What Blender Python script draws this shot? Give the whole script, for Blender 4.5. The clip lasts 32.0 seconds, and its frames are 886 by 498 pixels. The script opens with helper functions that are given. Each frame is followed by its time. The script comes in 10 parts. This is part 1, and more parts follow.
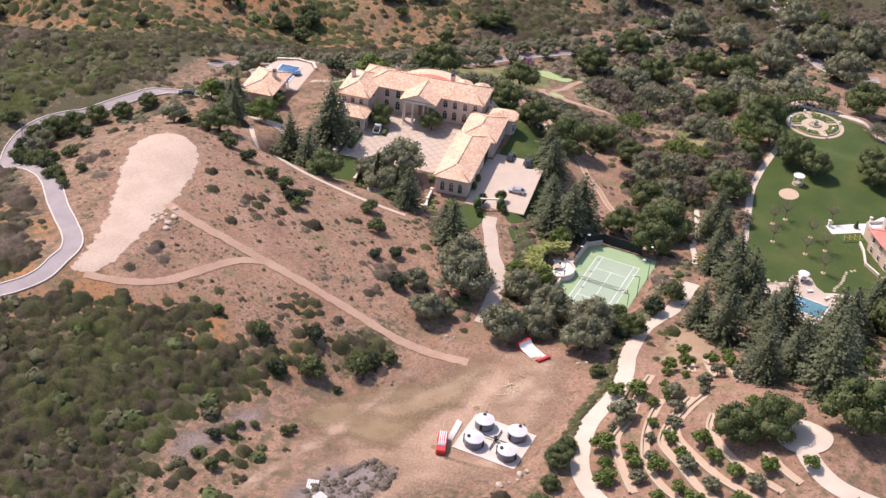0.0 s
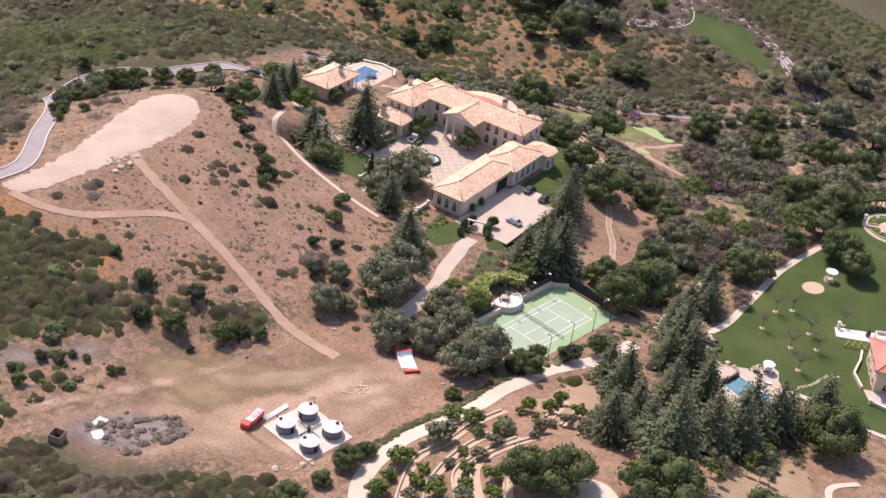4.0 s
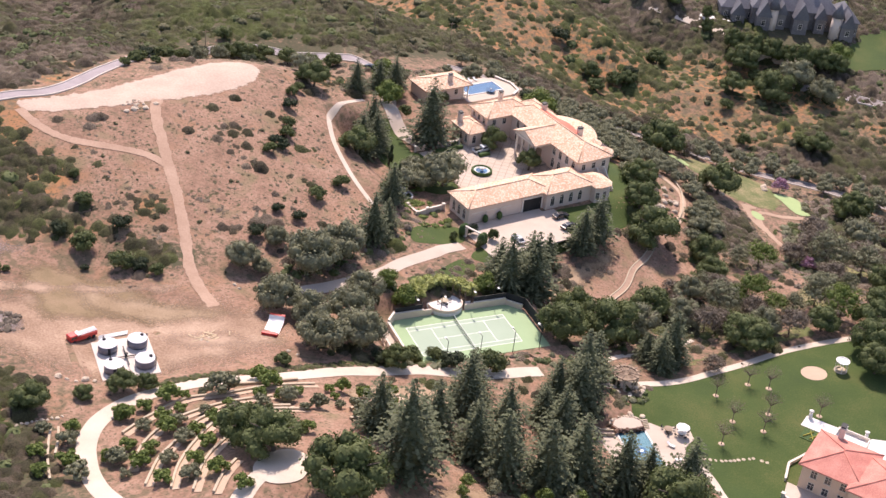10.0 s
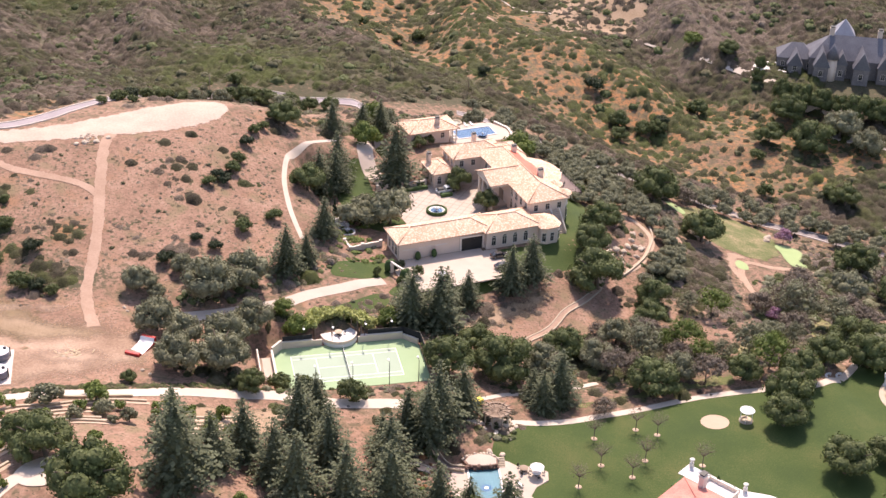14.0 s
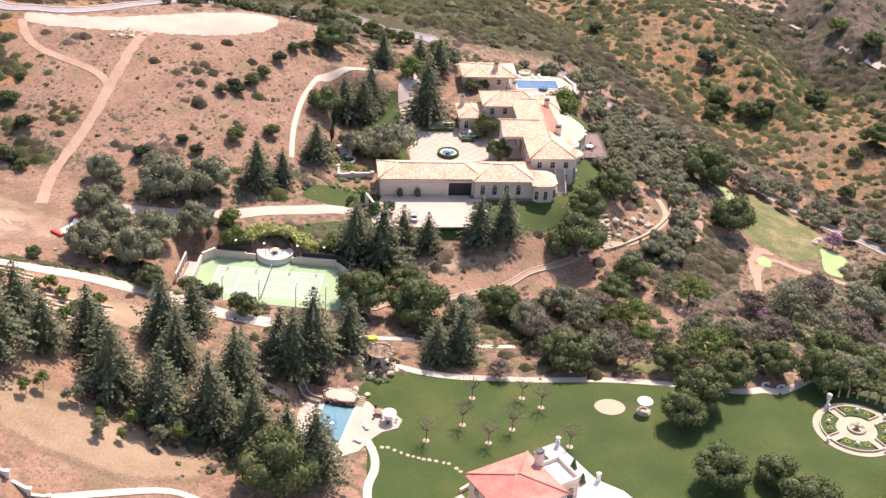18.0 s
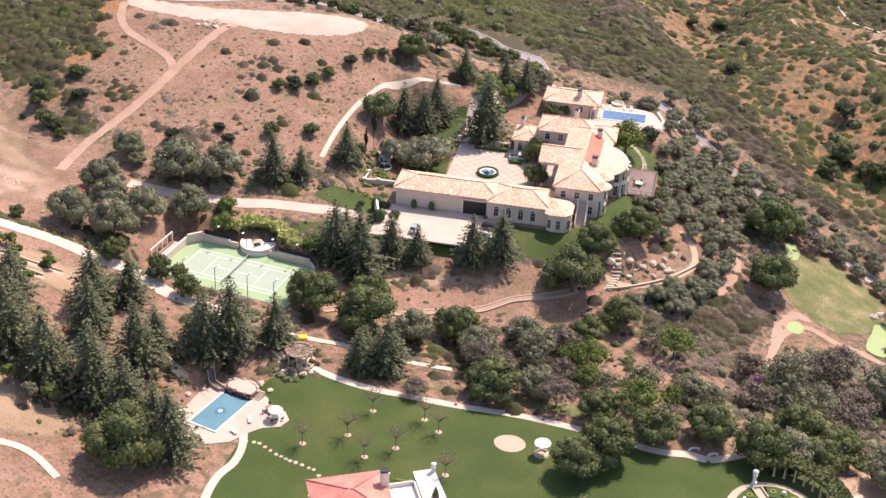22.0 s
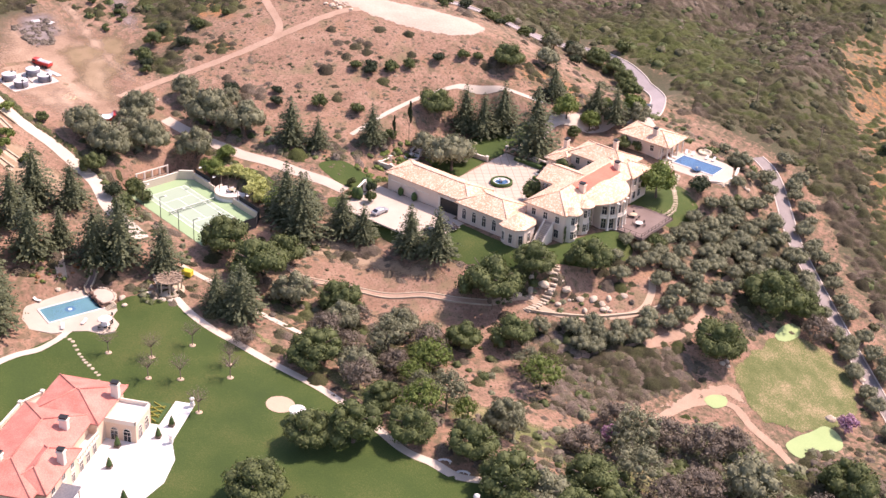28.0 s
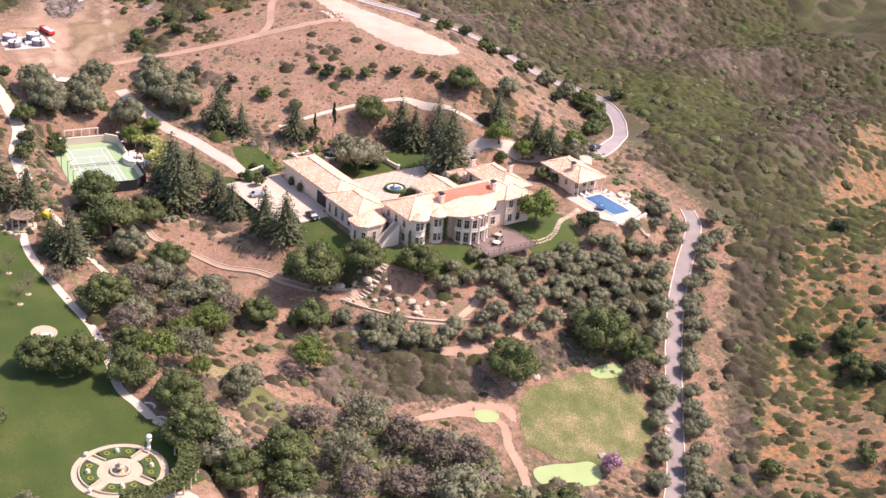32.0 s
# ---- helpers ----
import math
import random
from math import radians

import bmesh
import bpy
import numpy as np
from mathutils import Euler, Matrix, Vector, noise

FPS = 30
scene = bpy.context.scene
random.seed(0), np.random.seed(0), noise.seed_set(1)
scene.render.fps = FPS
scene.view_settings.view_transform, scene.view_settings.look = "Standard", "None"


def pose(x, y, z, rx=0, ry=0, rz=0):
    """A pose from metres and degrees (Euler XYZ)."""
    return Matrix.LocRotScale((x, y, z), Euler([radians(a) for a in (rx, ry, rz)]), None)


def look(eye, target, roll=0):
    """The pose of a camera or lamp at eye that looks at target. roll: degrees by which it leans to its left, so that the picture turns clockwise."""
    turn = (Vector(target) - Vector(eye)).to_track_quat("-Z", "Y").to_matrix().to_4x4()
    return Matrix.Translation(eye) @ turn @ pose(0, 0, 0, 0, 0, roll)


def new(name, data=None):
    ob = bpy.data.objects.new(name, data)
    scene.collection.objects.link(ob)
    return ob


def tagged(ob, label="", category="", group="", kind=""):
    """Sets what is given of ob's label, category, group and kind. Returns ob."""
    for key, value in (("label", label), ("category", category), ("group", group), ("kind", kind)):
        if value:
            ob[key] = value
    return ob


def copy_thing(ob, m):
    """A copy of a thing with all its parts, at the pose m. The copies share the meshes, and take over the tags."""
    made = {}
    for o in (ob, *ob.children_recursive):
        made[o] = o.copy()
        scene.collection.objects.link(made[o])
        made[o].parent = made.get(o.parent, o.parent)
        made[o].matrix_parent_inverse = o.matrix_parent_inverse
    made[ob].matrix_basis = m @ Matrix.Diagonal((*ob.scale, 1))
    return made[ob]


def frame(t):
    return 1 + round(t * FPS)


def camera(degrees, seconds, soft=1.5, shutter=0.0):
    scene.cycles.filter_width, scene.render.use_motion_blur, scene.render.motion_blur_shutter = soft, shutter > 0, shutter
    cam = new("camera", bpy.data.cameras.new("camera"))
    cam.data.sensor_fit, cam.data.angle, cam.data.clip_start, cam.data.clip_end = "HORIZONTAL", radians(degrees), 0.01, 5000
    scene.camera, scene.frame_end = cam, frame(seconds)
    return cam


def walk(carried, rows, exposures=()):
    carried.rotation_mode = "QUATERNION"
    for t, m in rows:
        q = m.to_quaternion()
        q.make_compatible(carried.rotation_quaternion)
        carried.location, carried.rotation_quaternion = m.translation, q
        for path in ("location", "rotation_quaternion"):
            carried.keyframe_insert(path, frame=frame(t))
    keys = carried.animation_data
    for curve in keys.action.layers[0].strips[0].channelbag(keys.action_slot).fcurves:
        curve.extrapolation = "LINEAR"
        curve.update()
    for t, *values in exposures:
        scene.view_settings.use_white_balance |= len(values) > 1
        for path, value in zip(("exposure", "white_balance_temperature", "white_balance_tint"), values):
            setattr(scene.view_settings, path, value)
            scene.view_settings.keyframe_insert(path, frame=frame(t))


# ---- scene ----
cam = camera(35.041, 32.0)
PATH = [
    (0, (-274.94, -72.47, 191.01), (-43.36, 24.39, 26.72), 4.83),
    (0.5, (-269.40, -84.50, 189.81), (-45.35, 32.55, 28.26), 4.89),
    (1, (-263.66, -96.28, 188.66), (-44.92, 25.29, 23.22), 5.55),
    (1.5, (-257.62, -107.12, 187.76), (-40.36, 19.10, 23.84), 6.63),
    (2, (-251.36, -117.33, 186.94), (-31.64, 13.57, 30.14), 4.18),
    (2.5, (-244.89, -127.01, 185.99), (-28.07, 4.58, 25.77), 5.10),
    (3, (-237.70, -136.28, 185.10), (-31.56, 7.91, 21.66), 6.05),
    (3.5, (-230.08, -145.23, 184.40), (-29.29, 9.60, 24.05), 7.06),
    (5.5, (-199.13, -178.60, 182.54), (-25.91, 7.15, 22.88), 8.67),
    (6, (-191.02, -186.16, 182.05), (-23.45, 4.86, 22.58), 8.67),
    (6.5, (-182.54, -193.20, 181.70), (-20.23, 1.37, 21.09), 8.14),
    (7, (-173.60, -199.85, 181.33), (-15.24, -3.15, 19.37), 8.13),
    (7.5, (-164.37, -206.03, 180.95), (-7.67, -6.66, 20.64), 8.29),
    (8, (-155.20, -211.83, 180.49), (-4.31, -6.88, 21.66), 7.67),
    (8.5, (-146.13, -217.40, 179.76), (-3.50, -5.51, 22.42), 7.61),
    (9, (-136.91, -222.58, 178.93), (-2.36, -4.81, 22.50), 7.67),
    (9.5, (-127.51, -227.26, 178.01), (-5.15, -1.87, 22.36), 6.92),
    (10, (-118.17, -231.89, 176.87), (-7.38, 0.66, 23.10), 6.68),
    (10.5, (-108.49, -236.32, 175.89), (-4.73, -0.30, 22.50), 7.41),
    (11, (-98.68, -240.42, 175.02), (1.65, -4.16, 19.72), 8.12),
    (11.5, (-88.82, -244.33, 174.33), (-4.15, -1.62, 19.65), 7.51),
    (12, (-78.75, -248.17, 173.65), (-6.33, -1.82, 18.50), 7.40),
    (12.5, (-68.60, -251.60, 173.14), (2.63, -6.68, 15.21), 8.31),
    (13, (-58.45, -254.45, 172.67), (13.82, -9.28, 15.60), 7.87),
    (13.5, (-48.32, -256.92, 172.21), (17.36, -6.48, 20.65), 3.63),
    (14, (-38.01, -259.06, 171.58), (20.52, -1.81, 28.76), 1.96),
    (14.5, (-27.34, -260.75, 170.80), (25.51, -0.34, 31.53), 1.59),
    (16.5, (17.92, -264.26, 168.49), (18.12, -2.36, 22.18), -0.28),
    (17, (29.27, -263.85, 167.96), (28.39, -7.37, 12.35), 3.59),
    (17.5, (40.16, -262.48, 167.44), (36.89, -6.27, 11.42), 3.86),
    (18, (50.85, -260.98, 166.89), (38.73, -2.87, 14.48), 3.77),
    (18.5, (61.58, -258.95, 166.56), (40.54, -2.07, 13.04), 4.31),
    (19, (72.25, -257.04, 166.25), (39.85, 0.79, 16.34), 5.00),
    (19.5, (82.86, -254.88, 165.73), (32.92, 0.83, 17.00), 3.83),
    (20, (93.79, -252.27, 165.46), (26.49, -1.46, 15.25), 2.56),
    (20.5, (104.87, -249.22, 165.22), (31.34, -1.93, 12.12), 2.32),
    (21, (115.86, -245.65, 165.04), (41.46, 1.55, 12.20), 2.60),
    (21.5, (126.83, -241.85, 164.85), (47.04, 5.51, 15.02), 2.92),
    (22, (137.68, -237.92, 164.57), (47.64, 5.82, 14.63), 2.58),
    (22.5, (148.68, -233.66, 164.19), (49.63, 7.06, 15.06), 2.76),
    (23, (159.64, -228.87, 163.62), (51.29, 16.04, 28.41), 0.26),
    (23.5, (170.40, -223.93, 162.82), (51.10, 22.87, 40.92), -1.71),
    (24, (181.25, -218.86, 162.05), (55.53, 18.02, 27.58), -1.90),
    (24.5, (191.89, -213.06, 161.31), (63.79, 20.52, 23.35), -0.47),
    (26.5, (233.60, -186.57, 159.26), (79.52, 22.72, 9.40), 0.21),
    (27, (243.87, -179.29, 158.64), (90.77, 14.49, -11.69), 2.27),
    (27.5, (254.01, -171.29, 157.69), (86.38, 21.37, 0.26), 2.99),
    (28, (264.50, -162.46, 156.64), (71.47, 17.52, 14.00), 2.86),
    (28.5, (275.18, -152.94, 155.36), (70.47, 19.10, 19.35), 3.80),
    (29, (285.79, -143.02, 154.12), (75.14, 21.58, 18.00), 4.64),
    (29.5, (296.27, -132.65, 153.08), (78.17, 22.46, 17.53), 4.84),
    (30, (306.25, -121.58, 151.99), (88.98, 38.58, 21.06), 4.32),
    (30.5, (315.73, -110.16, 151.08), (105.02, 51.93, 12.05), 4.91),
    (31, (324.91, -98.60, 150.42), (108.56, 57.76, 13.53), 5.36),
    (31.5, (333.93, -86.88, 149.99), (105.16, 49.92, 12.33), 4.06),
    (32, (342.77, -74.96, 149.70), (104.06, 50.52, 18.25), 5.08),
]
EXPO = [(0, 0.13, 7100, 23), (3.5, 0.13, 7100, 23), (6.5, 0.27, 7150, 23), (9, 0.33, 7200, 23), (12, 0.37, 7400, 25), (13, 0.44, 7450, 25), (18, 0.58, 7450, 24), (21, 0.51, 7450, 25), (24, 0.41, 7300, 27), (28, 0.58, 7450, 31), (30, 0.40, 7350, 30), (32, 0.55, 7400, 30)]
walk(cam, [(t, look(eye, target, roll)) for t, eye, target, roll in PATH], EXPO)

# ---- world, sun, exposure ----
SUN_FROM = Vector((0.30, 0.95, 1.38)).normalized()
world = bpy.data.worlds.new("sky")
scene.world = world
world.use_nodes = True
wn = world.node_tree
sky = wn.nodes.new("ShaderNodeTexSky")
sky.sky_type, sky.sun_disc = "NISHITA", False
sky.sun_elevation = math.asin(SUN_FROM.z)
sky.sun_rotation = math.atan2(SUN_FROM.x, SUN_FROM.y)
wn.links.new(sky.outputs[0], wn.nodes["Background"].inputs[0])
wn.nodes["Background"].inputs[1].default_value = 0.18
sun = new("sun", bpy.data.lights.new("sun", "SUN"))
sun.data.energy, sun.data.angle, sun.data.color = 4.4, radians(0.5), (1.0, 0.955, 0.89)
sun.matrix_world = look(SUN_FROM * 400, (0, 0, 0))


# ---- materials ----
def mat(name, colours, scale=1.0, rough=0.85, bump=0.3, fine=6.0, metal=0.0, islands=0.0, coat=0.0, speck=None, objects=0.0):
    """Two scales of noise between two or three colours, with relief; islands: random brightness from piece to piece."""
    m = bpy.data.materials.new(name)
    m.use_nodes = True
    nt = m.node_tree
    N, L = nt.nodes, nt.links
    p = N["Principled BSDF"]
    p.inputs["Roughness"].default_value, p.inputs["Metallic"].default_value = rough, metal
    p.inputs["Coat Weight"].default_value = coat
    geo = N.new("ShaderNodeNewGeometry")
    big = N.new("ShaderNodeTexNoise")
    big.inputs["Scale"].default_value, big.inputs["Detail"].default_value = 0.25 * scale, 6
    small = N.new("ShaderNodeTexNoise")
    small.inputs["Scale"].default_value, small.inputs["Detail"].default_value = fine * scale, 5
    mix = N.new("ShaderNodeMath")
    mix.operation = "MULTIPLY_ADD"
    mix.inputs[1].default_value = 0.5
    half = N.new("ShaderNodeMath")
    half.operation = "MULTIPLY"
    half.inputs[1].default_value = 0.5
    ramp = N.new("ShaderNodeValToRGB")
    L.new(geo.outputs["Position"], big.inputs["Vector"])
    L.new(geo.outputs["Position"], small.inputs["Vector"])
    L.new(big.outputs[0], half.inputs[0])
    L.new(small.outputs[0], mix.inputs[0])
    L.new(half.outputs[0], mix.inputs[2])
    L.new(mix.outputs[0], ramp.inputs[0])
    e = ramp.color_ramp.elements
    e[0].position, e[1].position = 0.36, 0.64
    e[0].color, e[1].color = (*colours[0], 1), (*colours[-1], 1)
    if len(colours) == 3:
        e.new(0.5).color = (*colours[1], 1)
    out = ramp.outputs[0]
    if speck:
        vor = N.new("ShaderNodeTexVoronoi")
        vor.inputs["Scale"].default_value = speck[0]
        L.new(geo.outputs["Position"], vor.inputs["Vector"])
        col = N.new("ShaderNodeMix")
        col.data_type, col.blend_type = "RGBA", "MIX"
        sep = N.new("ShaderNodeSeparateColor")
        L.new(vor.outputs["Color"], sep.inputs[0])
        r2 = N.new("ShaderNodeMapRange")
        r2.inputs[1].default_value, r2.inputs[2].default_value = speck[2], min(1, speck[2] + 0.15)
        L.new(sep.outputs[0], r2.inputs[0])
        L.new(r2.outputs[0], col.inputs[0])
        L.new(out, col.inputs[6])
        col.inputs[7].default_value = (*speck[1], 1)
        out = col.outputs[2]
    if islands or objects:
        hsv = N.new("ShaderNodeHueSaturation")
        rng = N.new("ShaderNodeMapRange")
        rng.inputs[3].default_value, rng.inputs[4].default_value = 1 - (islands or objects), 1 + (islands or objects)
        if islands:
            L.new(geo.outputs["Random Per Island"], rng.inputs[0])
        else:
            info = N.new("ShaderNodeObjectInfo")
            L.new(info.outputs["Random"], rng.inputs[0])
        L.new(rng.outputs[0], hsv.inputs["Value"])
        L.new(out, hsv.inputs["Color"])
        out = hsv.outputs[0]
    L.new(out, p.inputs["Base Color"])
    if bump:
        b = N.new("ShaderNodeBump")
        b.inputs["Strength"].default_value, b.inputs["Distance"].default_value = bump, 0.05
        L.new(small.outputs[0], b.inputs["Height"])
        L.new(b.outputs[0], p.inputs["Normal"])
    return m


STUCCO = mat("stucco", [(0.66, 0.53, 0.44), (0.74, 0.60, 0.50)], 1, 0.9, 0.2)
STUCCO_PINK = mat("stucco_pink", [(0.62, 0.46, 0.34), (0.72, 0.55, 0.42)], 1, 0.9, 0.2)
TRIM = mat("pale_trim", [(0.66, 0.58, 0.50), (0.76, 0.68, 0.60)], 1, 0.8, 0.1)
TILE = mat("clay_tile", [(0.53, 0.30, 0.19), (0.64, 0.39, 0.26), (0.72, 0.49, 0.35)], 1.4, 0.8, 0.9, 3.0, speck=(3.4, (0.80, 0.62, 0.47), 0.62))
TILE_RED = mat("red_clay_tile", [(0.44, 0.15, 0.115), (0.55, 0.205, 0.16), (0.63, 0.28, 0.22)], 1.4, 0.75, 0.9, 3.0)
TILE_RIDGE = mat("fresh_red_tile", [(0.56, 0.135, 0.085), (0.63, 0.19, 0.125)], 1.4, 0.75, 0.5, 3.0)
SLATE = mat("grey_slate", [(0.10, 0.10, 0.12), (0.18, 0.18, 0.20)], 1, 0.7, 0.6, 3)
CONCRETE = mat("pale_concrete", [(0.52, 0.43, 0.35), (0.62, 0.53, 0.44)], 1, 0.9, 0.2)
PAVING = mat("cream_paving", [(0.468, 0.378, 0.310), (0.558, 0.464, 0.387)], 1, 0.85, 0.2)
GRID_LINE = mat("paving_band", [(0.34, 0.27, 0.22), (0.40, 0.32, 0.26)], 1, 0.85, 0.1)
WHITE_STONE = mat("white_paving", [(0.68, 0.65, 0.62), (0.76, 0.73, 0.70)], 1, 0.8, 0.1)
PATIO = mat("grey_brown_paving", [(0.17, 0.12, 0.108), (0.23, 0.17, 0.15)], 1, 0.85, 0.2)
ASPHALT = mat("asphalt", [(0.22, 0.185, 0.18), (0.30, 0.26, 0.25)], 1, 0.9, 0.2)
LANE = mat("pale_worn_asphalt", [(0.26, 0.225, 0.23), (0.345, 0.30, 0.305)], 1, 0.9, 0.2)
RUBBLE = mat("grey_rubble", [(0.235, 0.178, 0.158), (0.33, 0.262, 0.238)], 0.8, 0.95, 0.6, 4)
DRY_GRASS = mat("dry_grass", [(0.23, 0.155, 0.09), (0.315, 0.22, 0.14), (0.40, 0.285, 0.195)], 0.5, 0.95, 0.5, 6)
ASH = mat("ash_grey_dirt", [(0.17, 0.135, 0.13), (0.27, 0.22, 0.205)], 1, 0.95, 0.6, 3)
WORN = mat("worn_dirt", [(0.33, 0.215, 0.15), (0.46, 0.325, 0.235)], 0.7, 0.95, 0.5, 6)
# tank paint darkened to blue-grey: the wall's shaded side is put into the colour
TANK_SHADED = mat("shade_darkened_tank_paint", [(0.16, 0.16, 0.19), (0.22, 0.22, 0.255)], 1, 0.5, 0.05)
KERB = mat("pale_kerb", [(0.55, 0.48, 0.43), (0.68, 0.61, 0.55)], 2, 0.9, 0.2)
DUST = mat("pale_dust", [(0.42, 0.315, 0.25), (0.54, 0.42, 0.34)], 0.6, 0.95, 0.4, 3)
TRACK = mat("track_dust", [(0.345, 0.22, 0.155), (0.45, 0.305, 0.225)], 0.8, 0.95, 0.5, 3)
FIELD = mat("bare_field", [(0.235, 0.145, 0.095), (0.335, 0.22, 0.152), (0.46, 0.325, 0.235)], 0.5, 0.95, 0.3, 5)
FIELD_GRASS = mat("trodden_grass", [(0.175, 0.122, 0.064), (0.245, 0.172, 0.098), (0.32, 0.215, 0.14)], 0.8, 0.95, 0.4, 6)
SAND = mat("sand", [(0.46, 0.33, 0.235), (0.55, 0.405, 0.30)], 1, 0.95, 0.3)
LAWN = mat("lawn_grass", [(0.027, 0.055, 0.006), (0.042, 0.075, 0.009), (0.092, 0.100, 0.025)], 0.35, 0.9, 0.5, 12)
ROUGH_GRASS = mat("dry_fairway", [(0.075, 0.10, 0.026), (0.14, 0.15, 0.055), (0.36, 0.26, 0.155)], 0.6, 0.95, 0.5, 5)
PUTTING = mat("putting_green", [(0.27, 0.36, 0.155), (0.34, 0.43, 0.20)], 0.6, 0.9, 0.2, 8)
COURT_OUT = mat("court_pale_green", [(0.27, 0.39, 0.215), (0.31, 0.43, 0.245)], 0.8, 0.8, 0.05, 10)
COURT_IN = mat("court_grey_green", [(0.31, 0.40, 0.30), (0.35, 0.44, 0.335)], 0.8, 0.8, 0.05, 10)
WHITE = mat("white_paint", [(0.78, 0.77, 0.75), (0.82, 0.81, 0.79)], 1, 0.6, 0.05)
TANK_PAINT = mat("grey_white_tank_paint", [(0.56, 0.55, 0.58), (0.66, 0.65, 0.67)], 1, 0.5, 0.05)
BLACK_MESH = mat("black_windscreen", [(0.018, 0.018, 0.022), (0.03, 0.03, 0.035)], 1, 0.9, 0.1)
DARK_METAL = mat("dark_metal", [(0.03, 0.03, 0.03), (0.05, 0.05, 0.05)], 2, 0.5, 0.1, metal=0.6)
RED = mat("red_paint", [(0.50, 0.03, 0.025), (0.58, 0.05, 0.04)], 1, 0.45, 0.05)
CHROME = mat("bare_metal", [(0.5, 0.5, 0.52), (0.6, 0.6, 0.62)], 2, 0.35, 0.05, metal=0.8)
TYRE = mat("tyre_rubber", [(0.02, 0.02, 0.02), (0.035, 0.035, 0.035)], 3, 0.9, 0.1)
CAR_BLACK = mat("black_car_paint", [(0.018, 0.016, 0.018), (0.03, 0.026, 0.028)], 1, 0.25, 0, coat=0.6)
CAR_SILVER = mat("silver_car_paint", [(0.42, 0.43, 0.45), (0.48, 0.49, 0.51)], 1, 0.3, 0, metal=0.4, coat=0.6)
CAR_WHITE = mat("white_car_paint", [(0.72, 0.73, 0.75), (0.78, 0.79, 0.80)], 1, 0.3, 0, coat=0.6)
ROCK = mat("pale_rock", [(0.44, 0.35, 0.27), (0.58, 0.48, 0.38)], 2, 0.9, 0.8, 3, objects=0.12)
STONE = mat("cream_stone", [(0.43, 0.345, 0.25), (0.53, 0.44, 0.33)], 2, 0.85, 0.3)
WOOD = mat("weathered_wood", [(0.24, 0.17, 0.12), (0.36, 0.27, 0.20)], 2, 0.85, 0.4)
BARK = mat("bark", [(0.10, 0.075, 0.055), (0.17, 0.13, 0.10)], 2, 0.95, 0.8)
HEDGE = mat("clipped_hedge", [(0.035, 0.07, 0.018), (0.06, 0.11, 0.03)], 2, 0.9, 0.9, 8)
POOL_TILE = mat("pool_plaster", [(0.062, 0.165, 0.215), (0.088, 0.205, 0.26)], 1, 0.7, 0.05)
POOL_DEEP = mat("pool_plaster_blue", [(0.022, 0.085, 0.19), (0.035, 0.12, 0.25)], 1, 0.7, 0.05)
FLOWERS = mat("yellow_planting", [(0.20, 0.20, 0.035), (0.33, 0.30, 0.06)], 3, 0.9, 0.6, 8)
YELLOW = mat("yellow_paint", [(0.62, 0.48, 0.03), (0.70, 0.55, 0.05)], 2, 0.6, 0.1)


def glassy(name, tint, rough, alpha=None):
    m = bpy.data.materials.new(name)
    m.use_nodes = True
    p = m.node_tree.nodes["Principled BSDF"]
    p.inputs["Base Color"].default_value, p.inputs["Roughness"].default_value = (*tint, 1), rough
    if alpha:
        p.inputs["Transmission Weight"].default_value, p.inputs["IOR"].default_value = alpha, 1.33
    else:
        p.inputs["Specular IOR Level"].default_value = 0.8
    return m


WINDOW = glassy("window_glass", (0.03, 0.033, 0.038), 0.08)
WATER = glassy("pool_water", (0.75, 0.93, 0.98), 0.02, 1.0)


def leaf_mat(name, dark, light, dry=None):
    m = mat(name, [dark, light] if dry is None else [dark, light, dry], 1.2, 0.75, 0.7, 1.5, islands=0.14)
    nt = m.node_tree
    p, o = nt.nodes["Principled BSDF"], nt.nodes["Material Output"]
    nt.nodes["Bump"].inputs["Distance"].default_value = 0.3
    tr = nt.nodes.new("ShaderNodeBsdfTranslucent")
    mx = nt.nodes.new("ShaderNodeMixShader")
    mx.inputs[0].default_value = 0.22
    src = p.inputs["Base Color"].links[0].from_socket
    nt.links.new(src, tr.inputs[0])
    nt.links.new(p.outputs[0], mx.inputs[1])
    nt.links.new(tr.outputs[0], mx.inputs[2])
    nt.links.new(mx.outputs[0], o.inputs[0])
    return m


OAK_LEAF = leaf_mat("oak_leaves", (0.060, 0.082, 0.024), (0.142, 0.172, 0.058))
CEDAR_LEAF = leaf_mat("cedar_needles", (0.062, 0.078, 0.037), (0.15, 0.168, 0.086))
OLIVE_LEAF = leaf_mat("olive_leaves", (0.138, 0.143, 0.082), (0.27, 0.272, 0.165))
BRIGHT_LEAF = leaf_mat("bright_leaves", (0.085, 0.13, 0.022), (0.17, 0.22, 0.05))
LIME_LEAF = leaf_mat("lime_leaves", (0.30, 0.33, 0.09), (0.52, 0.54, 0.22))
GREY_LEAF = leaf_mat("grey_brush", (0.135, 0.109, 0.082), (0.245, 0.198, 0.152))
PINK_LEAF = leaf_mat("pink_blossom", (0.32, 0.165, 0.25), (0.50, 0.29, 0.39))
SCRUB_LEAF = leaf_mat("scrub_leaves", (0.052, 0.056, 0.023), (0.108, 0.108, 0.048), (0.155, 0.137, 0.076))
FLOWER_LEAF = leaf_mat("orange_flowers", (0.22, 0.10, 0.04), (0.42, 0.20, 0.09))
CYPRESS_LEAF = leaf_mat("cypress_leaves", (0.02, 0.035, 0.014), (0.045, 0.065, 0.025))


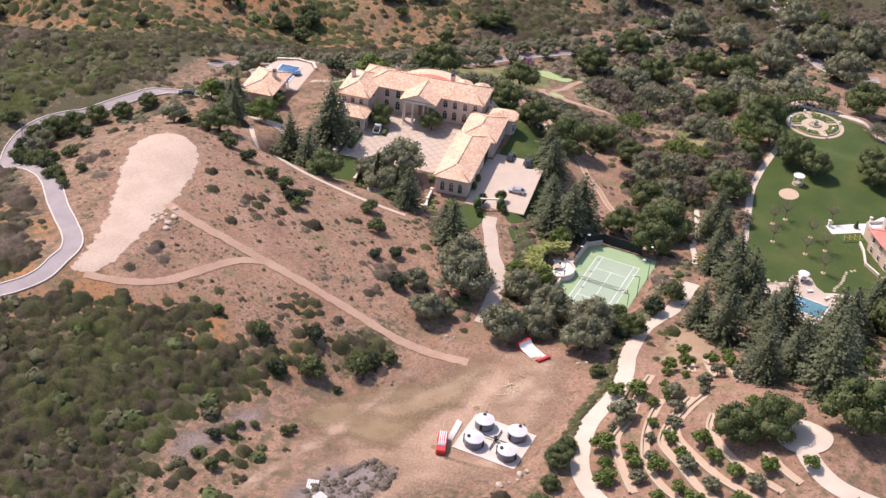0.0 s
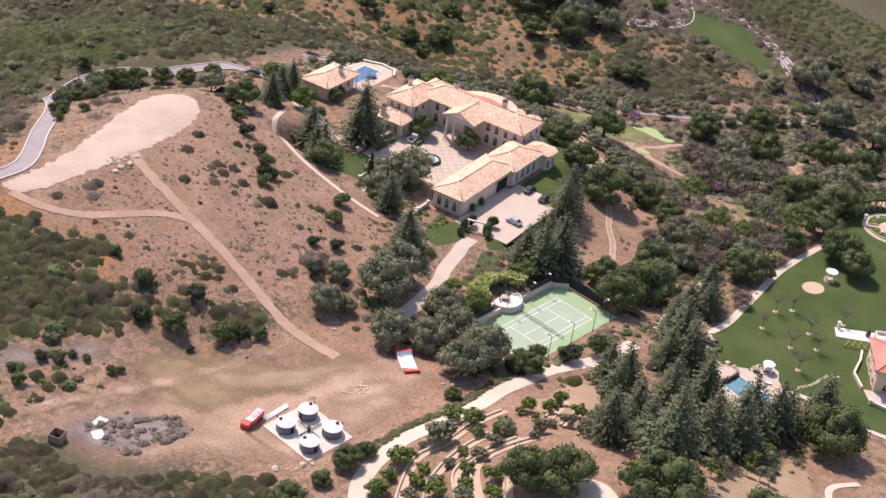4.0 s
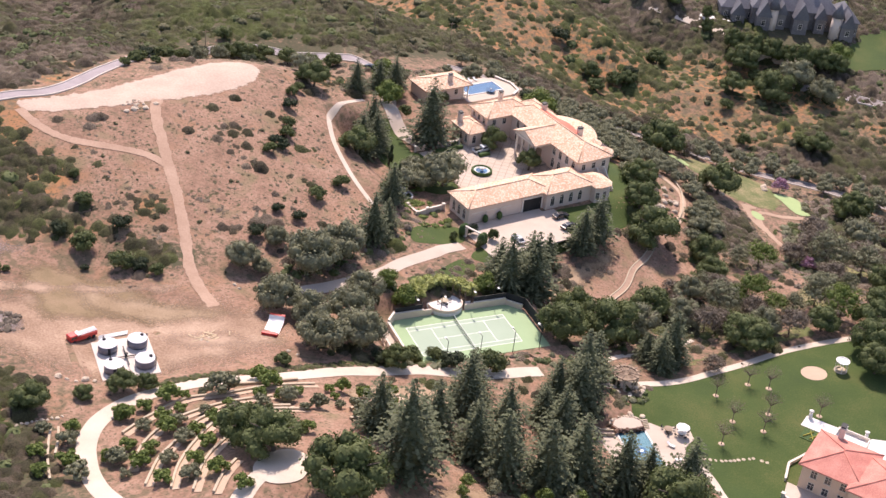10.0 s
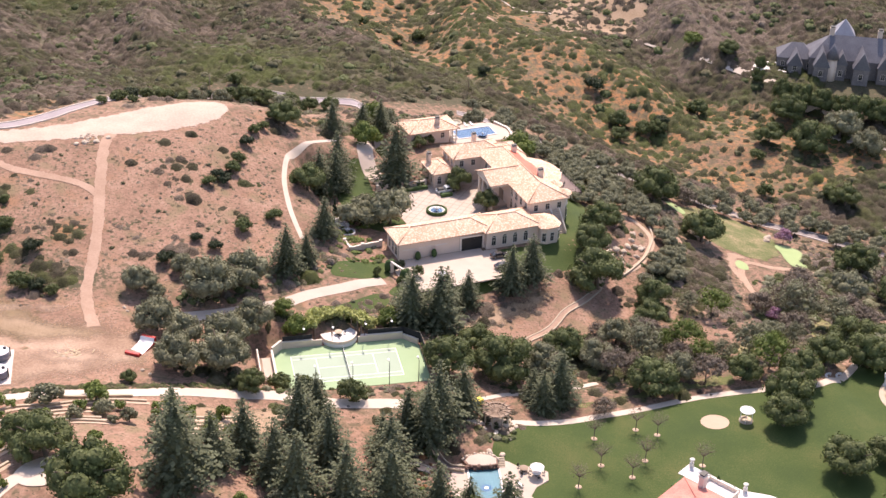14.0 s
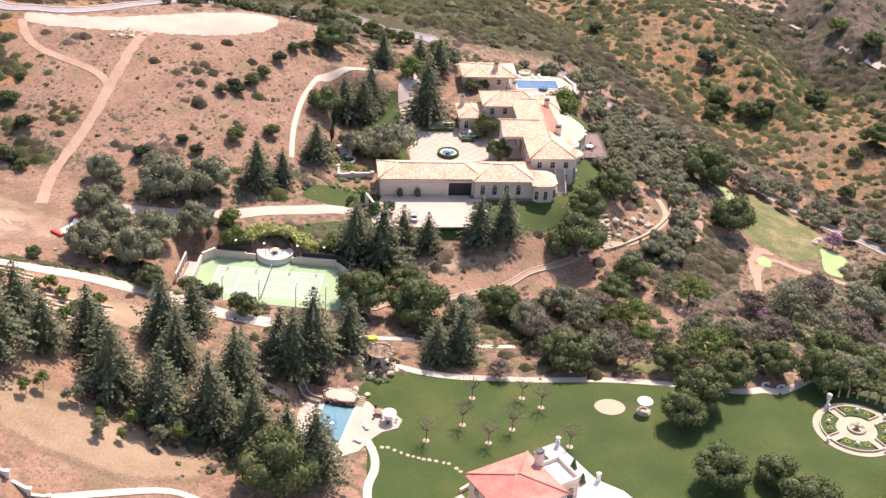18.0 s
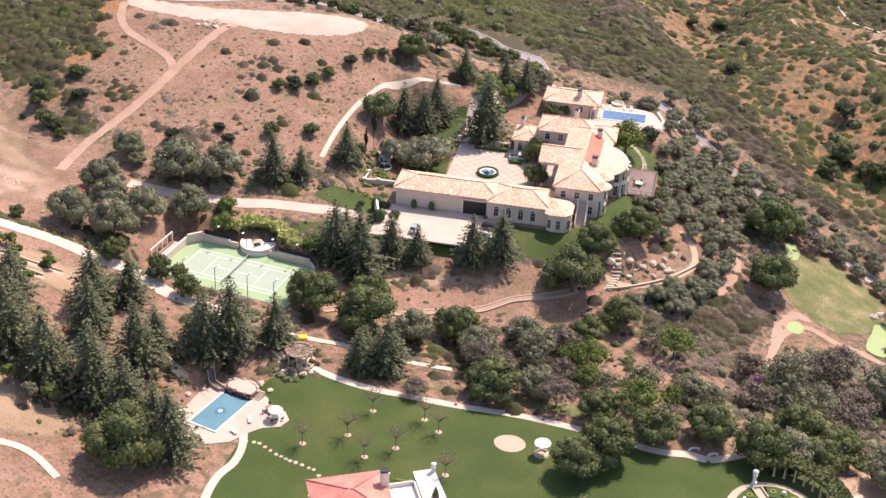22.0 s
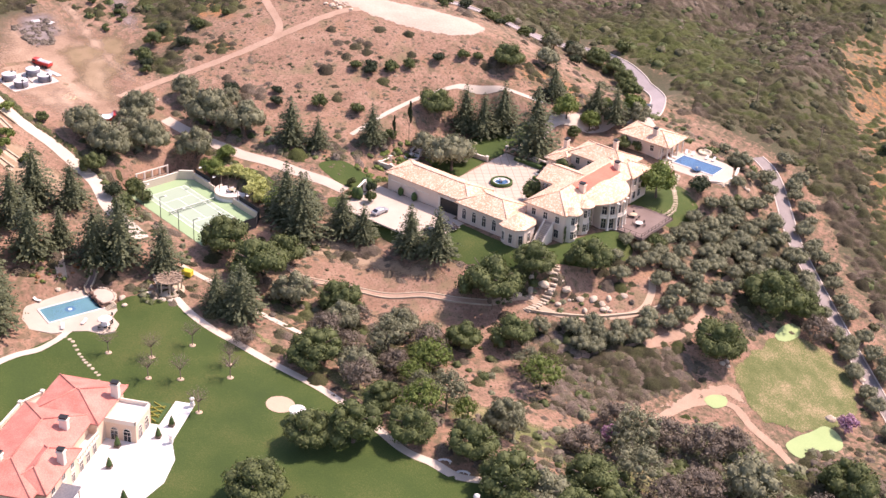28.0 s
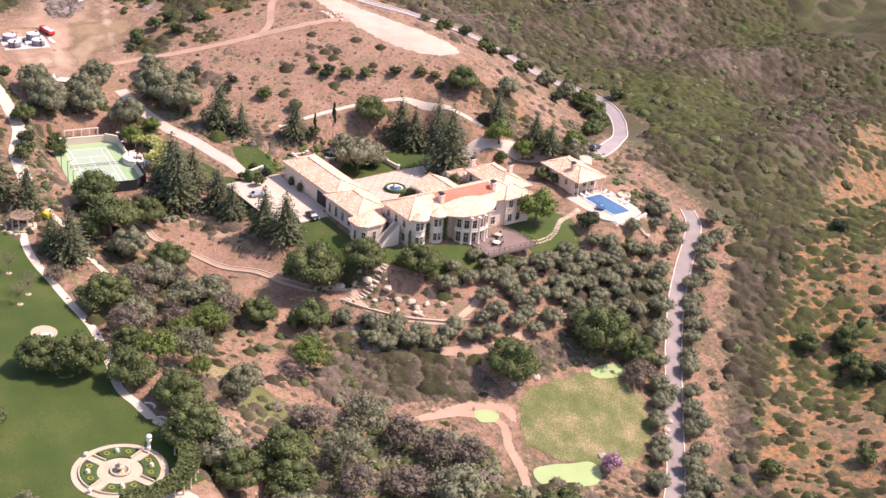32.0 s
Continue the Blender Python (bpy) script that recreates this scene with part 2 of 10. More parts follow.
def canopy_mat(name, stops):
    """Brush whose kind runs from plant to plant: green, olive, dark, grey-brown."""
    m = bpy.data.materials.new(name)
    m.use_nodes = True
    nt = m.node_tree
    N, L = nt.nodes, nt.links
    p = N["Principled BSDF"]
    p.inputs["Roughness"].default_value, p.inputs["Specular IOR Level"].default_value = 0.85, 0.25
    kind = N.new("ShaderNodeVertexColor")
    kind.layer_name = "plant"
    sep = N.new("ShaderNodeSeparateColor")
    L.new(kind.outputs[0], sep.inputs[0])
    geo = N.new("ShaderNodeNewGeometry")
    fine, mid = N.new("ShaderNodeTexNoise"), N.new("ShaderNodeTexNoise")
    for n, scale in ((fine, 4.2), (mid, 0.9)):
        n.inputs["Scale"].default_value, n.inputs["Detail"].default_value = scale, 6
        n.inputs["Roughness"].default_value = 0.65
        L.new(geo.outputs["Position"], n.inputs["Vector"])
    shift = N.new("ShaderNodeMath")
    shift.operation, shift.inputs[1].default_value = "MULTIPLY_ADD", 0.5
    L.new(mid.outputs[0], shift.inputs[0])
    L.new(sep.outputs[0], shift.inputs[2])
    off = N.new("ShaderNodeMath")
    off.operation, off.inputs[1].default_value = "SUBTRACT", 0.25
    L.new(shift.outputs[0], off.inputs[0])
    ramp = N.new("ShaderNodeValToRGB")
    e = ramp.color_ramp.elements
    e[0].position, e[0].color = stops[0][0], (*stops[0][1], 1)
    e[1].position, e[1].color = stops[-1][0], (*stops[-1][1], 1)
    for at_, c in stops[1:-1]:
        e.new(at_).color = (*c, 1)
    L.new(off.outputs[0], ramp.inputs[0])
    tint = N.new("ShaderNodeMapRange")
    tint.inputs[1].default_value, tint.inputs[2].default_value = 0.28, 0.72
    tint.inputs[3].default_value, tint.inputs[4].default_value = 0.44, 1.75
    L.new(fine.outputs[0], tint.inputs[0])
    both = N.new("ShaderNodeMath")
    both.operation = "MULTIPLY"
    L.new(tint.outputs[0], both.inputs[0])
    L.new(sep.outputs[1], both.inputs[1])
    hsv = N.new("ShaderNodeHueSaturation")
    L.new(both.outputs[0], hsv.inputs["Value"])
    L.new(ramp.outputs[0], hsv.inputs["Color"])
    L.new(hsv.outputs[0], p.inputs["Base Color"])
    b = N.new("ShaderNodeBump")
    b.inputs["Strength"].default_value, b.inputs["Distance"].default_value = 1.0, 0.5
    L.new(fine.outputs[0], b.inputs["Height"])
    L.new(b.outputs[0], p.inputs["Normal"])
    return m


CHAPARRAL = canopy_mat("chaparral_leaves", [(0.0, (0.066, 0.080, 0.023)), (0.28, (0.066, 0.067, 0.028)), (0.52, (0.052, 0.046, 0.025)), (0.72, (0.086, 0.066, 0.046)), (1.0, (0.155, 0.120, 0.092))])

FEATHERED = {}


def feathered(m, broad=False):
    """The same soil, thinning out in patches towards the rim of its sheet."""
    if (m.name, broad) not in FEATHERED:
        c = m.copy()
        nt = c.node_tree
        N, L = nt.nodes, nt.links
        rim = N.new("ShaderNodeVertexColor")
        rim.layer_name = "rim"
        sep = N.new("ShaderNodeSeparateColor")
        geo = N.new("ShaderNodeNewGeometry")
        n = N.new("ShaderNodeTexNoise")
        n.inputs["Scale"].default_value, n.inputs["Detail"].default_value = 1.3, 12
        n.inputs["Roughness"].default_value = 0.7
        s = N.new("ShaderNodeMath")
        s.operation, s.inputs[1].default_value = "MULTIPLY_ADD", 1.1
        r = N.new("ShaderNodeMapRange")
        r.inputs[1].default_value, r.inputs[2].default_value = (0.72, 1.35) if broad else (1.0, 1.04)
        clear, mx = N.new("ShaderNodeBsdfTransparent"), N.new("ShaderNodeMixShader")
        L.new(rim.outputs[0], sep.inputs[0])
        L.new(geo.outputs["Position"], n.inputs["Vector"])
        L.new(sep.outputs[0], s.inputs[0])
        L.new(n.outputs[0], s.inputs[2])
        L.new(s.outputs[0], r.inputs[0])
        L.new(r.outputs[0], mx.inputs[0])
        L.new(clear.outputs[0], mx.inputs[1])
        L.new(N["Principled BSDF"].outputs[0], mx.inputs[2])
        L.new(mx.outputs[0], N["Material Output"].inputs[0])
        FEATHERED[m.name, broad] = c
    return FEATHERED[m.name, broad]


def rim_of(me, values):
    at_ = me.color_attributes.new("rim", "FLOAT_COLOR", "POINT")
    v = np.asarray(values, np.float32)
    at_.data.foreach_set("color", np.c_[v, v, v, np.ones_like(v)].astype(np.float32).ravel())


# ---- building helpers ----
def part(name, bm, material, parent=None, label=""):
    me = bpy.data.meshes.new(name)
    bm.to_mesh(me)
    bm.free()
    me.materials.append(material)
    ob = new(name, me)
    if parent:
        ob.parent = parent
    if label:
        ob["label"] = label
    return ob


def thing(name, m, label, category, group="", kind=""):
    ob = new(name)
    ob.empty_display_size = 0.5
    ob.matrix_world = m
    return tagged(ob, label, category, group, kind)


def solid(verts, faces, smooth=False):
    bm = bmesh.new()
    vs = [bm.verts.new(v) for v in verts]
    for f in faces:
        bm.faces.new([vs[i] for i in f]).smooth = smooth
    return bm


def add_box(bm, x0, y0, z0, x1, y1, z1, bevel=0.0, turn=0.0, about=None):
    start = len(bm.verts)
    r = bmesh.ops.create_cube(bm, size=1.0)["verts"]
    for v in r:
        v.co = Vector((x0 + (v.co.x + 0.5) * (x1 - x0), y0 + (v.co.y + 0.5) * (y1 - y0), z0 + (v.co.z + 0.5) * (z1 - z0)))
    if turn:
        c = Vector(about) if about else Vector(((x0 + x1) / 2, (y0 + y1) / 2, 0))
        bmesh.ops.rotate(bm, verts=r, cent=c, matrix=Matrix.Rotation(radians(turn), 3, "Z"))
    if bevel:
        es = list({e for v in r for e in v.link_edges})
        bmesh.ops.bevel(bm, geom=es, offset=bevel, segments=1, affect="EDGES", profile=0.5)
    return bm


def box(x0, y0, z0, x1, y1, z1, bevel=0.0, turn=0.0, about=None):
    return add_box(bmesh.new(), x0, y0, z0, x1, y1, z1, bevel, turn, about)


def lathe(profile, n=24, smooth=True, arc=360.0, start=0.0):
    """A turned body from (radius, height) pairs."""
    bm = bmesh.new()
    full = arc >= 360
    k = n if full else n + 1
    rings = []
    for r, z in profile:
        rings.append([bm.verts.new((r * math.cos(radians(start + arc * i / n)), r * math.sin(radians(start + arc * i / n)), z)) for i in range(k)])
    for a, b in zip(rings, rings[1:]):
        for i in range(n):
            j = (i + 1) % k
            bm.faces.new((a[i], a[j], b[j], b[i])).smooth = smooth
    if full and profile[0][0] > 0.001 and abs(profile[0][1] - profile[1][1]) > 1e-6:
        bm.faces.new(rings[0][::-1])
    if full and profile[-1][0] > 0.001 and abs(profile[-1][1] - profile[-2][1]) > 1e-6:
        bm.faces.new(rings[-1])
    bmesh.ops.remove_doubles(bm, verts=bm.verts, dist=0.0005)
    return bm


def moved(bm, x, y, z, turn=0.0):
    bmesh.ops.transform(bm, matrix=Matrix.Translation((x, y, z)) @ Matrix.Rotation(radians(turn), 4, "Z"), verts=bm.verts)
    return bm


def prism(outline, z0, z1):
    """Upright body over a flat outline."""
    bm = bmesh.new()
    lo = [bm.verts.new((x, y, z0)) for x, y in outline]
    hi = [bm.verts.new((x, y, z1)) for x, y in outline]
    bm.faces.new(lo[::-1])
    bm.faces.new(hi)
    for i in range(len(lo)):
        j = (i + 1) % len(lo)
        bm.faces.new((lo[i], lo[j], hi[j], hi[i]))
    bmesh.ops.recalc_face_normals(bm, faces=bm.faces)
    return bm


# ---- the land ----
ESTATE_SPOTS = [
    (35, 70, 0), (24, 60, 0), (52, 40, 0), (20, 44, 0), (60, 62, 0), (45, 100, 0), (58, 115, -0.5), (60, 127, -1.2), (14, 58, 1.5), (10, 66, 3.5),
    (-10, 59, 7), (-4, 83, 9), (-1, 109, 11), (24, 110, 3), (34, 140, -0.6), (24, 137, 2), (63, 148, -7.2), (86, 129, -12.2), (112, 114, -17.3), (143, 95, -24),
    (90, 67, -4.8), (88, 55, -6.5), (53, 15, -8), (30, 22, -4), (75, 30, -9), (107, 86, -12.5), (119, 56, -16.2), (143, 66, -20.5), (115, 27, -16), (75, 100, -4),
]
HILL_SPOTS = [
    (-72, -3, 9.3), (-47, 19, 7.5), (-58, 19, 8.3), (-78, 31, 9), (-94, 31, 11), (-102, 40, 12), (-74, 51, 14.2), (-68, 42, 12.5), (-51, 88, 19.5), (-56, 87, 19.6),
    (-32, 113, 17.6), (-64, 104, 18.6), (-16, 111, 17.6), (-27, 103, 18.4), (-83, 94, 22), (-130, 111, 19), (-88, -19, 13.5), (-87, -44, 15), (-73, -58, 21), (-60, -61, 25), (-45, -44, 18.5), (-30, -69, 15),
    (-17, -70, 10), (-6, -58, 3), (7, -20, 2.8), (-84, -25, 13.2), (22, -44, -2.3), (36, -30, -2), (-44, -3, 9), (-25, -22, 6), (-30, 12, 5), (-25, 28, 6),
]
FAR_SPOTS = [
    (51, -26, -3.8), (76, -29, -4), (86, -33, -3.8), (107, -9, -4), (50, -57, -4.5), (75, -72, -5), (127, -25, -6.9), (118, -60, -7), (110, 157, -17), (129, 149, -21.4),
    (101, 181, -8.5), (204, 134, -18), (186, 22, -24), (240, 41, -28), (31, 196, 2), (32, 187, 0), (-39, 177, 1.5), (50, 230, -9), (50, 270, -6), (-100, 200, 0),
    (-200, 130, 15), (150, 260, 0), (300, 150, -10), (300, -50, -30), (150, -120, -15), (0, -160, 0), (-120, -120, 25), (-200, 0, 20), (0, 450, 5), (300, 400, 20),
    (-300, 400, 15),
]
# level pads: centre, turn, half sizes, height, width of the bank
PADS = [
    (0.5, 0.6, 0, 19.5, 10.2, -0.05, 4), (39, 72, 10, 30, 26, -0.05, 9),
    (30, 40.5, 10, 13, 6, -0.05, 6), (53.5, 118, 10, 16, 8, -1, 6),
    (36, 112, 10, 9, 7, -0.5, 5), (67.3, -66.9, 36, 17, 22, -4.5, 9),
    (23.5, -45, 0, 9, 9, -2.45, 4), (127, -25, 0, 13, 13, -6.55, 6),
    (-75.7, -3.6, 0, 7, 7, 9.35, 3),
]
SPOTS = np.array(ESTATE_SPOTS + HILL_SPOTS + FAR_SPOTS, float)
count = len(SPOTS)
system = np.zeros((count + 1, count + 1))
system[:count, :count] = np.hypot(SPOTS[:, None, 0] - SPOTS[None, :, 0], SPOTS[:, None, 1] - SPOTS[None, :, 1]) - 0.6 * np.eye(count)
system[count, :count] = system[:count, count] = 1
WEIGHTS = np.linalg.solve(system, np.r_[SPOTS[:, 2], 0])


KEPT = [(-100, 28), (-85, 60), (-92, 95), (-60, 114), (-40, 140), (-32, 157), (-18, 165), (6, 166), (20, 157), (36, 147), (45, 150), (69, 155), (97, 132), (138, 105), (178, 73), (219, 53), (215, -40), (150, -100), (-80, -110), (-95, -60), (-95, -22), (-122, 0), (-122, 27)]
SMOOTH = [(-131, 116, 34, 30), (-200, 190, 50, 40), (214, 176, 40, 36), (250, 115, 60, 60), (215, 130, 40, 30)]


def beyond(x, y):
    """Distance outside the kept grounds."""
    d, hit = np.full(len(x), 1e9), np.zeros(len(x), bool)
    for (x0, y0), (x1, y1) in zip(KEPT, KEPT[1:] + KEPT[:1]):
        ex, ey = x1 - x0, y1 - y0
        t = np.clip(((x - x0) * ex + (y - y0) * ey) / (ex * ex + ey * ey), 0, 1)
        d = np.minimum(d, np.hypot(x - x0 - t * ex, y - y0 - t * ey))
        if ey:
            hit ^= ((y0 > y) != (y1 > y)) & (x < ex * (y - y0) / ey + x0)
    return np.where(hit, 0, d)


def gullies(x, y):
    """Spurs and gullies of the wild slopes, none near the far pads."""
    w = np.clip((beyond(x, y) - 6) / 70, 0, 1)
    w = w * w * (3 - 2 * w)
    for cx, cy, rx, ry in SMOOTH:
        w = w * (1 - np.exp(-(((x - cx) / rx) ** 2 + ((y - cy) / ry) ** 2)))
    a = x + 14 * np.sin(y * 0.031 + 1.1) + 7 * np.sin(x * 0.057 - y * 0.043)
    b = y + 13 * np.sin(x * 0.027 + 0.4) + 6 * np.sin(y * 0.061 + x * 0.037)
    spur = 1 - 2 * abs(np.sin(a * 0.048 + b * 0.019)) ** 1.3
    small = np.sin(a * 0.118 - b * 0.071) * np.sin(b * 0.097 + a * 0.05)
    return w * (4.2 * spur + 1.7 * small)


def land(x, y):
    """Height of the natural ground and its graded pads."""
    x, y = np.atleast_1d(np.asarray(x, float)), np.atleast_1d(np.asarray(y, float))
    z = np.zeros(len(x))
    for i in range(0, len(x), 20000):
        d = np.sqrt((x[i:i + 20000, None] - SPOTS[:, 0]) ** 2 + (y[i:i + 20000, None] - SPOTS[:, 1]) ** 2 + 9)
        z[i:i + 20000] = d @ WEIGHTS[:count] + WEIGHTS[count]
    back = np.clip((x + 52) / 22, 0, 1) * np.clip((24 - x) / 16, 0, 1)
    z = z - 6.5 * back * np.exp(-((y - 152) / 20) ** 2)
    for cx, cy, turn, hx, hy, level, bank in PADS:
        c, s = math.cos(radians(turn)), math.sin(radians(turn))
        u, v = c * (x - cx) + s * (y - cy), -s * (x - cx) + c * (y - cy)
        d = np.hypot(np.maximum(abs(u) - hx, 0), np.maximum(abs(v) - hy, 0))
        w = np.clip(1 - d / bank, 0, 1)
        w = w * w * (3 - 2 * w)
        z = z * (1 - w) + level * w
    return z + gullies(x, y)


def at(x, y):
    return float(land(x, y)[0])


def curve_points(pts, closed=False, step=1.2):
    """A smooth line through the points, in even short steps."""
    p = [Vector((x, y, 0)) for x, y in pts]
    n = len(p)
    out = []
    for i in range(n if closed else n - 1):
        a, b, c, d = (p[(i - 1) % n], p[i], p[(i + 1) % n], p[(i + 2) % n]) if closed else (p[max(i - 1, 0)], p[i], p[i + 1], p[min(i + 2, n - 1)])
        k = max(1, int((c - b).length / step))
        for j in range(k):
            t = j / k
            q = 0.5 * (2 * b + (c - a) * t + (2 * a - 5 * b + 4 * c - d) * t * t + (3 * b - a - 3 * c + d) * t ** 3)
            out.append((q.x, q.y))
    if not closed:
        out.append((p[-1].x, p[-1].y))
    return out


def inside(poly, x, y):
    hit = np.zeros(len(x), bool)
    for (x0, y0), (x1, y1) in zip(poly, poly[1:] + poly[:1]):
        cross = (y0 > y) != (y1 > y)
        if y1 != y0:
            hit ^= cross & (x < (x1 - x0) * (y - y0) / (y1 - y0) + x0)
    return hit


def draped(name, outline, material, lift, label, category, step=2.2, kind="structure", level=None, ragged=0.0, soft=0.0):
    """A sheet laid on the land inside a smooth outline."""
    from mathutils import geometry
    edge = curve_points(outline, True, 1.0)
    if ragged:
        edge = [(x + ragged * noise.noise((x * 0.45, y * 0.45, 3)), y + ragged * noise.noise((x * 0.45, y * 0.45, 9))) for x, y in edge]
    xs, ys = [e[0] for e in edge], [e[1] for e in edge]
    gx, gy = np.meshgrid(np.arange(min(xs), max(xs), step), np.arange(min(ys), max(ys), step))
    gx, gy = gx.ravel() + 0.31, gy.ravel() + 0.17
    keep = inside(edge, gx, gy)
    pts = [Vector(e) for e in edge] + [Vector(q) for q in zip(gx[keep].tolist(), gy[keep].tolist())]
    n = len(edge)
    vs, _, fs, *_ = geometry.delaunay_2d_cdt(pts, [], [list(range(n))], 1, 1e-4)
    x, y = np.array([v.x for v in vs]), np.array([v.y for v in vs])
    z = (ground_z(x, y) if soft else land(x, y)) + lift if level is None else np.full(len(x), level)
    me = bpy.data.meshes.new(name)
    me.from_pydata(np.c_[x, y, z].tolist(), [], fs)
    me.materials.append(feathered(material, soft >= 3) if soft else material)
    if soft:
        E = np.array(edge)
        rim_of(me, np.clip(np.sqrt(((np.c_[x, y][:, None] - E[None]) ** 2).sum(-1)).min(1) / soft, 0, 1))
    me.polygons.foreach_set("use_smooth", [True] * len(me.polygons))
    ob = new(name, me)
    return tagged(ob, label, category, kind=kind)


def ribbon(name, line, width, material, lift, label, category, kerb=0.0, kerb_mat=None, closed=False, group=""):
    """A road or path along a line, bedded into the land, with raised edges where it has them."""
    pts = curve_points(line, closed)
    P = np.array(pts)
    T = np.gradient(P, axis=0)
    T /= np.maximum(np.linalg.norm(T, axis=1, keepdims=True), 1e-6)
    Nn = np.c_[-T[:, 1], T[:, 0]]
    across = np.linspace(-0.5, 0.5, 6)
    wob = np.array([1 + 0.06 * noise.noise((x * 0.2, y * 0.2, 1)) for x, y in pts])
    rows = []
    for a in across:
        if not kerb and material in (TRACK, WORN):
            frayed = np.array([1 + abs(a) * 0.9 * noise.noise((x * 0.55, y * 0.55, 5 if a > 0 else 11)) for x, y in pts])
            rows.append(P + Nn * (width * a * wob * frayed)[:, None])
        else:
            rows.append(P + Nn * (width * a * wob[:, None]))
    X = np.stack(rows, 1)
    Z = land(X[..., 0].ravel(), X[..., 1].ravel()).reshape(X.shape[:2]) + lift
    n, k = X.shape[:2]
    verts = np.c_[X[..., 0].ravel(), X[..., 1].ravel(), Z.ravel()]
    faces = [(i * k + j, i * k + j + 1, (i + 1) * k + j + 1, (i + 1) * k + j) for i in range(n - 1) for j in range(k - 1)]
    me = bpy.data.meshes.new(name)
    me.from_pydata(verts.tolist(), [], faces)
    dusty = not kerb and material in (TRACK, WORN)
    me.materials.append(feathered(material) if dusty else material)
    if dusty:
        rim_of(me, np.tile([0.0, 0.75, 1, 1, 0.75, 0.0], n))
    me.polygons.foreach_set("use_smooth", [True] * len(me.polygons))
    ob = tagged(new(name, me), label, category, group, "structure")
    if kerb:
        for side in (0, k - 1):
            sgn = -1 if side == 0 else 1
            vv, ff = [], []
            for i in range(n):
                e = X[i, side]
                o = e + Nn[i] * sgn * 0.28
                z = Z[i, side]
                vv += [(e[0], e[1], z - 0.2), (e[0], e[1], z + kerb), (o[0], o[1], z + kerb), (o[0], o[1], z - 0.6)]
            for i in range(n - 1):
                for j in range(3):
                    ff.append((4 * i + j, 4 * i + j + 1, 4 * i + j + 5, 4 * i + j + 4))
            me = bpy.data.meshes.new("kerb")
            me.from_pydata(vv, [], ff)
            me.materials.append(kerb_mat or KERB)
            kb = new("kerb", me)
            kb.parent = ob
    return ob


def blob(x, y, cx, cy, rx, ry, turn=0.0):
    c, s = math.cos(radians(turn)), math.sin(radians(turn))
    u, v = (c * (x - cx) + s * (y - cy)) / rx, (-s * (x - cx) + c * (y - cy)) / ry
    return np.exp(-(u * u + v * v) * 1.2)


# where low brush grows thick, and where the bare soil turns orange: centre, radii, turn
THICKETS = [(-112, 62, 30, 26, 0), (-120, 5, 26, 40, 0), (-92, 48, 22, 12, -20), (-62, 32, 14, 5, 0), (-105, -45, 14, 30, 0), (100, 44, 20, 11, 35), (92, 110, 16, 22, -30), (150, 40, 18, 40, 0),
            (-60, 175, 70, 40, 0), (-150, 150, 60, 50, 0), (60, 180, 25, 20, 0), (0, 210, 60, 40, 0), (80, 5, 30, 10, 30), (10, 160, 40, 12, -10)]
ORANGE = [(205, 108, 14, 12, 0), (212, 80, 13, 12, 0), (248, 56, 20, 12, 20), (276, 46, 14, 10, 0), (-88, 84, 10, 16, 0), (-66, 122, 12, 7, 40), (-92, 100, 10, 8, 0), (-82, 60, 12, 8, 30), (-72, 108, 12, 7, 40), (-80, 42, 12, 5, 0), (5, 118, 14, 8, 30), (-60, 48, 9, 5, 20), (-100, 96, 10, 8, 30)]
# the open slope across the valley, the dark gully at its foot, the olive grove and the brown thickets
OPEN_SLOPE = [(18, 240), (44, 214), (74, 178), (97, 152), (122, 129), (150, 106), (176, 108), (205, 124), (198, 150), (180, 162), (154, 182), (130, 194), (120, 232), (104, 264), (72, 298), (35, 322), (24, 285)]
GROVE = [(66, 111), (68.5, 117), (71, 124), (68, 131), (71, 137), (82, 131), (94, 122), (98, 108), (99, 92), (103, 70), (100, 52), (95, 39), (87, 41), (91, 56), (93, 66), (86, 62), (79, 64), (78, 74), (77, 90)]
BROWN = [[(103, 21), (92, 31), (95, 45), (104, 60), (112, 63), (115, 48), (111, 32)], [(102, 77), (103, 88), (113, 87), (116, 78), (112, 70)]]


def depth_in(poly, x, y):
    """Distance from the rim of an outline, positive inside."""
    d = np.full(len(x), 1e9)
    for (x0, y0), (x1, y1) in zip(poly, poly[1:] + poly[:1]):
        ex, ey = x1 - x0, y1 - y0
        t = np.clip(((x - x0) * ex + (y - y0) * ey) / (ex * ex + ey * ey), 0, 1)
        d = np.minimum(d, np.hypot(x - x0 - t * ex, y - y0 - t * ey))
    return np.where(inside(poly, x, y), d, -d)


def open_slope(x, y):
    return np.clip(depth_in(OPEN_SLOPE, x, y) / 8 + 0.5, 0, 1)


# the pinkish bank of the ravine that carries few plants, the meadow and the bald knoll of the valley
BANKS = [[(29, 9), (44, 28), (60, 37), (76, 28), (88, 25), (108, 22), (110, 12), (97, 3), (84, 6), (75, 8), (60, 15), (46, 8)], [(138, 8), (146, 28), (160, 30), (166, 14), (154, 2)], [(180, 14), (178, 24), (188, 30), (200, 26), (202, 14), (190, 9)], [(-140, 43), (-128, 44.5), (-115, 48), (-103, 50), (-88, 43), (-72, 41), (-74, 28), (-111, 22), (-140, 24)]]
CLEARING = [(80, 9), (83, 18), (94, 21.5), (107, 20), (107, 13), (96, 5.5)]


def banks(x, y):
    return np.clip(np.maximum.reduce([depth_in(b, x, y) for b in BANKS]) / 3 + 0.5, 0, 1)


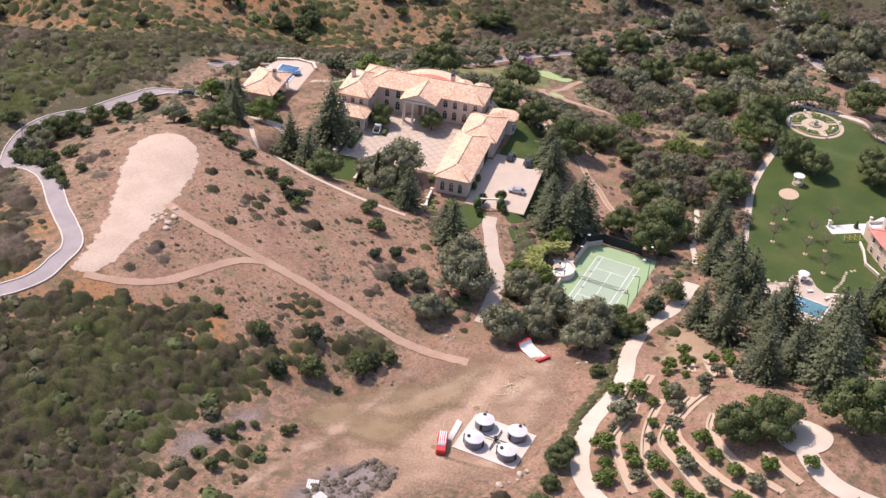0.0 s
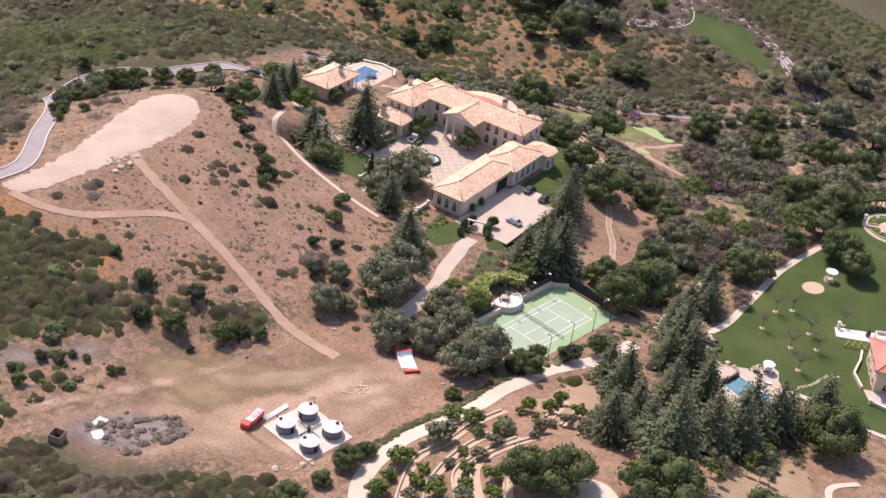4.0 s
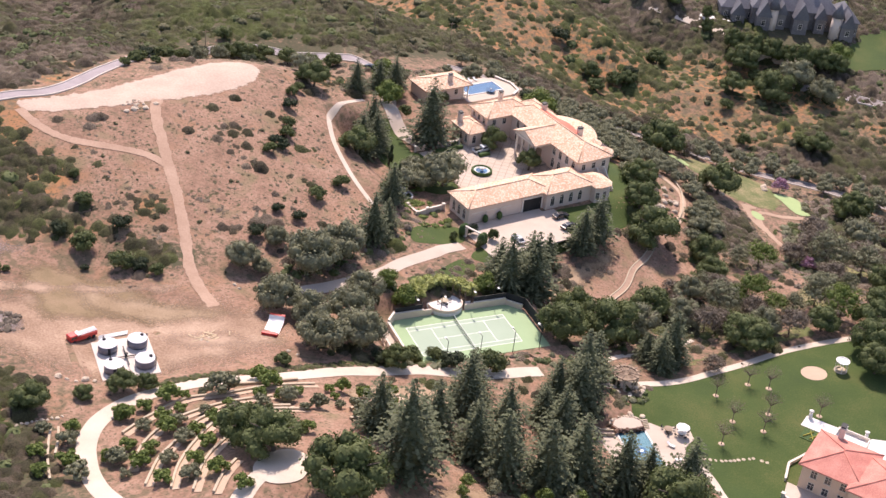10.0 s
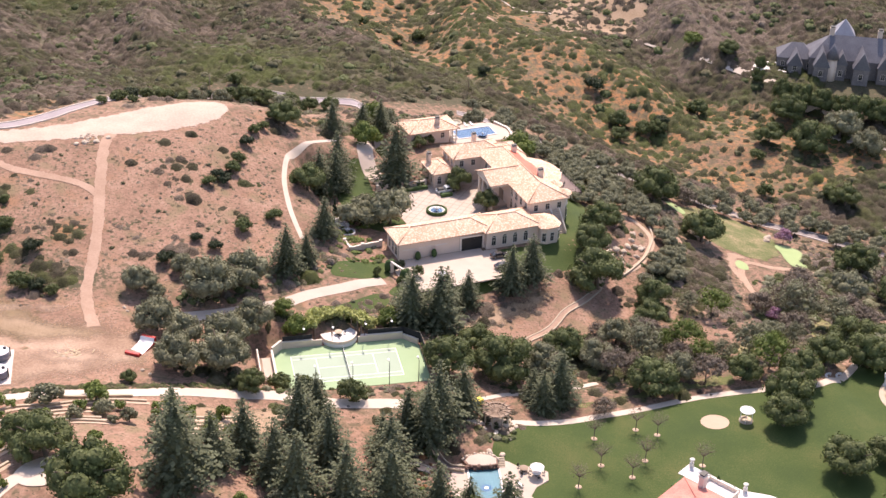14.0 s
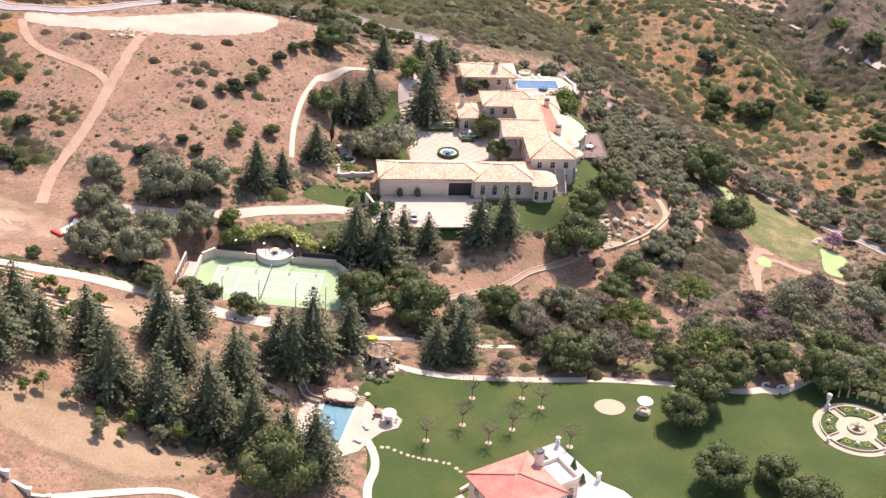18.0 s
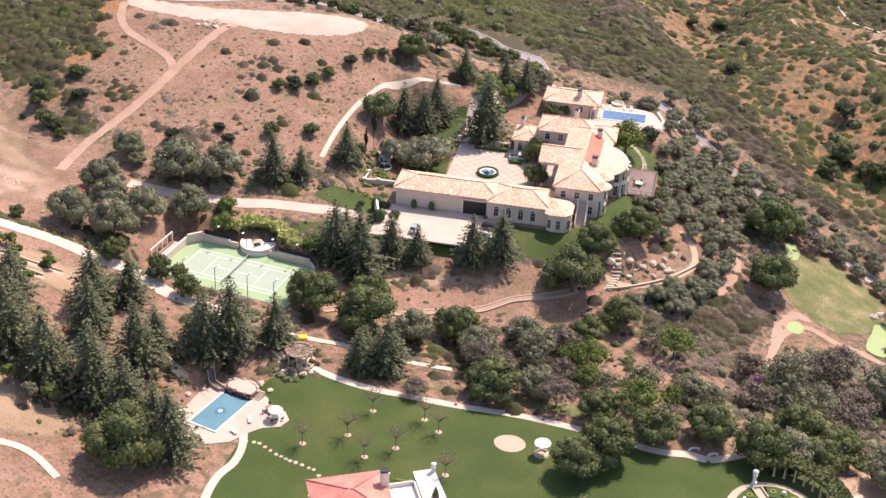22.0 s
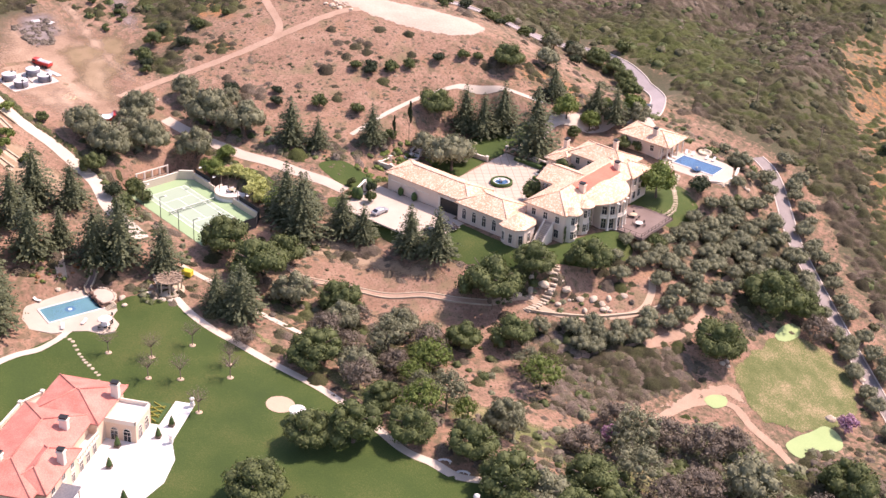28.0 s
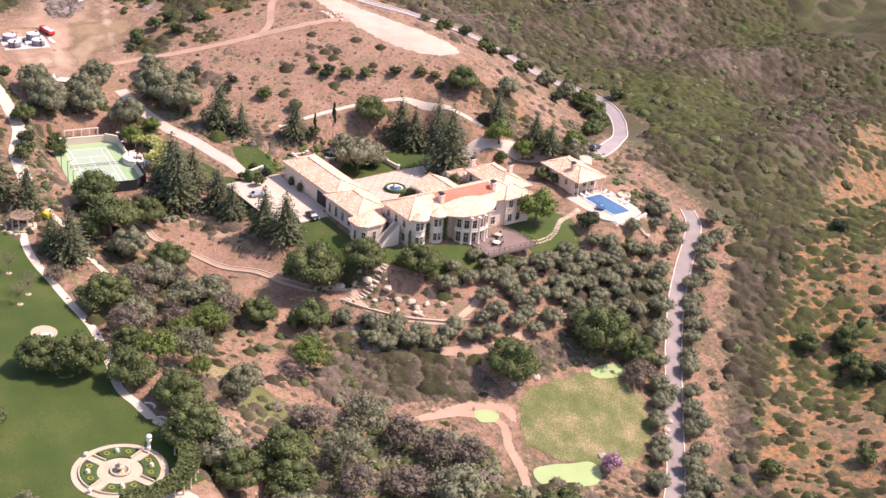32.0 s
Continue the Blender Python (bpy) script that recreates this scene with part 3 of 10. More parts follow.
BARE = [(94, 13, 15, 8, 10), (52, 24, 22, 10, 30), (190, 19, 14, 8, 0), (-35, 70, 34, 34, 0), (-60, 5, 40, 18, 0), (-45, -40, 34, 22, 0), (-15, -72, 22, 14, 0), (-80, 72, 16, 14, 0), (60, 22, 26, 12, 35), (95, 60, 14, 22, 40), (145, -5, 12, 12, 0)]


def field_of(some, x, y):
    f = np.zeros(len(x))
    for cx, cy, rx, ry, turn in some:
        f = np.maximum(f, blob(x, y, cx, cy, rx, ry, turn))
    return f


def spaced(lo, hi, fine, reach):
    mid = np.arange(lo, hi + fine, fine)
    grow = np.cumsum(fine * 1.13 ** np.arange(1, 60))
    grow = grow[grow < reach]
    return np.r_[lo - grow[::-1], mid, mid[-1] + grow]


gx, gy = spaced(-150, 240, 1.6, 3500), spaced(-110, 270, 1.6, 3500)
GX, GY = np.meshgrid(gx, gy)
flat_x, flat_y = GX.ravel(), GY.ravel()
gz = land(flat_x, flat_y)
far = np.clip((np.hypot(flat_x - 40, flat_y - 70) - 260) / 500, 0, 1)
roll = np.array([noise.fractal((x * 0.004, y * 0.004, 2), 1.0, 2.0, 4) for x, y in zip(flat_x, flat_y)])
gz += far * roll * 45
LAID = [[(27, -36), (38, -28.5), (70, -24), (104, -20.5), (124, -8), (134, -17), (133, -38), (114, -68), (78, -97), (50, -94), (30, -66)]]
for some in LAID:
    gz -= 0.16 * inside(some, flat_x, flat_y)
nx, ny = len(gx), len(gy)
idx = np.arange(nx * ny).reshape(ny, nx)
quads = np.stack([idx[:-1, :-1], idx[:-1, 1:], idx[1:, 1:], idx[1:, :-1]], -1).reshape(-1, 4)
me = bpy.data.meshes.new("ground")
me.from_pydata(np.c_[flat_x, flat_y, gz].tolist(), [], quads.tolist())
me.polygons.foreach_set("use_smooth", [True] * len(me.polygons))
zone = me.color_attributes.new("zone", "FLOAT_COLOR", "POINT")
soil = np.c_[field_of(THICKETS, flat_x, flat_y), np.maximum(field_of(ORANGE, flat_x, flat_y), open_slope(flat_x, flat_y)), field_of(BARE, flat_x, flat_y), np.ones(len(flat_x))]
wild = np.clip(beyond(flat_x, flat_y) / 6, 0, 1) * 0.9
soil[:, 0] = np.maximum(soil[:, 0], wild) * (1 - 0.75 * soil[:, 1]) * (1 - 0.8 * banks(flat_x, flat_y))
zone.data.foreach_set("color", soil.astype(np.float32).ravel())


def ground_material():
    m = mat("hill_soil", [(0.20, 0.112, 0.074), (0.295, 0.172, 0.118), (0.37, 0.232, 0.165)], 0.5, 0.95, 0.8, 2.5)
    nt = m.node_tree
    N, L = nt.nodes, nt.links
    p = N["Principled BSDF"]
    bare = p.inputs["Base Color"].links[0].from_socket
    att = N.new("ShaderNodeVertexColor")
    att.layer_name = "zone"
    sep = N.new("ShaderNodeSeparateColor")
    L.new(att.outputs[0], sep.inputs[0])
    geo = N.new("ShaderNodeNewGeometry")

    def cover(scale, lo, hi, add, gain):
        n = N.new("ShaderNodeTexNoise")
        n.inputs["Scale"].default_value, n.inputs["Detail"].default_value = scale, 8
        L.new(geo.outputs["Position"], n.inputs["Vector"])
        s = N.new("ShaderNodeMath")
        s.operation, s.inputs[1].default_value = "MULTIPLY_ADD", gain
        L.new(add, s.inputs[0])
        L.new(n.outputs[0], s.inputs[2])
        r = N.new("ShaderNodeMapRange")
        r.inputs[1].default_value, r.inputs[2].default_value = lo, hi
        L.new(s.outputs[0], r.inputs[0])
        return r.outputs[0]

    def over(a, b, f):
        mx = N.new("ShaderNodeMix")
        mx.data_type = "RGBA"
        L.new(f, mx.inputs[0])
        L.new(a, mx.inputs[6])
        if isinstance(b, tuple):
            mx.inputs[7].default_value = (*b, 1)
        else:
            L.new(b, mx.inputs[7])
        return mx.outputs[2]

    col = over(bare, (0.285, 0.150, 0.083), cover(0.12, 0.55, 0.80, sep.outputs[1], 0.40))
    col = over(col, (0.37, 0.168, 0.068), cover(0.06, 0.76, 0.96, sep.outputs[1], 0.42))
    col = over(col, (0.215, 0.158, 0.090), cover(0.16, 0.60, 0.76, sep.outputs[2], 0.10))
    col = over(col, (0.17, 0.135, 0.062), cover(0.35, 0.93, 1.06, sep.outputs[1], 0.44))
    inv = N.new("ShaderNodeMath")
    inv.operation, inv.inputs[0].default_value = "SUBTRACT", 0.0
    L.new(sep.outputs[2], inv.inputs[1])
    col = over(col, (0.15, 0.11, 0.065), cover(0.45, 0.47, 0.62, inv.outputs[0], 0.25))
    col = over(col, (0.07, 0.068, 0.034), cover(0.8, 0.60, 0.80, sep.outputs[0], 0.42))
    col = over(col, (0.06, 0.064, 0.03), cover(0.2, 0.86, 1.0, sep.outputs[0], 0.45))
    col = over(col, (0.10, 0.08, 0.045), cover(1.9, 0.565, 0.66, sep.outputs[0], 0.1))
    L.new(col, p.inputs["Base Color"])
    return m


me.materials.append(ground_material())
tagged(new("ground", me), "dry reddish hillside soil with patchy brush and graded pads", "ground", kind="structure")


GZ = gz.reshape(ny, nx)


def ground_z(x, y):
    """Height of the ground sheet itself."""
    i, j = np.clip(np.searchsorted(gx, x) - 1, 0, nx - 2), np.clip(np.searchsorted(gy, y) - 1, 0, ny - 2)
    u, v = (x - gx[i]) / (gx[i + 1] - gx[i]), (y - gy[j]) / (gy[j + 1] - gy[j])
    return (GZ[j, i] * (1 - u) + GZ[j, i + 1] * u) * (1 - v) + (GZ[j + 1, i] * (1 - u) + GZ[j + 1, i + 1] * u) * v


# ---- roads, paths and sheets on the land ----
ROAD_RIDGE = [(-135, 124), (-118, 116), (-108, 110), (-92, 96.5), (-82, 95.5), (-73, 99), (-60, 113.5), (-49, 125), (-40.5, 138), (-32, 153), (-20, 160.5), (-8, 163), (3, 161), (12, 156), (19, 150.5), (24.5, 144.8), (28, 139), (30, 133)]
ROAD_EAST = [(58, 149.8), (64, 148), (71.6, 142), (79.3, 135), (90.7, 125.4), (103.8, 116.2), (114.5, 109.3), (121.4, 105), (132, 98.5), (142, 92.5), (152, 85), (160, 77.5), (172, 66), (188, 55), (215, 45)]
ribbon("road_ridge", ROAD_RIDGE, 4.0, LANE, 0.10, "pale grey asphalt hill road with low white kerbs", "road", 0.22)
ribbon("road_east", ROAD_EAST, 3.8, ASPHALT, 0.10, "grey asphalt drive lined by olive trees and pale kerbs", "road", 0.18)
ribbon("road_concrete", [(9.6, -19.6), (-4.6, -19.3), (-12, -17.4), (-19.6, -15.9), (-34, -17.2), (-44.5, -19.6), (-54, -20.2), (-65, -19), (-75.8, -21), (-83, -25), (-87.5, -31), (-89.5, -39), (-89, -50), (-85, -62), (-80, -75), (-72, -92)], 3.6, CONCRETE, 0.10, "pale concrete lane round the terraced orchard", "road", 0.0)
ribbon("road_orchard", [(-60.5, -58.5), (-66, -61), (-70.6, -67), (-71.6, -75), (-70, -82), (-67.5, -90), (-64, -100)], 3.8, CONCRETE, 0.11, "pale concrete lane below the orchard", "road")
draped("pavement_circle", [(-55.5, -58), (-57, -54), (-61, -53.5), (-64.5, -56), (-65.5, -60), (-63, -63.5), (-58.5, -63.5)], CONCRETE, 0.14, "round pale concrete turning place under oaks", "pavement")
ribbon("driveway", [(14.5, 36), (9, 34.2), (4.5, 31.8), (-4.8, 27.4), (-11, 23.4), (-16, 21.4), (-25, 18.4), (-37.5, 16)], 3.6, PAVING, 0.10, "cream paved driveway from the garage to the dirt field", "driveway")
draped("field", [(-120, 27), (-99, 28), (-82, 27), (-68, 21), (-60, 20), (-50, 18), (-41, 14), (-38, 6), (-38, -4), (-42, -11), (-59, -15), (-73, -16.5), (-88, -14), (-100, -4), (-118, 6)], FIELD, 0.06, "bare trampled dirt field with dry grass", "field", 2.0, ragged=4.0, soft=11.0)
draped("grass_patch", [(-89.3, 35.2), (-76.9, 31.2), (-64.8, 21.7), (-63.5, 11.2), (-69.2, 5.7), (-81.5, 9.1), (-91.4, 12.2), (-94.2, 23.7), (-94.7, 31.9)], FIELD_GRASS, 0.09, "trodden olive-brown grass on the dirt field", "grass", 2.0, ragged=4.0, soft=6.0)
draped("pad", [(-19, 102.5), (-16.3, 108.5), (-18, 115), (-26, 118), (-36, 114), (-48, 107.5), (-60, 101), (-74, 95.4), (-85, 91.5), (-81, 85.5), (-68, 86), (-58, 87.5), (-50, 89), (-38, 92), (-27, 96)], DUST, 0.09, "flat pale graded dust pad on the hilltop", "pad", 2.0, ragged=1.6, soft=2.6)
ribbon("track", [(-49, 91), (-50.7, 86), (-51.6, 78), (-52.3, 66), (-52.8, 53.5), (-53.8, 41.5), (-55.3, 30.5), (-55.6, 21.3), (-54, 12)], 3.6, TRACK, 0.12, "dusty dirt track down the bare hill", "track")
ribbon("track", [(-83.5, 88), (-80, 80.7), (-74.6, 74.8), (-65.3, 70.8), (-57, 67.4), (-52.8, 63)], 3.0, TRACK, 0.11, "narrow dirt track joining the hill track", "track")
draped("lawn", [(25, -34), (30, -26.6), (38, -25.6), (48, -24.2), (58, -22.3), (70, -20.2), (82, -18.9), (94, -19.2), (104, -18.8), (111, -15.6), (116, -11), (124, -6), (132, -8.6), (136, -15.3), (136.6, -26), (135, -38), (128.6, -49), (124, -57), (115, -70), (100, -88), (78, -100), (50, -96), (36, -82), (31, -66), (29, -50), (27, -42)], LAWN, 0.07, "broad mown green lawn below the ravine", "lawn", 2.4)
ribbon("path", [(21, -22.5), (24, -24.4), (31, -24.6), (38, -25), (45, -24.2), (52, -22.6), (62, -20.8), (74, -18.6), (84, -18.2), (94, -18.6), (103, -19), (110, -16.2), (116.5, -11.5), (121, -7)], 1.9, CONCRETE, 0.12, "pale winding garden path along the lawn", "path")
ribbon("path", [(152, -13), (146, -14.5), (141, -15), (138, -15.5), (137.8, -24.4), (137.8, -34), (135.8, -41), (129.8, -50), (125, -58), (116, -70)], 2.0, CONCRETE, 0.2, "pale garden path round the parterre", "path")
ribbon("path", [(13.2, 107.5), (3, 100), (-2.2, 92.6), (-5, 80), (-5.3, 68), (-4.6, 59.5), (-3.5, 52)], 1.3, CONCRETE, 0.12, "narrow pale footpath curving over the bare hill", "path")
ribbon("path", [(24, -4), (31, 4.2), (37.5, 6), (45, 13), (53, 19), (58, 24.5), (64, 29), (70, 35)], 1.2, TRACK, 0.12, "dirt footpath with low stone edging in the ravine", "path", 0.15, STONE)
ribbon("path", [(22, -17), (28.3, -15), (33, -13.3), (40.5, -12.6), (49.5, -10), (56, -8)], 1.4, CONCRETE, 0.12, "pale footpath under the ravine trees", "path")
ribbon("path", [(70, 35), (74, 42.5), (79.6, 43), (84.2, 46), (89, 51.8), (92.8, 59.5), (91, 66), (86.8, 71)], 1.7, SAND, 0.12, "sandy terrace path between boulders and olives", "path")
ribbon("path", [(112, 30), (116, 36), (116.2, 45), (117.5, 53), (122, 59), (128.8, 57.6), (135.7, 57), (142, 55.4)], 2.6, WORN, 0.10, "pale dusty cart path by the practice green", "path")
draped("fairway", [(114, 68), (112, 79), (112, 91), (117, 97), (126, 97), (134.5, 91.5), (140, 83), (139, 73), (134.5, 64), (128, 61), (119, 63.5)], ROUGH_GRASS, 0.06, "dry yellowing fairway grass", "fairway", ragged=1.5, soft=2.6)
draped("putting_green", [(136.5, 59.5), (136, 64), (136.6, 68.5), (137, 73.5), (140.3, 74), (143.6, 70.5), (142.6, 64), (140.6, 59)], PUTTING, 0.14, "light green practice putting green", "putting green")
draped("putting_green", [(117.6, 54.6), (117.6, 57.6), (119.6, 59.8), (121.3, 58), (120.4, 54.6)], PUTTING, 0.14, "small light green practice putting green", "putting green")
draped("putting_green", [(112.3, 87), (110.6, 92.7), (111.5, 97.4), (114.4, 94.2), (114.4, 88.2)], PUTTING, 0.14, "narrow light green practice putting green", "putting green")
draped("sand_circle", [(79.2, -28.6), (78.2, -30.6), (76, -31.4), (73.8, -30.6), (72.8, -28.6), (73.8, -26.6), (76, -25.8), (78.2, -26.6)], SAND, 0.12, "round pale sand patch in the lawn", "sand patch")

# ---- the mansion: its own plan, u along the garage, v towards the hills ----
HOME = pose(19.5, 44.7, 0, 0, 0, 10)


def hip_roof(x0, y0, x1, y1, z, rise, over=0.7, thick=0.28):
    x0, y0, x1, y1 = x0 - over, y0 - over, x1 + over, y1 + over
    w, d = x1 - x0, y1 - y0
    r = min(w, d) / 2
    if w >= d:
        a, b = (x0 + r, (y0 + y1) / 2, z + rise), (x1 - r, (y0 + y1) / 2, z + rise)
        top = [(0, 1, 5, 4), (1, 2, 5), (2, 3, 4, 5), (3, 0, 4)]
    else:
        a, b = ((x0 + x1) / 2, y0 + r, z + rise), ((x0 + x1) / 2, y1 - r, z + rise)
        top = [(0, 1, 4), (1, 2, 5, 4), (2, 3, 5), (3, 0, 4, 5)]
    v = [(x0, y0, z), (x1, y0, z), (x1, y1, z), (x0, y1, z), a, b]
    low = [(x, y, z - thick) for x, y, _ in v[:4]]
    f = top + [(0, 6, 7, 1), (1, 7, 8, 2), (2, 8, 9, 3), (3, 9, 6, 0), (9, 8, 7, 6)]
    return solid(v + low, f)


def gable_roof(x0, y0, x1, y1, z, rise, over=0.6, thick=0.28):
    """Ridge along x; the end at x0 shows its gable."""
    x0, y0, y1 = x0 - over, y0 - over, y1 + over
    ym = (y0 + y1) / 2
    v = [(x0, y0, z), (x1, y0, z), (x1, y1, z), (x0, y1, z), (x0, ym, z + rise), (x1, ym, z + rise)]
    v += [(x, y, q - thick) for x, y, q in v]
    f = [(0, 1, 5, 4), (2, 3, 4, 5), (0, 6, 7, 1), (3, 2, 8, 9), (0, 4, 10, 6), (4, 3, 9, 10), (6, 10, 11, 7), (9, 8, 11, 10), (1, 7, 11, 5), (2, 5, 11, 8)]
    return solid(v, f)


def ridge_caps(a, b, material, parent):
    """A half-round row of cap tiles between two points."""
    a, b = Vector(a), Vector(b)
    bm = lathe([(0.17, 0), (0.17, (b - a).length)], 8, True)
    q = (b - a).to_track_quat("Z", "Y").to_matrix().to_4x4()
    bmesh.ops.transform(bm, matrix=Matrix.Translation(a) @ q, verts=bm.verts)
    return part("ridge", bm, material, parent)


def hip_caps(x0, y0, x1, y1, z, rise, parent, over=0.7, material=None):
    x0, y0, x1, y1 = x0 - over, y0 - over, x1 + over, y1 + over
    r = min(x1 - x0, y1 - y0) / 2
    if x1 - x0 >= y1 - y0:
        a, b = (x0 + r, (y0 + y1) / 2, z + rise), (x1 - r, (y0 + y1) / 2, z + rise)
        ends = [((x0, y0, z), a), ((x0, y1, z), a), ((x1, y0, z), b), ((x1, y1, z), b)]
    else:
        a, b = ((x0 + x1) / 2, y0 + r, z + rise), ((x0 + x1) / 2, y1 - r, z + rise)
        ends = [((x0, y0, z), a), ((x1, y0, z), a), ((x0, y1, z), b), ((x1, y1, z), b)]
    for p, q in ends + [(a, b)]:
        ridge_caps(p, q, material or TILE, parent)


def window(parent, x, y, z, w, h, face, arched=False, shutters=None):
    """A recessed window with its frame, sill and pane; face: degrees of the wall's outward normal."""
    hold = Matrix.Translation((x, y, z)) @ Matrix.Rotation(radians(face + 90), 4, "Z")
    fr = bmesh.new()
    t = 0.12
    for a in ((-w / 2 - t, -0.10, 0, -w / 2, 0.05, h), (w / 2, -0.10, 0, w / 2 + t, 0.05, h), (-w / 2 - t, -0.10, h, w / 2 + t, 0.05, h + t), (-0.03, -0.07, 0, 0.03, 0.02, h), (-w / 2, -0.07, h * 0.62, w / 2, 0.02, h * 0.62 + 0.06)):
        add_box(fr, *a)
    if arched:
        n = 10
        ring = []
        for i in range(n + 1):
            a = math.pi * i / n
            ring.append((math.cos(a), math.sin(a)))
        for (c0, s0), (c1, s1) in zip(ring, ring[1:]):
            r0, r1 = w / 2, w / 2 + t
            vs = [fr.verts.new((r * c, yy, h + r * s)) for yy in (-0.10, 0.04) for r, c, s in ((r0, c0, s0), (r1, c0, s0), (r1, c1, s1), (r0, c1, s1))]
            for f in ((0, 1, 2, 3), (7, 6, 5, 4), (1, 5, 6, 2), (0, 3, 7, 4)):
                fr.faces.new([vs[i] for i in f])
    bmesh.ops.transform(fr, matrix=hold, verts=fr.verts)
    frame_ob = part("window", fr, TRIM, parent)
    pane = box(-w / 2, -0.035, 0, w / 2, 0.0, h)
    if arched:
        add_disc = [(-w / 2 * math.cos(math.pi * i / 10), -0.035, h + w / 2 * math.sin(math.pi * i / 10)) for i in range(11)]
        vs = [pane.verts.new(c) for c in add_disc]
        pane.faces.new(vs)
    bmesh.ops.transform(pane, matrix=hold, verts=pane.verts)
    part("pane", pane, WINDOW, frame_ob)
    sill = box(-w / 2 - 0.2, -0.2, -0.14, w / 2 + 0.2, 0.05, 0)
    bmesh.ops.transform(sill, matrix=hold, verts=sill.verts)
    part("sill", sill, TRIM, frame_ob)
    return frame_ob


def chimney(parent, x, y, z, top, w=1.0, d=1.4, material=None):
    bm = box(x - w / 2, y - d / 2, z, x + w / 2, y + d / 2, top, 0.03)
    add_box(bm, x - w / 2 - 0.14, y - d / 2 - 0.14, top - 0.35, x + w / 2 + 0.14, y + d / 2 + 0.14, top - 0.1, 0.03)
    ch = part("chimney", bm, material or STUCCO, parent)
    cap = box(x - w / 2 + 0.1, y - d / 2 + 0.1, top, x + w / 2 - 0.1, y + d / 2 - 0.1, top + 0.3)
    add_box(cap, x - w / 2 - 0.05, y - d / 2 - 0.05, top + 0.3, x + w / 2 + 0.05, y + d / 2 + 0.05, top + 0.42)
    part("cap", cap, DARK_METAL, ch, "dark metal chimney cap")
    return ch


def column(parent, x, y, z0, z1, r=0.35, material=None):
    h = z1 - z0
    bm = lathe([(r * 1.5, 0), (r * 1.5, 0.2), (r * 1.15, 0.3), (r, 0.45), (r * 0.88, h - 0.5), (r * 1.2, h - 0.35), (r * 1.45, h - 0.2), (r * 1.45, h)], 14)
    return part("column", moved(bm, x, y, z0), material or TRIM, parent)


def mansion():
    m = thing("mansion", HOME, "large two-storey cream stucco villa with pale clay tile roofs", "house")
    E = 7.6
    # walls
    part("wall", box(39.2, 6.6, -0.5, 50, 41.5, E), STUCCO, m)
    part("wall", box(30.9, 38, -0.5, 46, 46.8, E - 0.02), STUCCO, m)
    part("wall", prism([(50.8 + 4.6 * math.cos(radians(a)), 23.5 + 4.6 * math.sin(radians(a))) for a in range(-70, 71, 10)] + [(49, 27), (49, 20)], -0.5, E - 0.5), STUCCO, m)
    part("wall", box(24.4, 37, -0.5, 30.9, 46, 4.4), STUCCO, m, "single-storey stucco annexe wall")
    for c in ((50, 9.4), (50, 14.8)):
        part("bay", prism([(c[0] - 0.5, c[1] - 2.3), (c[0] + 1.0, c[1] - 1.4), (c[0] + 1.5, c[1]), (c[0] + 1.0, c[1] + 1.4), (c[0] - 0.5, c[1] + 2.3)], -0.5, E - 0.4), TRIM, m, "pale moulded bay window wall")
    part("bay", box(46, 36, -0.5, 50.6, 43.5, E - 0.1), STUCCO, m)
    # roofs
    for x0, y0, x1, y1, z, rise in ((39.2, 6.6, 50, 41.5, E, 2.7), (30.9, 38, 46, 46.8, E - 0.05, 2.3), (24.4, 37, 30.9, 46, 4.4, 1.6), (44, 35.5, 50.6, 43.5, E - 0.08, 2.0)):
        part("roof", hip_roof(x0, y0, x1, y1, z, rise), TILE, m)
        hip_caps(x0, y0, x1, y1, z, rise, m)
    part("roof", gable_roof(33.8, 19.2, 44.6, 28.8, E + 0.02, 2.3), TILE, m)
    ridge_caps((33.2, 24, E + 2.32), (44.6, 24, E + 2.32), TILE, m)
    cone = lathe([(0.05, 2.66), (10.7, 0.0), (10.7, -0.3), (9.6, -0.3)], 26, False, 180, -90)
    part("roof", moved(cone, 44.9, 23.5, E + 0.02), TILE, m, "rounded tile roof over the bow")
    for c in ((50.3, 9.4), (50.3, 14.8)):
        part("roof", moved(lathe([(0.05, 1.2), (2.5, 0), (2.5, -0.25), (1.8, -0.25)], 10, False), c[0], c[1], E), TILE, m)
    high = [[E + 0.07 + max(2.7 * (1 - (x - 44.6) / 6.1), 2.66 * (1 - math.hypot(x - 44.9, y - 23.5) / 10.7)) for x in (44.65, 46.6, 48.3)] for y in range(17, 35)]
    strip = solid([(x, y, z) for y, row in zip(range(17, 35), high) for x, z in zip((44.65, 46.6, 48.3), row)], [(3 * k + q, 3 * k + q + 1, 3 * k + q + 4, 3 * k + q + 3) for k in range(17) for q in (0, 1)])
    part("roof_strip", strip, TILE_RIDGE, m, "fresh red tile strip along the ridge")
    for x, y, w in ((39.6, 45.2, 1.1), (47, 34, 1.3), (47.4, 17.6, 1.5)):
        chimney(m, x, y, E, E + 3.4, w, 1.1)
    chimney(m, 25.5, 44, 4, 7.4)
    # portico on the court side
    for y in (19.8, 22.4, 25.6, 28.2):
        column(m, 34.3, y, 0, E - 0.3, 0.4)
    part("entablature", box(33.8, 19.2, E - 0.9, 39.2, 28.8, E - 0.26), TRIM, m)
    part("pediment", solid([(33.7, 18.9, E), (33.7, 29.1, E), (33.7, 24, E + 2.0), (34, 18.9, E), (34, 29.1, E), (34, 24, E + 2.0)], [(2, 1, 0), (3, 4, 5), (0, 1, 4, 3), (1, 2, 5, 4), (2, 0, 3, 5)]), TRIM, m)
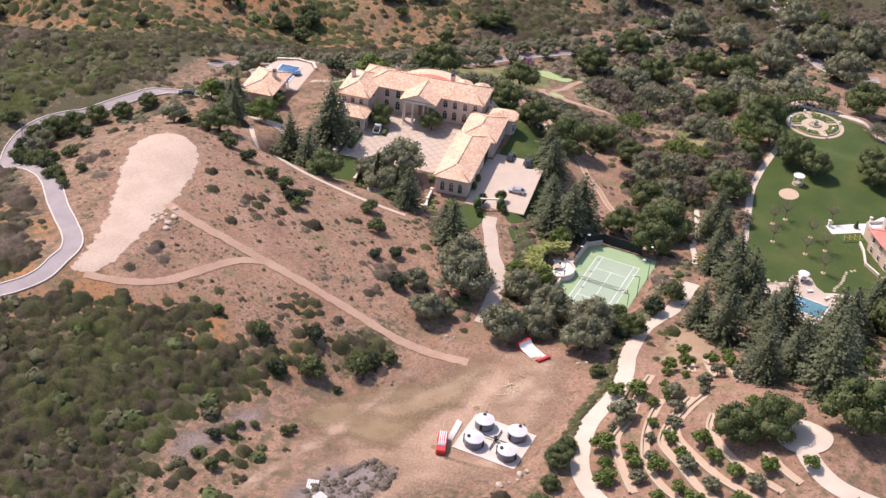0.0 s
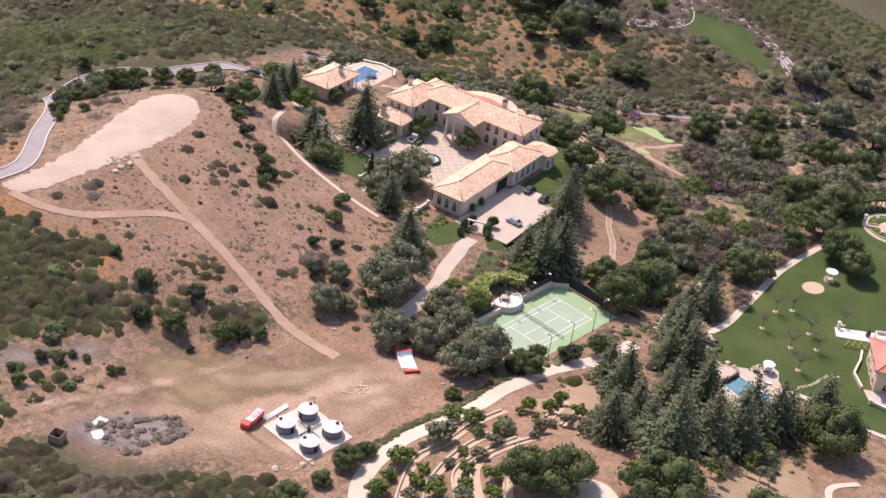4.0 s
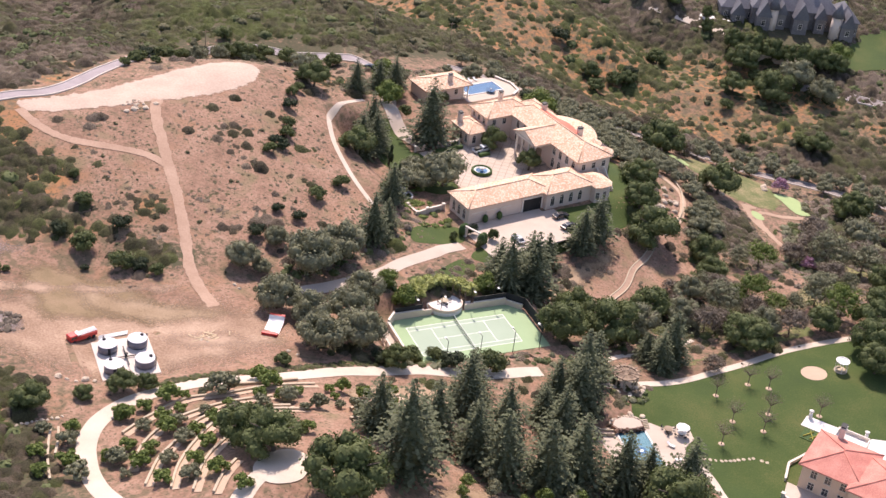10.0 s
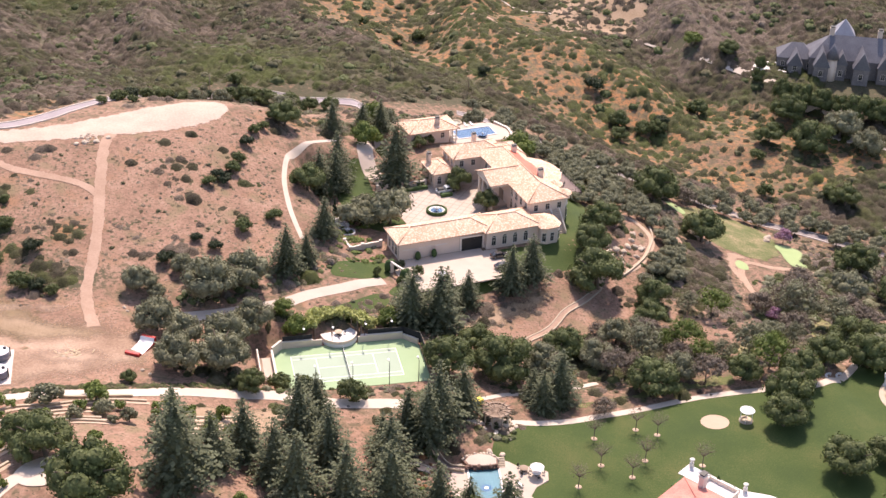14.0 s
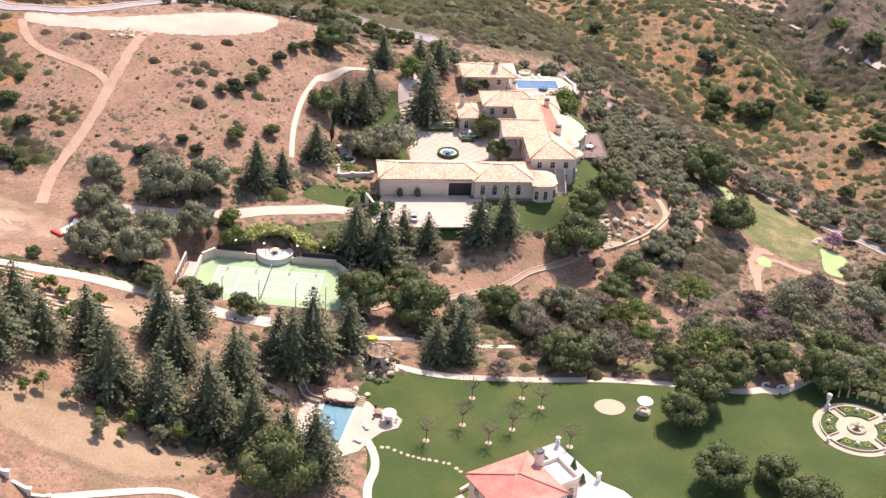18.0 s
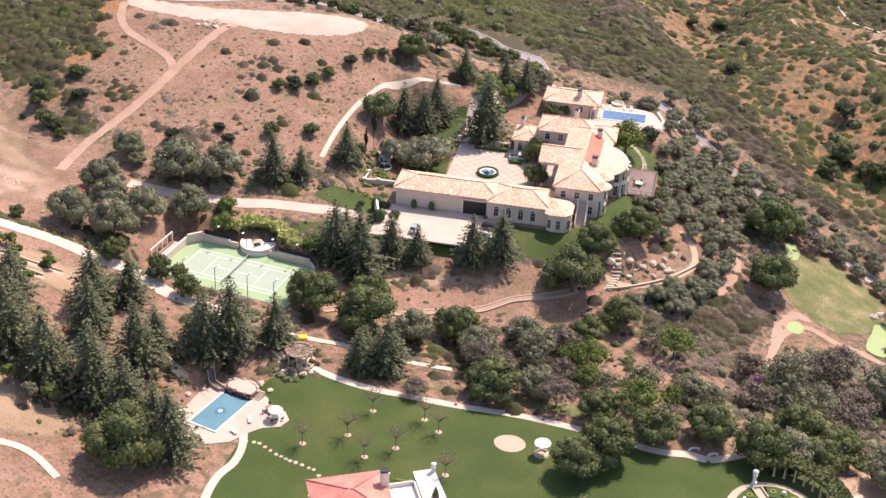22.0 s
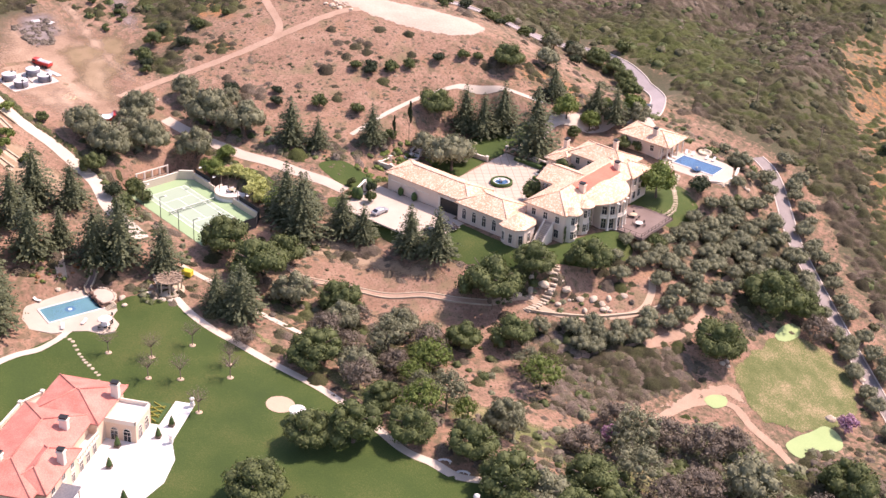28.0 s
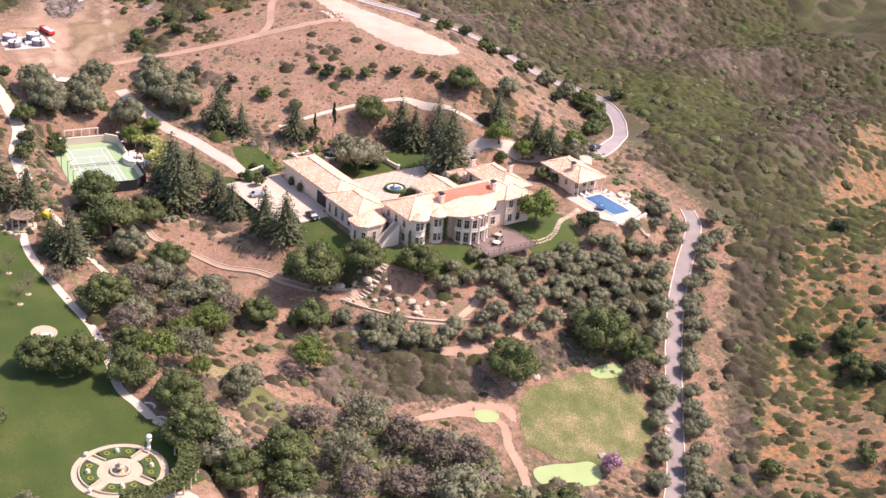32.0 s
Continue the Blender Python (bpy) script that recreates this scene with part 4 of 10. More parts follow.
    for i in range(4):
        part("step", box(32.4 + 0.35 * i, 20, -0.3, 39.2, 28, 0.12 + 0.16 * i), PAVING, m)
    part("door", box(39.0, 22.8, 0.6, 39.25, 25.2, 3.6, 0.03), WOOD, m, "dark double entrance door")
    # windows: west, south, east faces
    for y in (8.5, 11.5, 14.5, 17.3, 31.5, 34.8):
        window(m, 39.2, y, 4.6, 1.2, 1.6, 180, True)
        window(m, 39.2, y, 0.9, 1.3, 2.0, 180, True)
    for y in (40, 42.5, 45):
        window(m, 30.9, y, 5.0, 1.0, 1.6, 180)
    for x in (41.2, 44.6, 48):
        window(m, x, 6.6, 4.7, 1.1, 1.7, 270)
        window(m, x, 6.6, 0.9, 1.2, 2.0, 270)
    for y in (38.6, 41.2):
        window(m, 24.4, y, 1.0, 1.1, 1.8, 180, True)
    for x in (26, 29):
        window(m, x, 37, 1.0, 1.1, 1.8, 270, True)
    for x in (33, 36.5):
        window(m, x, 38, 4.9, 1.1, 1.7, 270)
    for cy in (9.4, 14.8):
        for dy, a in ((-1.05, -38), (0, 0), (1.05, 38)):
            for z in (0.9, 4.6):
                window(m, 51.5 - abs(dy) * 0.24, cy + dy * 0.95, z, 0.8, 1.9, a)
    for a in range(-60, 61, 24):
        x, y = 50.8 + 4.62 * math.cos(radians(a)), 23.5 + 4.62 * math.sin(radians(a))
        window(m, x, y, 0.3, 1.1, 2.6, a)
        window(m, x, y, 4.0, 1.1, 2.2, a)
        column(m, 50.8 + 5.2 * math.cos(radians(a + 12)), 23.5 + 5.2 * math.sin(radians(a + 12)), 0, E - 0.4, 0.28)
    part("balcony", moved(lathe([(4.6, 3.3), (5.4, 3.3), (5.4, 3.55), (5.3, 3.55), (5.3, 4.3), (5.2, 4.3), (5.2, 3.55), (4.6, 3.55)], 14, False, 140, -70), 50.8, 23.5, 0), TRIM, m)
    for y in (30, 32.6, 37.5, 40):
        for z in (0.9, 4.7):
            window(m, 50 if y < 35 else 50.6, y, z, 1.2, 2.0, 0)
    for x in (38, 42):
        window(m, x, 46.8, 4.7, 1.2, 1.8, 90)
    return m


def garage_wing():
    g = thing("garage_wing", HOME, "long single-storey stucco garage wing with pale clay tile roof", "garage")
    E = 4.9
    part("wall", box(0.6, 0.6, -0.5, 24, 9.4, E), STUCCO, g)
    part("wall", box(24, -0.8, -0.5, 38.6, 8.8, E - 0.02), STUCCO, g)
    bay = [(38.6, -2.6), (40, -3.2), (43, -3.0), (44.3, -1.5), (44.3, 2.5), (43, 4.4), (38.6, 5)]
    part("wall", prism(bay, -0.5, E - 0.15), STUCCO, g)
    part("roof", hip_roof(0.6, 0.6, 26, 9.4, E, 1.9), TILE, g)
    hip_caps(0.6, 0.6, 26, 9.4, E, 1.9, g)
    part("roof", hip_roof(24, -0.8, 38.6, 8.8, E + 0.04, 2.1), TILE, g)
    hip_caps(24, -0.8, 38.6, 8.8, E + 0.04, 2.1, g)
    cx, cy = 41, 0.8
    wide = [(cx + (x - cx) * 1.16 - 0.2, cy + (y - cy) * 1.16) for x, y in bay]
    v = [(x, y, E - 0.1) for x, y in wide] + [(x, y, E - 0.38) for x, y in wide] + [(40.2, cy, E + 1.5)]
    n = len(wide)
    part("roof", solid(v, [(i, (i + 1) % n, 2 * n) for i in range(n)] + [(i, i + n, (i + 1) % n + n, (i + 1) % n) for i in range(n)] + [tuple(range(2 * n - 1, n - 1, -1))]), TILE, g)
    # open bay's inner shade as a dark slab; doors, windows on the drive side
    part("garage_shade_slab", box(17.6, 0.5, 0, 23.4, 0.68, 3.6), DARK_METAL, g, "dark slab standing for the shade in an open garage bay")
    for x in (17.3, 23.6):
        part("pier", box(x - 0.25, 0.3, 0, x + 0.25, 0.62, 3.9, 0.03), TRIM, g)
    part("lintel", box(17.0, 0.3, 3.6, 23.9, 0.62, 4.1, 0.03), TRIM, g)
    for x in (3.2, 7.6, 12.0):
        part("garage_door", box(x - 1.5, 0.54, 0, x + 1.5, 0.64, 2.7, 0.02), STUCCO, g)
        part("surround", box(x - 1.7, 0.5, 2.7, x + 1.7, 0.66, 2.95, 0.02), TRIM, g)
    for x in (26, 29, 32, 35):
        window(g, x, -0.8, 0.9, 1.1, 2.2, 270, True)
    for x, y, a in ((39.3, -2.95, 247), (41.5, -3.1, 270), (43.8, -2.2, 311), (44.3, 0.5, 0), (43.7, 3.5, 34)):
        window(g, x, y, 0.8, 0.9, 2.3, a)
    for y in (2.6, 5, 7.4):
        window(g, 0.6, y, 0.8, 1.1, 2.2, 180, True)
    for x in (5, 10, 15, 20, 27, 31):
        window(g, x, 9.4 if x < 24 else 8.8, 1.0, 1.2, 2.0, 90, True)
    # outside stair by the corner of the villa
    for i in range(14):
        part("step", box(45.2, 5.6 - 0.34 * i - 0.34, -1, 47.4, 5.6 - 0.34 * i, 4.4 - 0.33 * i), PAVING, g)
    for x in (45.0, 47.4):
        part("parapet", solid([(x, 5.6, -1), (x + 0.25, 5.6, -1), (x + 0.25, 0.6, -1), (x, 0.6, -1), (x, 5.6, 5.3), (x + 0.25, 5.6, 5.3), (x + 0.25, 0.6, 0.8), (x, 0.6, 0.8)], [(3, 2, 1, 0), (4, 5, 6, 7), (0, 1, 5, 4), (1, 2, 6, 5), (2, 3, 7, 6), (3, 0, 4, 7)]), TRIM, g)
    return g


mansion()
garage_wing()


def home_sheet(name, u0, v0, u1, v1, z, material, label, category):
    ob = part(name, box(u0, v0, z - 0.3, u1, v1, z), material)
    ob.matrix_world = HOME
    return tagged(ob, label, category, kind="structure")


# ---- tennis court ----
def tennis_court():
    ob = part("court", prism([(-15.8, -8.6), (17.4, -8.6), (17.4, 5.8), (14.2, 9.1), (-13.4, 9.1), (-15.8, 6.4)], -0.4, 0.03), COURT_OUT)
    tagged(ob, "pale green hard tennis court with white lines", "tennis court", kind="structure")
    part("playing_area", box(-11.9, -5.5, 0.0, 11.9, 5.5, 0.036), COURT_IN, ob)
    w = 0.09
    L = [(-11.885, y - w / 2, 11.885, y + w / 2) for y in (-5.485, 5.485)] + [(-11.885, y - w / 2, 11.885, y + w / 2) for y in (-4.115, 4.115)]
    L += [(x - w / 2, -5.53, x + w / 2, 5.53) for x in (-11.885, 11.885)] + [(x - w / 2, -4.115, x + w / 2, 4.115) for x in (-6.4, 6.4)] + [(-6.4, -w / 2, 6.4, w / 2)]
    for k, (x0, y0, x1, y1) in enumerate(L):
        part("line", box(x0 - 0.02, y0 - 0.02, 0.02, x1 + 0.02, y1 + 0.02, 0.040 + 0.0015 * (k % 3)), WHITE, ob)


tennis_court()
net = thing("tennis_net", pose(0, 0, 0.04), "dark tennis net with white band between posts", "net")
bm = bmesh.new()
for i in range(33):
    y = -6.4 + 0.4 * i
    add_box(bm, -0.015, y - 0.012, 0.03, 0.015, y + 0.012, 1.0)
for z in (0.1, 0.28, 0.46, 0.64, 0.82):
    add_box(bm, -0.012, -6.4, z - 0.012, 0.012, 6.4, z + 0.012)
part("mesh", bm, BLACK_MESH, net)
part("band", box(-0.03, -6.4, 0.95, 0.03, 6.4, 1.05), WHITE, net)
for y in (-6.45, 6.45):
    part("post", moved(lathe([(0.05, 0), (0.05, 1.1), (0.02, 1.12)], 10), 0, y, 0), DARK_METAL, net)


# ---- trees: place, height, radius of the crown ----
CEDARS_A = [(-38.3, -59.7, 20.8, 8.1), (-25.8, -43.9, 14, 5.5), (-31.9, -50.8, 13, 5.1), (-14.4, -33.3, 16, 6.3), (-20.9, -51, 15, 5.8), (-17.6, -56.6, 17.1, 6.7), (-9.5, -41.6, 15.1, 5.8), (-10, -26.4, 12.5, 4.8), (-8.6, -57.8, 17.9, 7), (0.1, -55.4, 18.3, 7.2), (1.8, -35.9, 10.4, 4.1), (8.2, -29.4, 12, 4.6), (14.8, -28.1, 18, 7), (21.5, -21.4, 13.1, 5.1), (8.6, -57.5, 15.5, 6.1), (14.8, -57.2, 12.1, 4.7), (38.9, -14.7, 8.6, 3.4), (44.6, -16.1, 14.3, 5.6), (2.2, -43.3, 15.9, 6.2), (20.8, -62, 16.7, 6.5), (39.7, -19.4, 10.8, 4.2), (17.6, 15.6, 17.1, 6.7), (27.9, 24.6, 12.9, 5.1), (33.6, 26.5, 10.7, 4.2)]
CEDARS_B = [(45.6, 31.1, 13.8, 5.4), (51.6, 34.4, 13.9, 5.4), (2.4, 54.4, 11.8, 4.6), (-3.8, 41.2, 9.7, 3.7), (5.2, 85.4, 14.7, 5.7), (10.1, 87.6, 13.4, 5.3), (11.3, 94.1, 15.7, 6.2), (27.3, 90.5, 20.4, 7.9), (22.5, 119.9, 10.2, 4), (28.3, 121.6, 11.1, 4.3), (11.6, -32.7, 15.6, 6.1), (-9.2, 36.6, 13.9, 5.4), (17.8, 21.2, 12.7, 5), (24.1, 15.1, 18.3, 7.2), (-38.5, -46.2, 13.9, 5.4), (12.6, 112.4, 11.1, 4.3)]
CEDARS = CEDARS_A + CEDARS_B
OAKS_A = [(21.9, -4.7, 11.4, 6.3), (35, -4.2, 13.4, 7.4), (30.8, 5.5, 9, 5), (51.9, 5.6, 10.2, 5.7), (69.7, 34.7, 13.9, 7.7), (71.1, 46.6, 9.9, 5.5), (77.8, 58.5, 10.7, 5.9), (83.2, 29.2, 9.4, 5.2), (78.2, 18.6, 8.4, 4.7), (105.8, 93.5, 14.4, 8), (110.8, 66.6, 12.1, 6.7), (90.1, -32.3, 9.3, 5.2), (94.8, -25.2, 11.3, 6.3), (101.2, -16.6, 9.7, 5.4), (111.1, -9.5, 10.1, 5.6), (122.2, -9.8, 11.4, 6.3), (127.3, 7.7, 10.9, 6.1), (96.4, -49, 9.8, 6.2), (154.1, 56.5, 12, 6.6), (1, 77.5, 9.5, 5.3), (-2, 107.8, 9.4, 5.2), (-53.2, -67.7, 14.8, 8), (-44.8, -81.2, 11.6, 6.3), (-35.6, -79.6, 10, 5.4)]
OAKS_B = [(-63.7, -46.5, 9.9, 5.3), (14.5, -67.8, 14.5, 7.9), (89, -13, 8.2, 4.4), (-21.9, -14.1, 6.6, 3.5), (-46.8, -14.4, 3.5, 1.9), (-79.1, -18.1, 5.7, 3.2), (-74.4, -17.7, 4.2, 2.3), (-86.6, -19, 3.7, 2.1), (-96.4, -21, 6.9, 3.9), (181, 50.6, 11.9, 6.6), (110.1, 101.2, 8.6, 4.8), (172.5, 99.9, 9.5, 5.3), (103.2, -66.2, 12.5, 7.9), (98.4, -74.2, 10.6, 6.7), (96.1, -83.8, 14.2, 9), (113.1, -53.6, 10.3, 6.6), (107.7, -45.6, 7.2, 4.6), (169.8, 6.5, 8.1, 4.5), (180.3, 10.8, 11.5, 6.4), (-60.3, -53.4, 10.2, 5.7), (207.4, 20.5, 14.4, 8), (191.1, 2.2, 14.5, 8), (221.1, -7.6, 14.4, 8), (196.6, -22.6, 14.3, 8)]
OAKS_C = [(158.6, -36.1, 14.3, 8), (172.6, 21.5, 12.7, 7.1), (155.5, 34.8, 12.4, 6.9), (238.2, -23.7, 14.3, 8), (131.9, -3.6, 9.9, 5.5), (210.3, 38.5, 14.1, 7.8), (253.6, 26.8, 14.4, 8), (245.3, 3.8, 14.4, 8), (231.8, 62.5, 14.4, 8), (211.7, 3, 12.8, 7.1), (178.6, 157.4, 12.6, 7), (177.4, 135.1, 14.3, 7.9), (190.7, 141.5, 13.1, 7.3), (193.9, 129.3, 10.8, 6), (163.8, 140.5, 9.3, 5.1), (149.6, 169.5, 7.4, 4.1), (116.9, 159.7, 7.1, 3.9), (113.9, 149.7, 6.2, 3.5), (129, 154.4, 7.1, 3.9), (38.5, 113.5, 5, 2.5), (26.1, 107.4, 4.3, 2.2), (135, 6.5, 9.5, 6.2), (180, 13, 9.5, 6.2), (181.5, 28, 7, 4.6)]
OAKS_D = [(67.5, -13.2, 10.5, 6.6), (44.2, 83.4, 8.4, 4), (48.2, 69.4, 7.8, 3.7)]
OAKS = OAKS_A + OAKS_B + OAKS_C + OAKS_D
LIGHT_TREES = [(71, 3.7, 9.9, 5.1), (80.4, -12.3, 8.5, 4.4), (97, 24.2, 9.9, 5.1), (128.4, 19.8, 11.1, 5.7), (157.6, 42.6, 10.4, 5.3), (125.6, -54, 7.8, 4), (132.7, -43.6, 6.4, 3.3), (183.7, 34.4, 8.9, 4.6), (82.1, 6, 10, 4.7), (95.5, -1.8, 10.3, 4.8), (60.7, -5.4, 8.8, 4.1), (96.7, -9.7, 11, 5.1), (121.7, 26.6, 13.4, 6.2)]
OLIVES_A = [(21.5, 65.6, 11.9, 6.8), (-0.7, 123, 7, 4), (142.5, 38.7, 10.7, 6.1), (-60.4, -88.8, 11.2, 6.4), (9.9, 66.8, 7.8, 4.5), (-51.1, -31.8, 3.8, 2.2), (146.6, 2.6, 11.5, 6.4), (157.1, -12.7, 12.4, 6.9), (154.5, 11.1, 5.5, 3.1), (160.1, 16.6, 5.2, 2.9), (83.2, 63.2, 5, 2.9), (82.6, 69.4, 4.6, 2.7), (89.8, 70.4, 5, 2.9), (85.9, 78.5, 5.1, 3), (84, 85, 4.7, 2.7), (90.3, 84.8, 5.1, 3), (86.5, 91.6, 4.7, 2.8), (82.8, 97.7, 4.8, 2.8), (87.1, 100.6, 4.8, 2.8), (85.3, 106.6, 4.8, 2.8), (83.5, 112.5, 4.9, 2.9), (79.2, 108.1, 4.9, 2.9), (78.3, 103.5, 4.4, 2.6), (77.4, 114.2, 4.9, 2.9)]
OLIVES_B = [(75.7, 120.9, 4.5, 2.6), (74.9, 100.4, 4.4, 2.6), (80.7, 91.5, 4.7, 2.8), (79, 85.2, 4.2, 2.5), (78.5, 76.3, 4.2, 2.5), (94.9, 70.9, 5.4, 3.2), (96.2, 78.2, 5, 2.9), (97.8, 84.8, 4.5, 2.7), (94.3, 93, 4.6, 2.7), (91.3, 101.5, 4.7, 2.8), (90, 108.6, 4.8, 2.8), (74.5, 114.4, 4.5, 2.6), (82.3, 118.7, 4.4, 2.6), (92.7, 40.7, 4.8, 2.8), (96.2, 48.2, 4.8, 2.8), (99, 54.7, 4.4, 2.6), (99.6, 62.6, 4.4, 2.6), (94.5, 97.7, 4.7, 2.7), (74.9, 74.6, 3.7, 2.2), (77.7, 67.2, 4.1, 2.4), (73.6, 149.1, 5.7, 3.1), (82.5, 139.5, 5.5, 3), (88.1, 131.9, 5.4, 2.9), (97.6, 125.3, 5.3, 2.9)]
OLIVES_C = [(106.6, 119.5, 5.2, 2.8), (115.7, 113, 5.5, 3), (132.5, 104.8, 5.8, 3.1), (140.9, 99.3, 5.7, 3.1), (151.5, 95.2, 5.5, 3), (64.4, 153.8, 5.3, 2.8), (96.4, 116.5, 6.8, 3.7), (105, 110.3, 6.1, 3.3), (84.2, 123.3, 5.4, 2.9), (123.2, 102.2, 5.4, 2.9), (147.5, 84.2, 5.4, 2.9), (71.2, 122.7, 4.4, 2.4), (75.5, 131.4, 3.9, 2.1), (146.5, 3, 9, 6), (155, -9, 8.5, 5.2), (153, -3, 7, 4), (169.5, 9, 6.5, 3.8), (153.6, 14, 3.6, 2.8), (159.3, 19.8, 3.6, 2.6), (168.5, -5, 5, 3.4), (152.5, -25, 6, 3.8), (15.6, 72.4, 7, 4.2), (19.6, 71.6, 6, 3.4), (15.4, 65.6, 6.4, 3.8)]
OLIVES_D = [(12.6, 69, 6, 3.6)]
OLIVES = OLIVES_A + OLIVES_B + OLIVES_C + OLIVES_D
GREY_BRUSH = [(123.3, 34.9, 8.8, 5), (129.5, 40.4, 8.8, 5), (112.8, 30.8, 7.3, 4.2), (78.1, -0.6, 6.2, 3.6), (74.8, 11.8, 7.3, 4.2), (117, 98.1, 7.3, 4.2), (131.6, 46.3, 7.5, 4.3)]
LIME_SHRUBS = [(-7.2, 13.6, 3.2, 2.2), (-5.2, 16.4, 3.6, 2.4), (-2.2, 18, 3.4, 2.3), (1.6, 18.2, 3.6, 2.5), (5, 17, 3.4, 2.4), (7.4, 14.6, 3.2, 2.3)]
BRIGHT_TREES = [(21.6, 108.7, 7.7, 4.3), (24.8, 115, 6.3, 3.5), (64.8, 97.2, 10.5, 5.8), (27.5, 129.6, 7.1, 3.9), (12.4, 15.6, 5.6, 3.2), (-12, 18.4, 4.8, 2.8), (-9.7, 12, 6.8, 3.3), (23.4, 122.7, 5.1, 2.6)]
PINK_TREES = [(115.3, 26.2, 4.6, 2.4), (140.9, 75.8, 5.5, 2.8)]
CYPRESSES = [(5.6, 59.1, 11, 0.6), (5.3, 64.8, 13.9, 0.8)]
ROUND_BUSHES_A = [(-25.1, 70.6, 3.1, 2.1), (-22.7, 74.4, 3.1, 2.1), (-18.4, 77.9, 3.6, 2.4), (-16.6, 83.2, 3.1, 2.1), (-13.8, 91.4, 3.4, 2.3), (-10.8, 98.5, 3.2, 2.1), (-8.3, 101.7, 2.9, 2), (-25.7, 43.8, 3, 2), (-18.2, 52.5, 3.9, 2.6), (-9.7, 58.9, 3.7, 2.5), (-37.9, 37.5, 3.8, 2.5), (3.3, 59.8, 3.6, 2.4), (78.2, 81.9, 4.2, 2.8), (67.9, 111.3, 4.9, 3.3), (41.8, 116.5, 3.8, 2.5), (-74.8, 50.6, 3.8, 2.5), (-68, 41.7, 3.7, 2.5), (-48.2, 122.5, 2.5, 1.7), (-43.4, 119.9, 2.5, 1.7), (-32, 133.2, 2.9, 1.9), (-74.9, 60.7, 2.3, 1.5), (-70.4, 29.6, 4.7, 3.1), (-66.5, 28.1, 3.3, 2.2), (-77.2, 36.9, 4.8, 3.2)]
ROUND_BUSHES_B = [(-102.3, 39.9, 2.3, 1.5), (-78, 30.7, 1.6, 1.1), (-94.2, 31.4, 1.6, 1.1), (-97.8, 37.7, 1.6, 1.1), (131.8, 158.1, 4.3, 2.9), (150.9, 111.4, 4.8, 3.2), (156.4, 132.5, 4.3, 2.9), (-20.9, 72.5, 3, 2), (-15.5, -7, 4.5, 3), (-10.2, -7.5, 3.8, 2.5), (-25.1, -12.1, 3.2, 2.2), (213.7, 95.6, 3.2, 2.1), (170.7, 105.8, 4.9, 3.3), (-30, 47, 2.6, 1.7), (-48.4, 125.7, 2.7, 1.8), (-33.5, 130.7, 3.5, 2.3), (-9.7, 145.1, 3.8, 2.5), (-11.1, 168.8, 4.4, 2.9), (-1.7, -17.5, 5.3, 3.5), (-9.9, -15.9, 4.4, 2.9), (-112.9, 37.5, 2.6, 1.7), (-111.7, 42, 1.8, 1.2), (-105.1, 42, 2.3, 1.5), (-99.4, 40, 1.7, 1.1)]
ROUND_BUSHES_C = [(-95.9, 32, 2, 1.3), (-81.3, 42.6, 3.5, 2.3), (-63.3, 26, 2.9, 1.9), (124.5, 155.6, 5.2, 3.4), (114, 178.9, 5.9, 3.9), (62.7, 237.7, 4.3, 2.9), (53.9, 232.8, 3.6, 2.4), (76.2, 189.1, 3.9, 2.6), (42.8, 243.2, 3.7, 2.5)]
ROUND_BUSHES = ROUND_BUSHES_A + ROUND_BUSHES_B + ROUND_BUSHES_C
CITRUS_A = [(-80.6, -27.9, 3.0, 1.86), (-78.4, -33.2, 2.4, 1.49), (-74.5, -30.9, 2.6, 1.61), (-74.7, -36.0, 3.0, 1.86), (-73.0, -40.8, 2.8, 1.74), (-70.3, -38.8, 2.4, 1.49), (-82.3, -38.0, 2.3, 1.43), (-84.7, -41.5, 3.0, 1.86), (-81.3, -44.4, 3.0, 1.86), (-78.6, -40.9, 2.3, 1.43), (-77.0, -46.5, 2.6, 1.61), (-79.2, -52.4, 2.6, 1.61), (-73.1, -49.4, 2.6, 1.61), (-74.9, -53.7, 2.8, 1.74), (-69.7, -44.6, 2.6, 1.61), (-65.9, -41.0, 3.0, 1.86), (-61.7, -34.5, 2.4, 1.49), (-66.2, -35.3, 2.4, 1.49), (-72.2, -24.4, 3.6, 2.23), (-61.9, -24.6, 4.4, 2.73), (-53.3, -20.4, 3.0, 1.86), (-52.7, -24.7, 3.4, 2.11), (-91.8, -44.4, 3.2, 1.98), (-81.4, -27.4, 2.6, 1.61)]
CITRUS_B = [(-76.9, -26.1, 2.4, 1.49), (-72.2, -33.7, 2.2, 1.36), (-70.9, -29.1, 2.0, 1.24), (-85.8, -40.0, 2.2, 1.36), (-95.4, -28.8, 2.2, 1.36), (-97.5, -36.1, 2.6, 1.61), (-90.6, -29.6, 2.4, 1.49), (-91.7, -33.3, 2.8, 1.74), (-92.8, -39.7, 2.9, 1.8), (-97.6, -41.8, 2.4, 1.49), (-66.8, -31.7, 1.8, 1.12), (-62.2, -30.8, 1.8, 1.12), (-55.8, -28.5, 2.2, 1.36), (-56.5, -33.6, 2.6, 1.61), (-35.3, -30.2, 3.2, 1.5), (-28.6, -27.9, 3.2, 1.5), (-39.2, -37.5, 3.2, 1.5), (-31.3, -34.3, 3.2, 1.5), (-27.6, -36.9, 3.2, 1.5), (-39.9, -41.7, 3.2, 1.5), (-32.0, -38.5, 3.2, 1.5), (-38.9, -27.5, 3.2, 1.5), (-46.5, -36.3, 3.2, 1.5)]
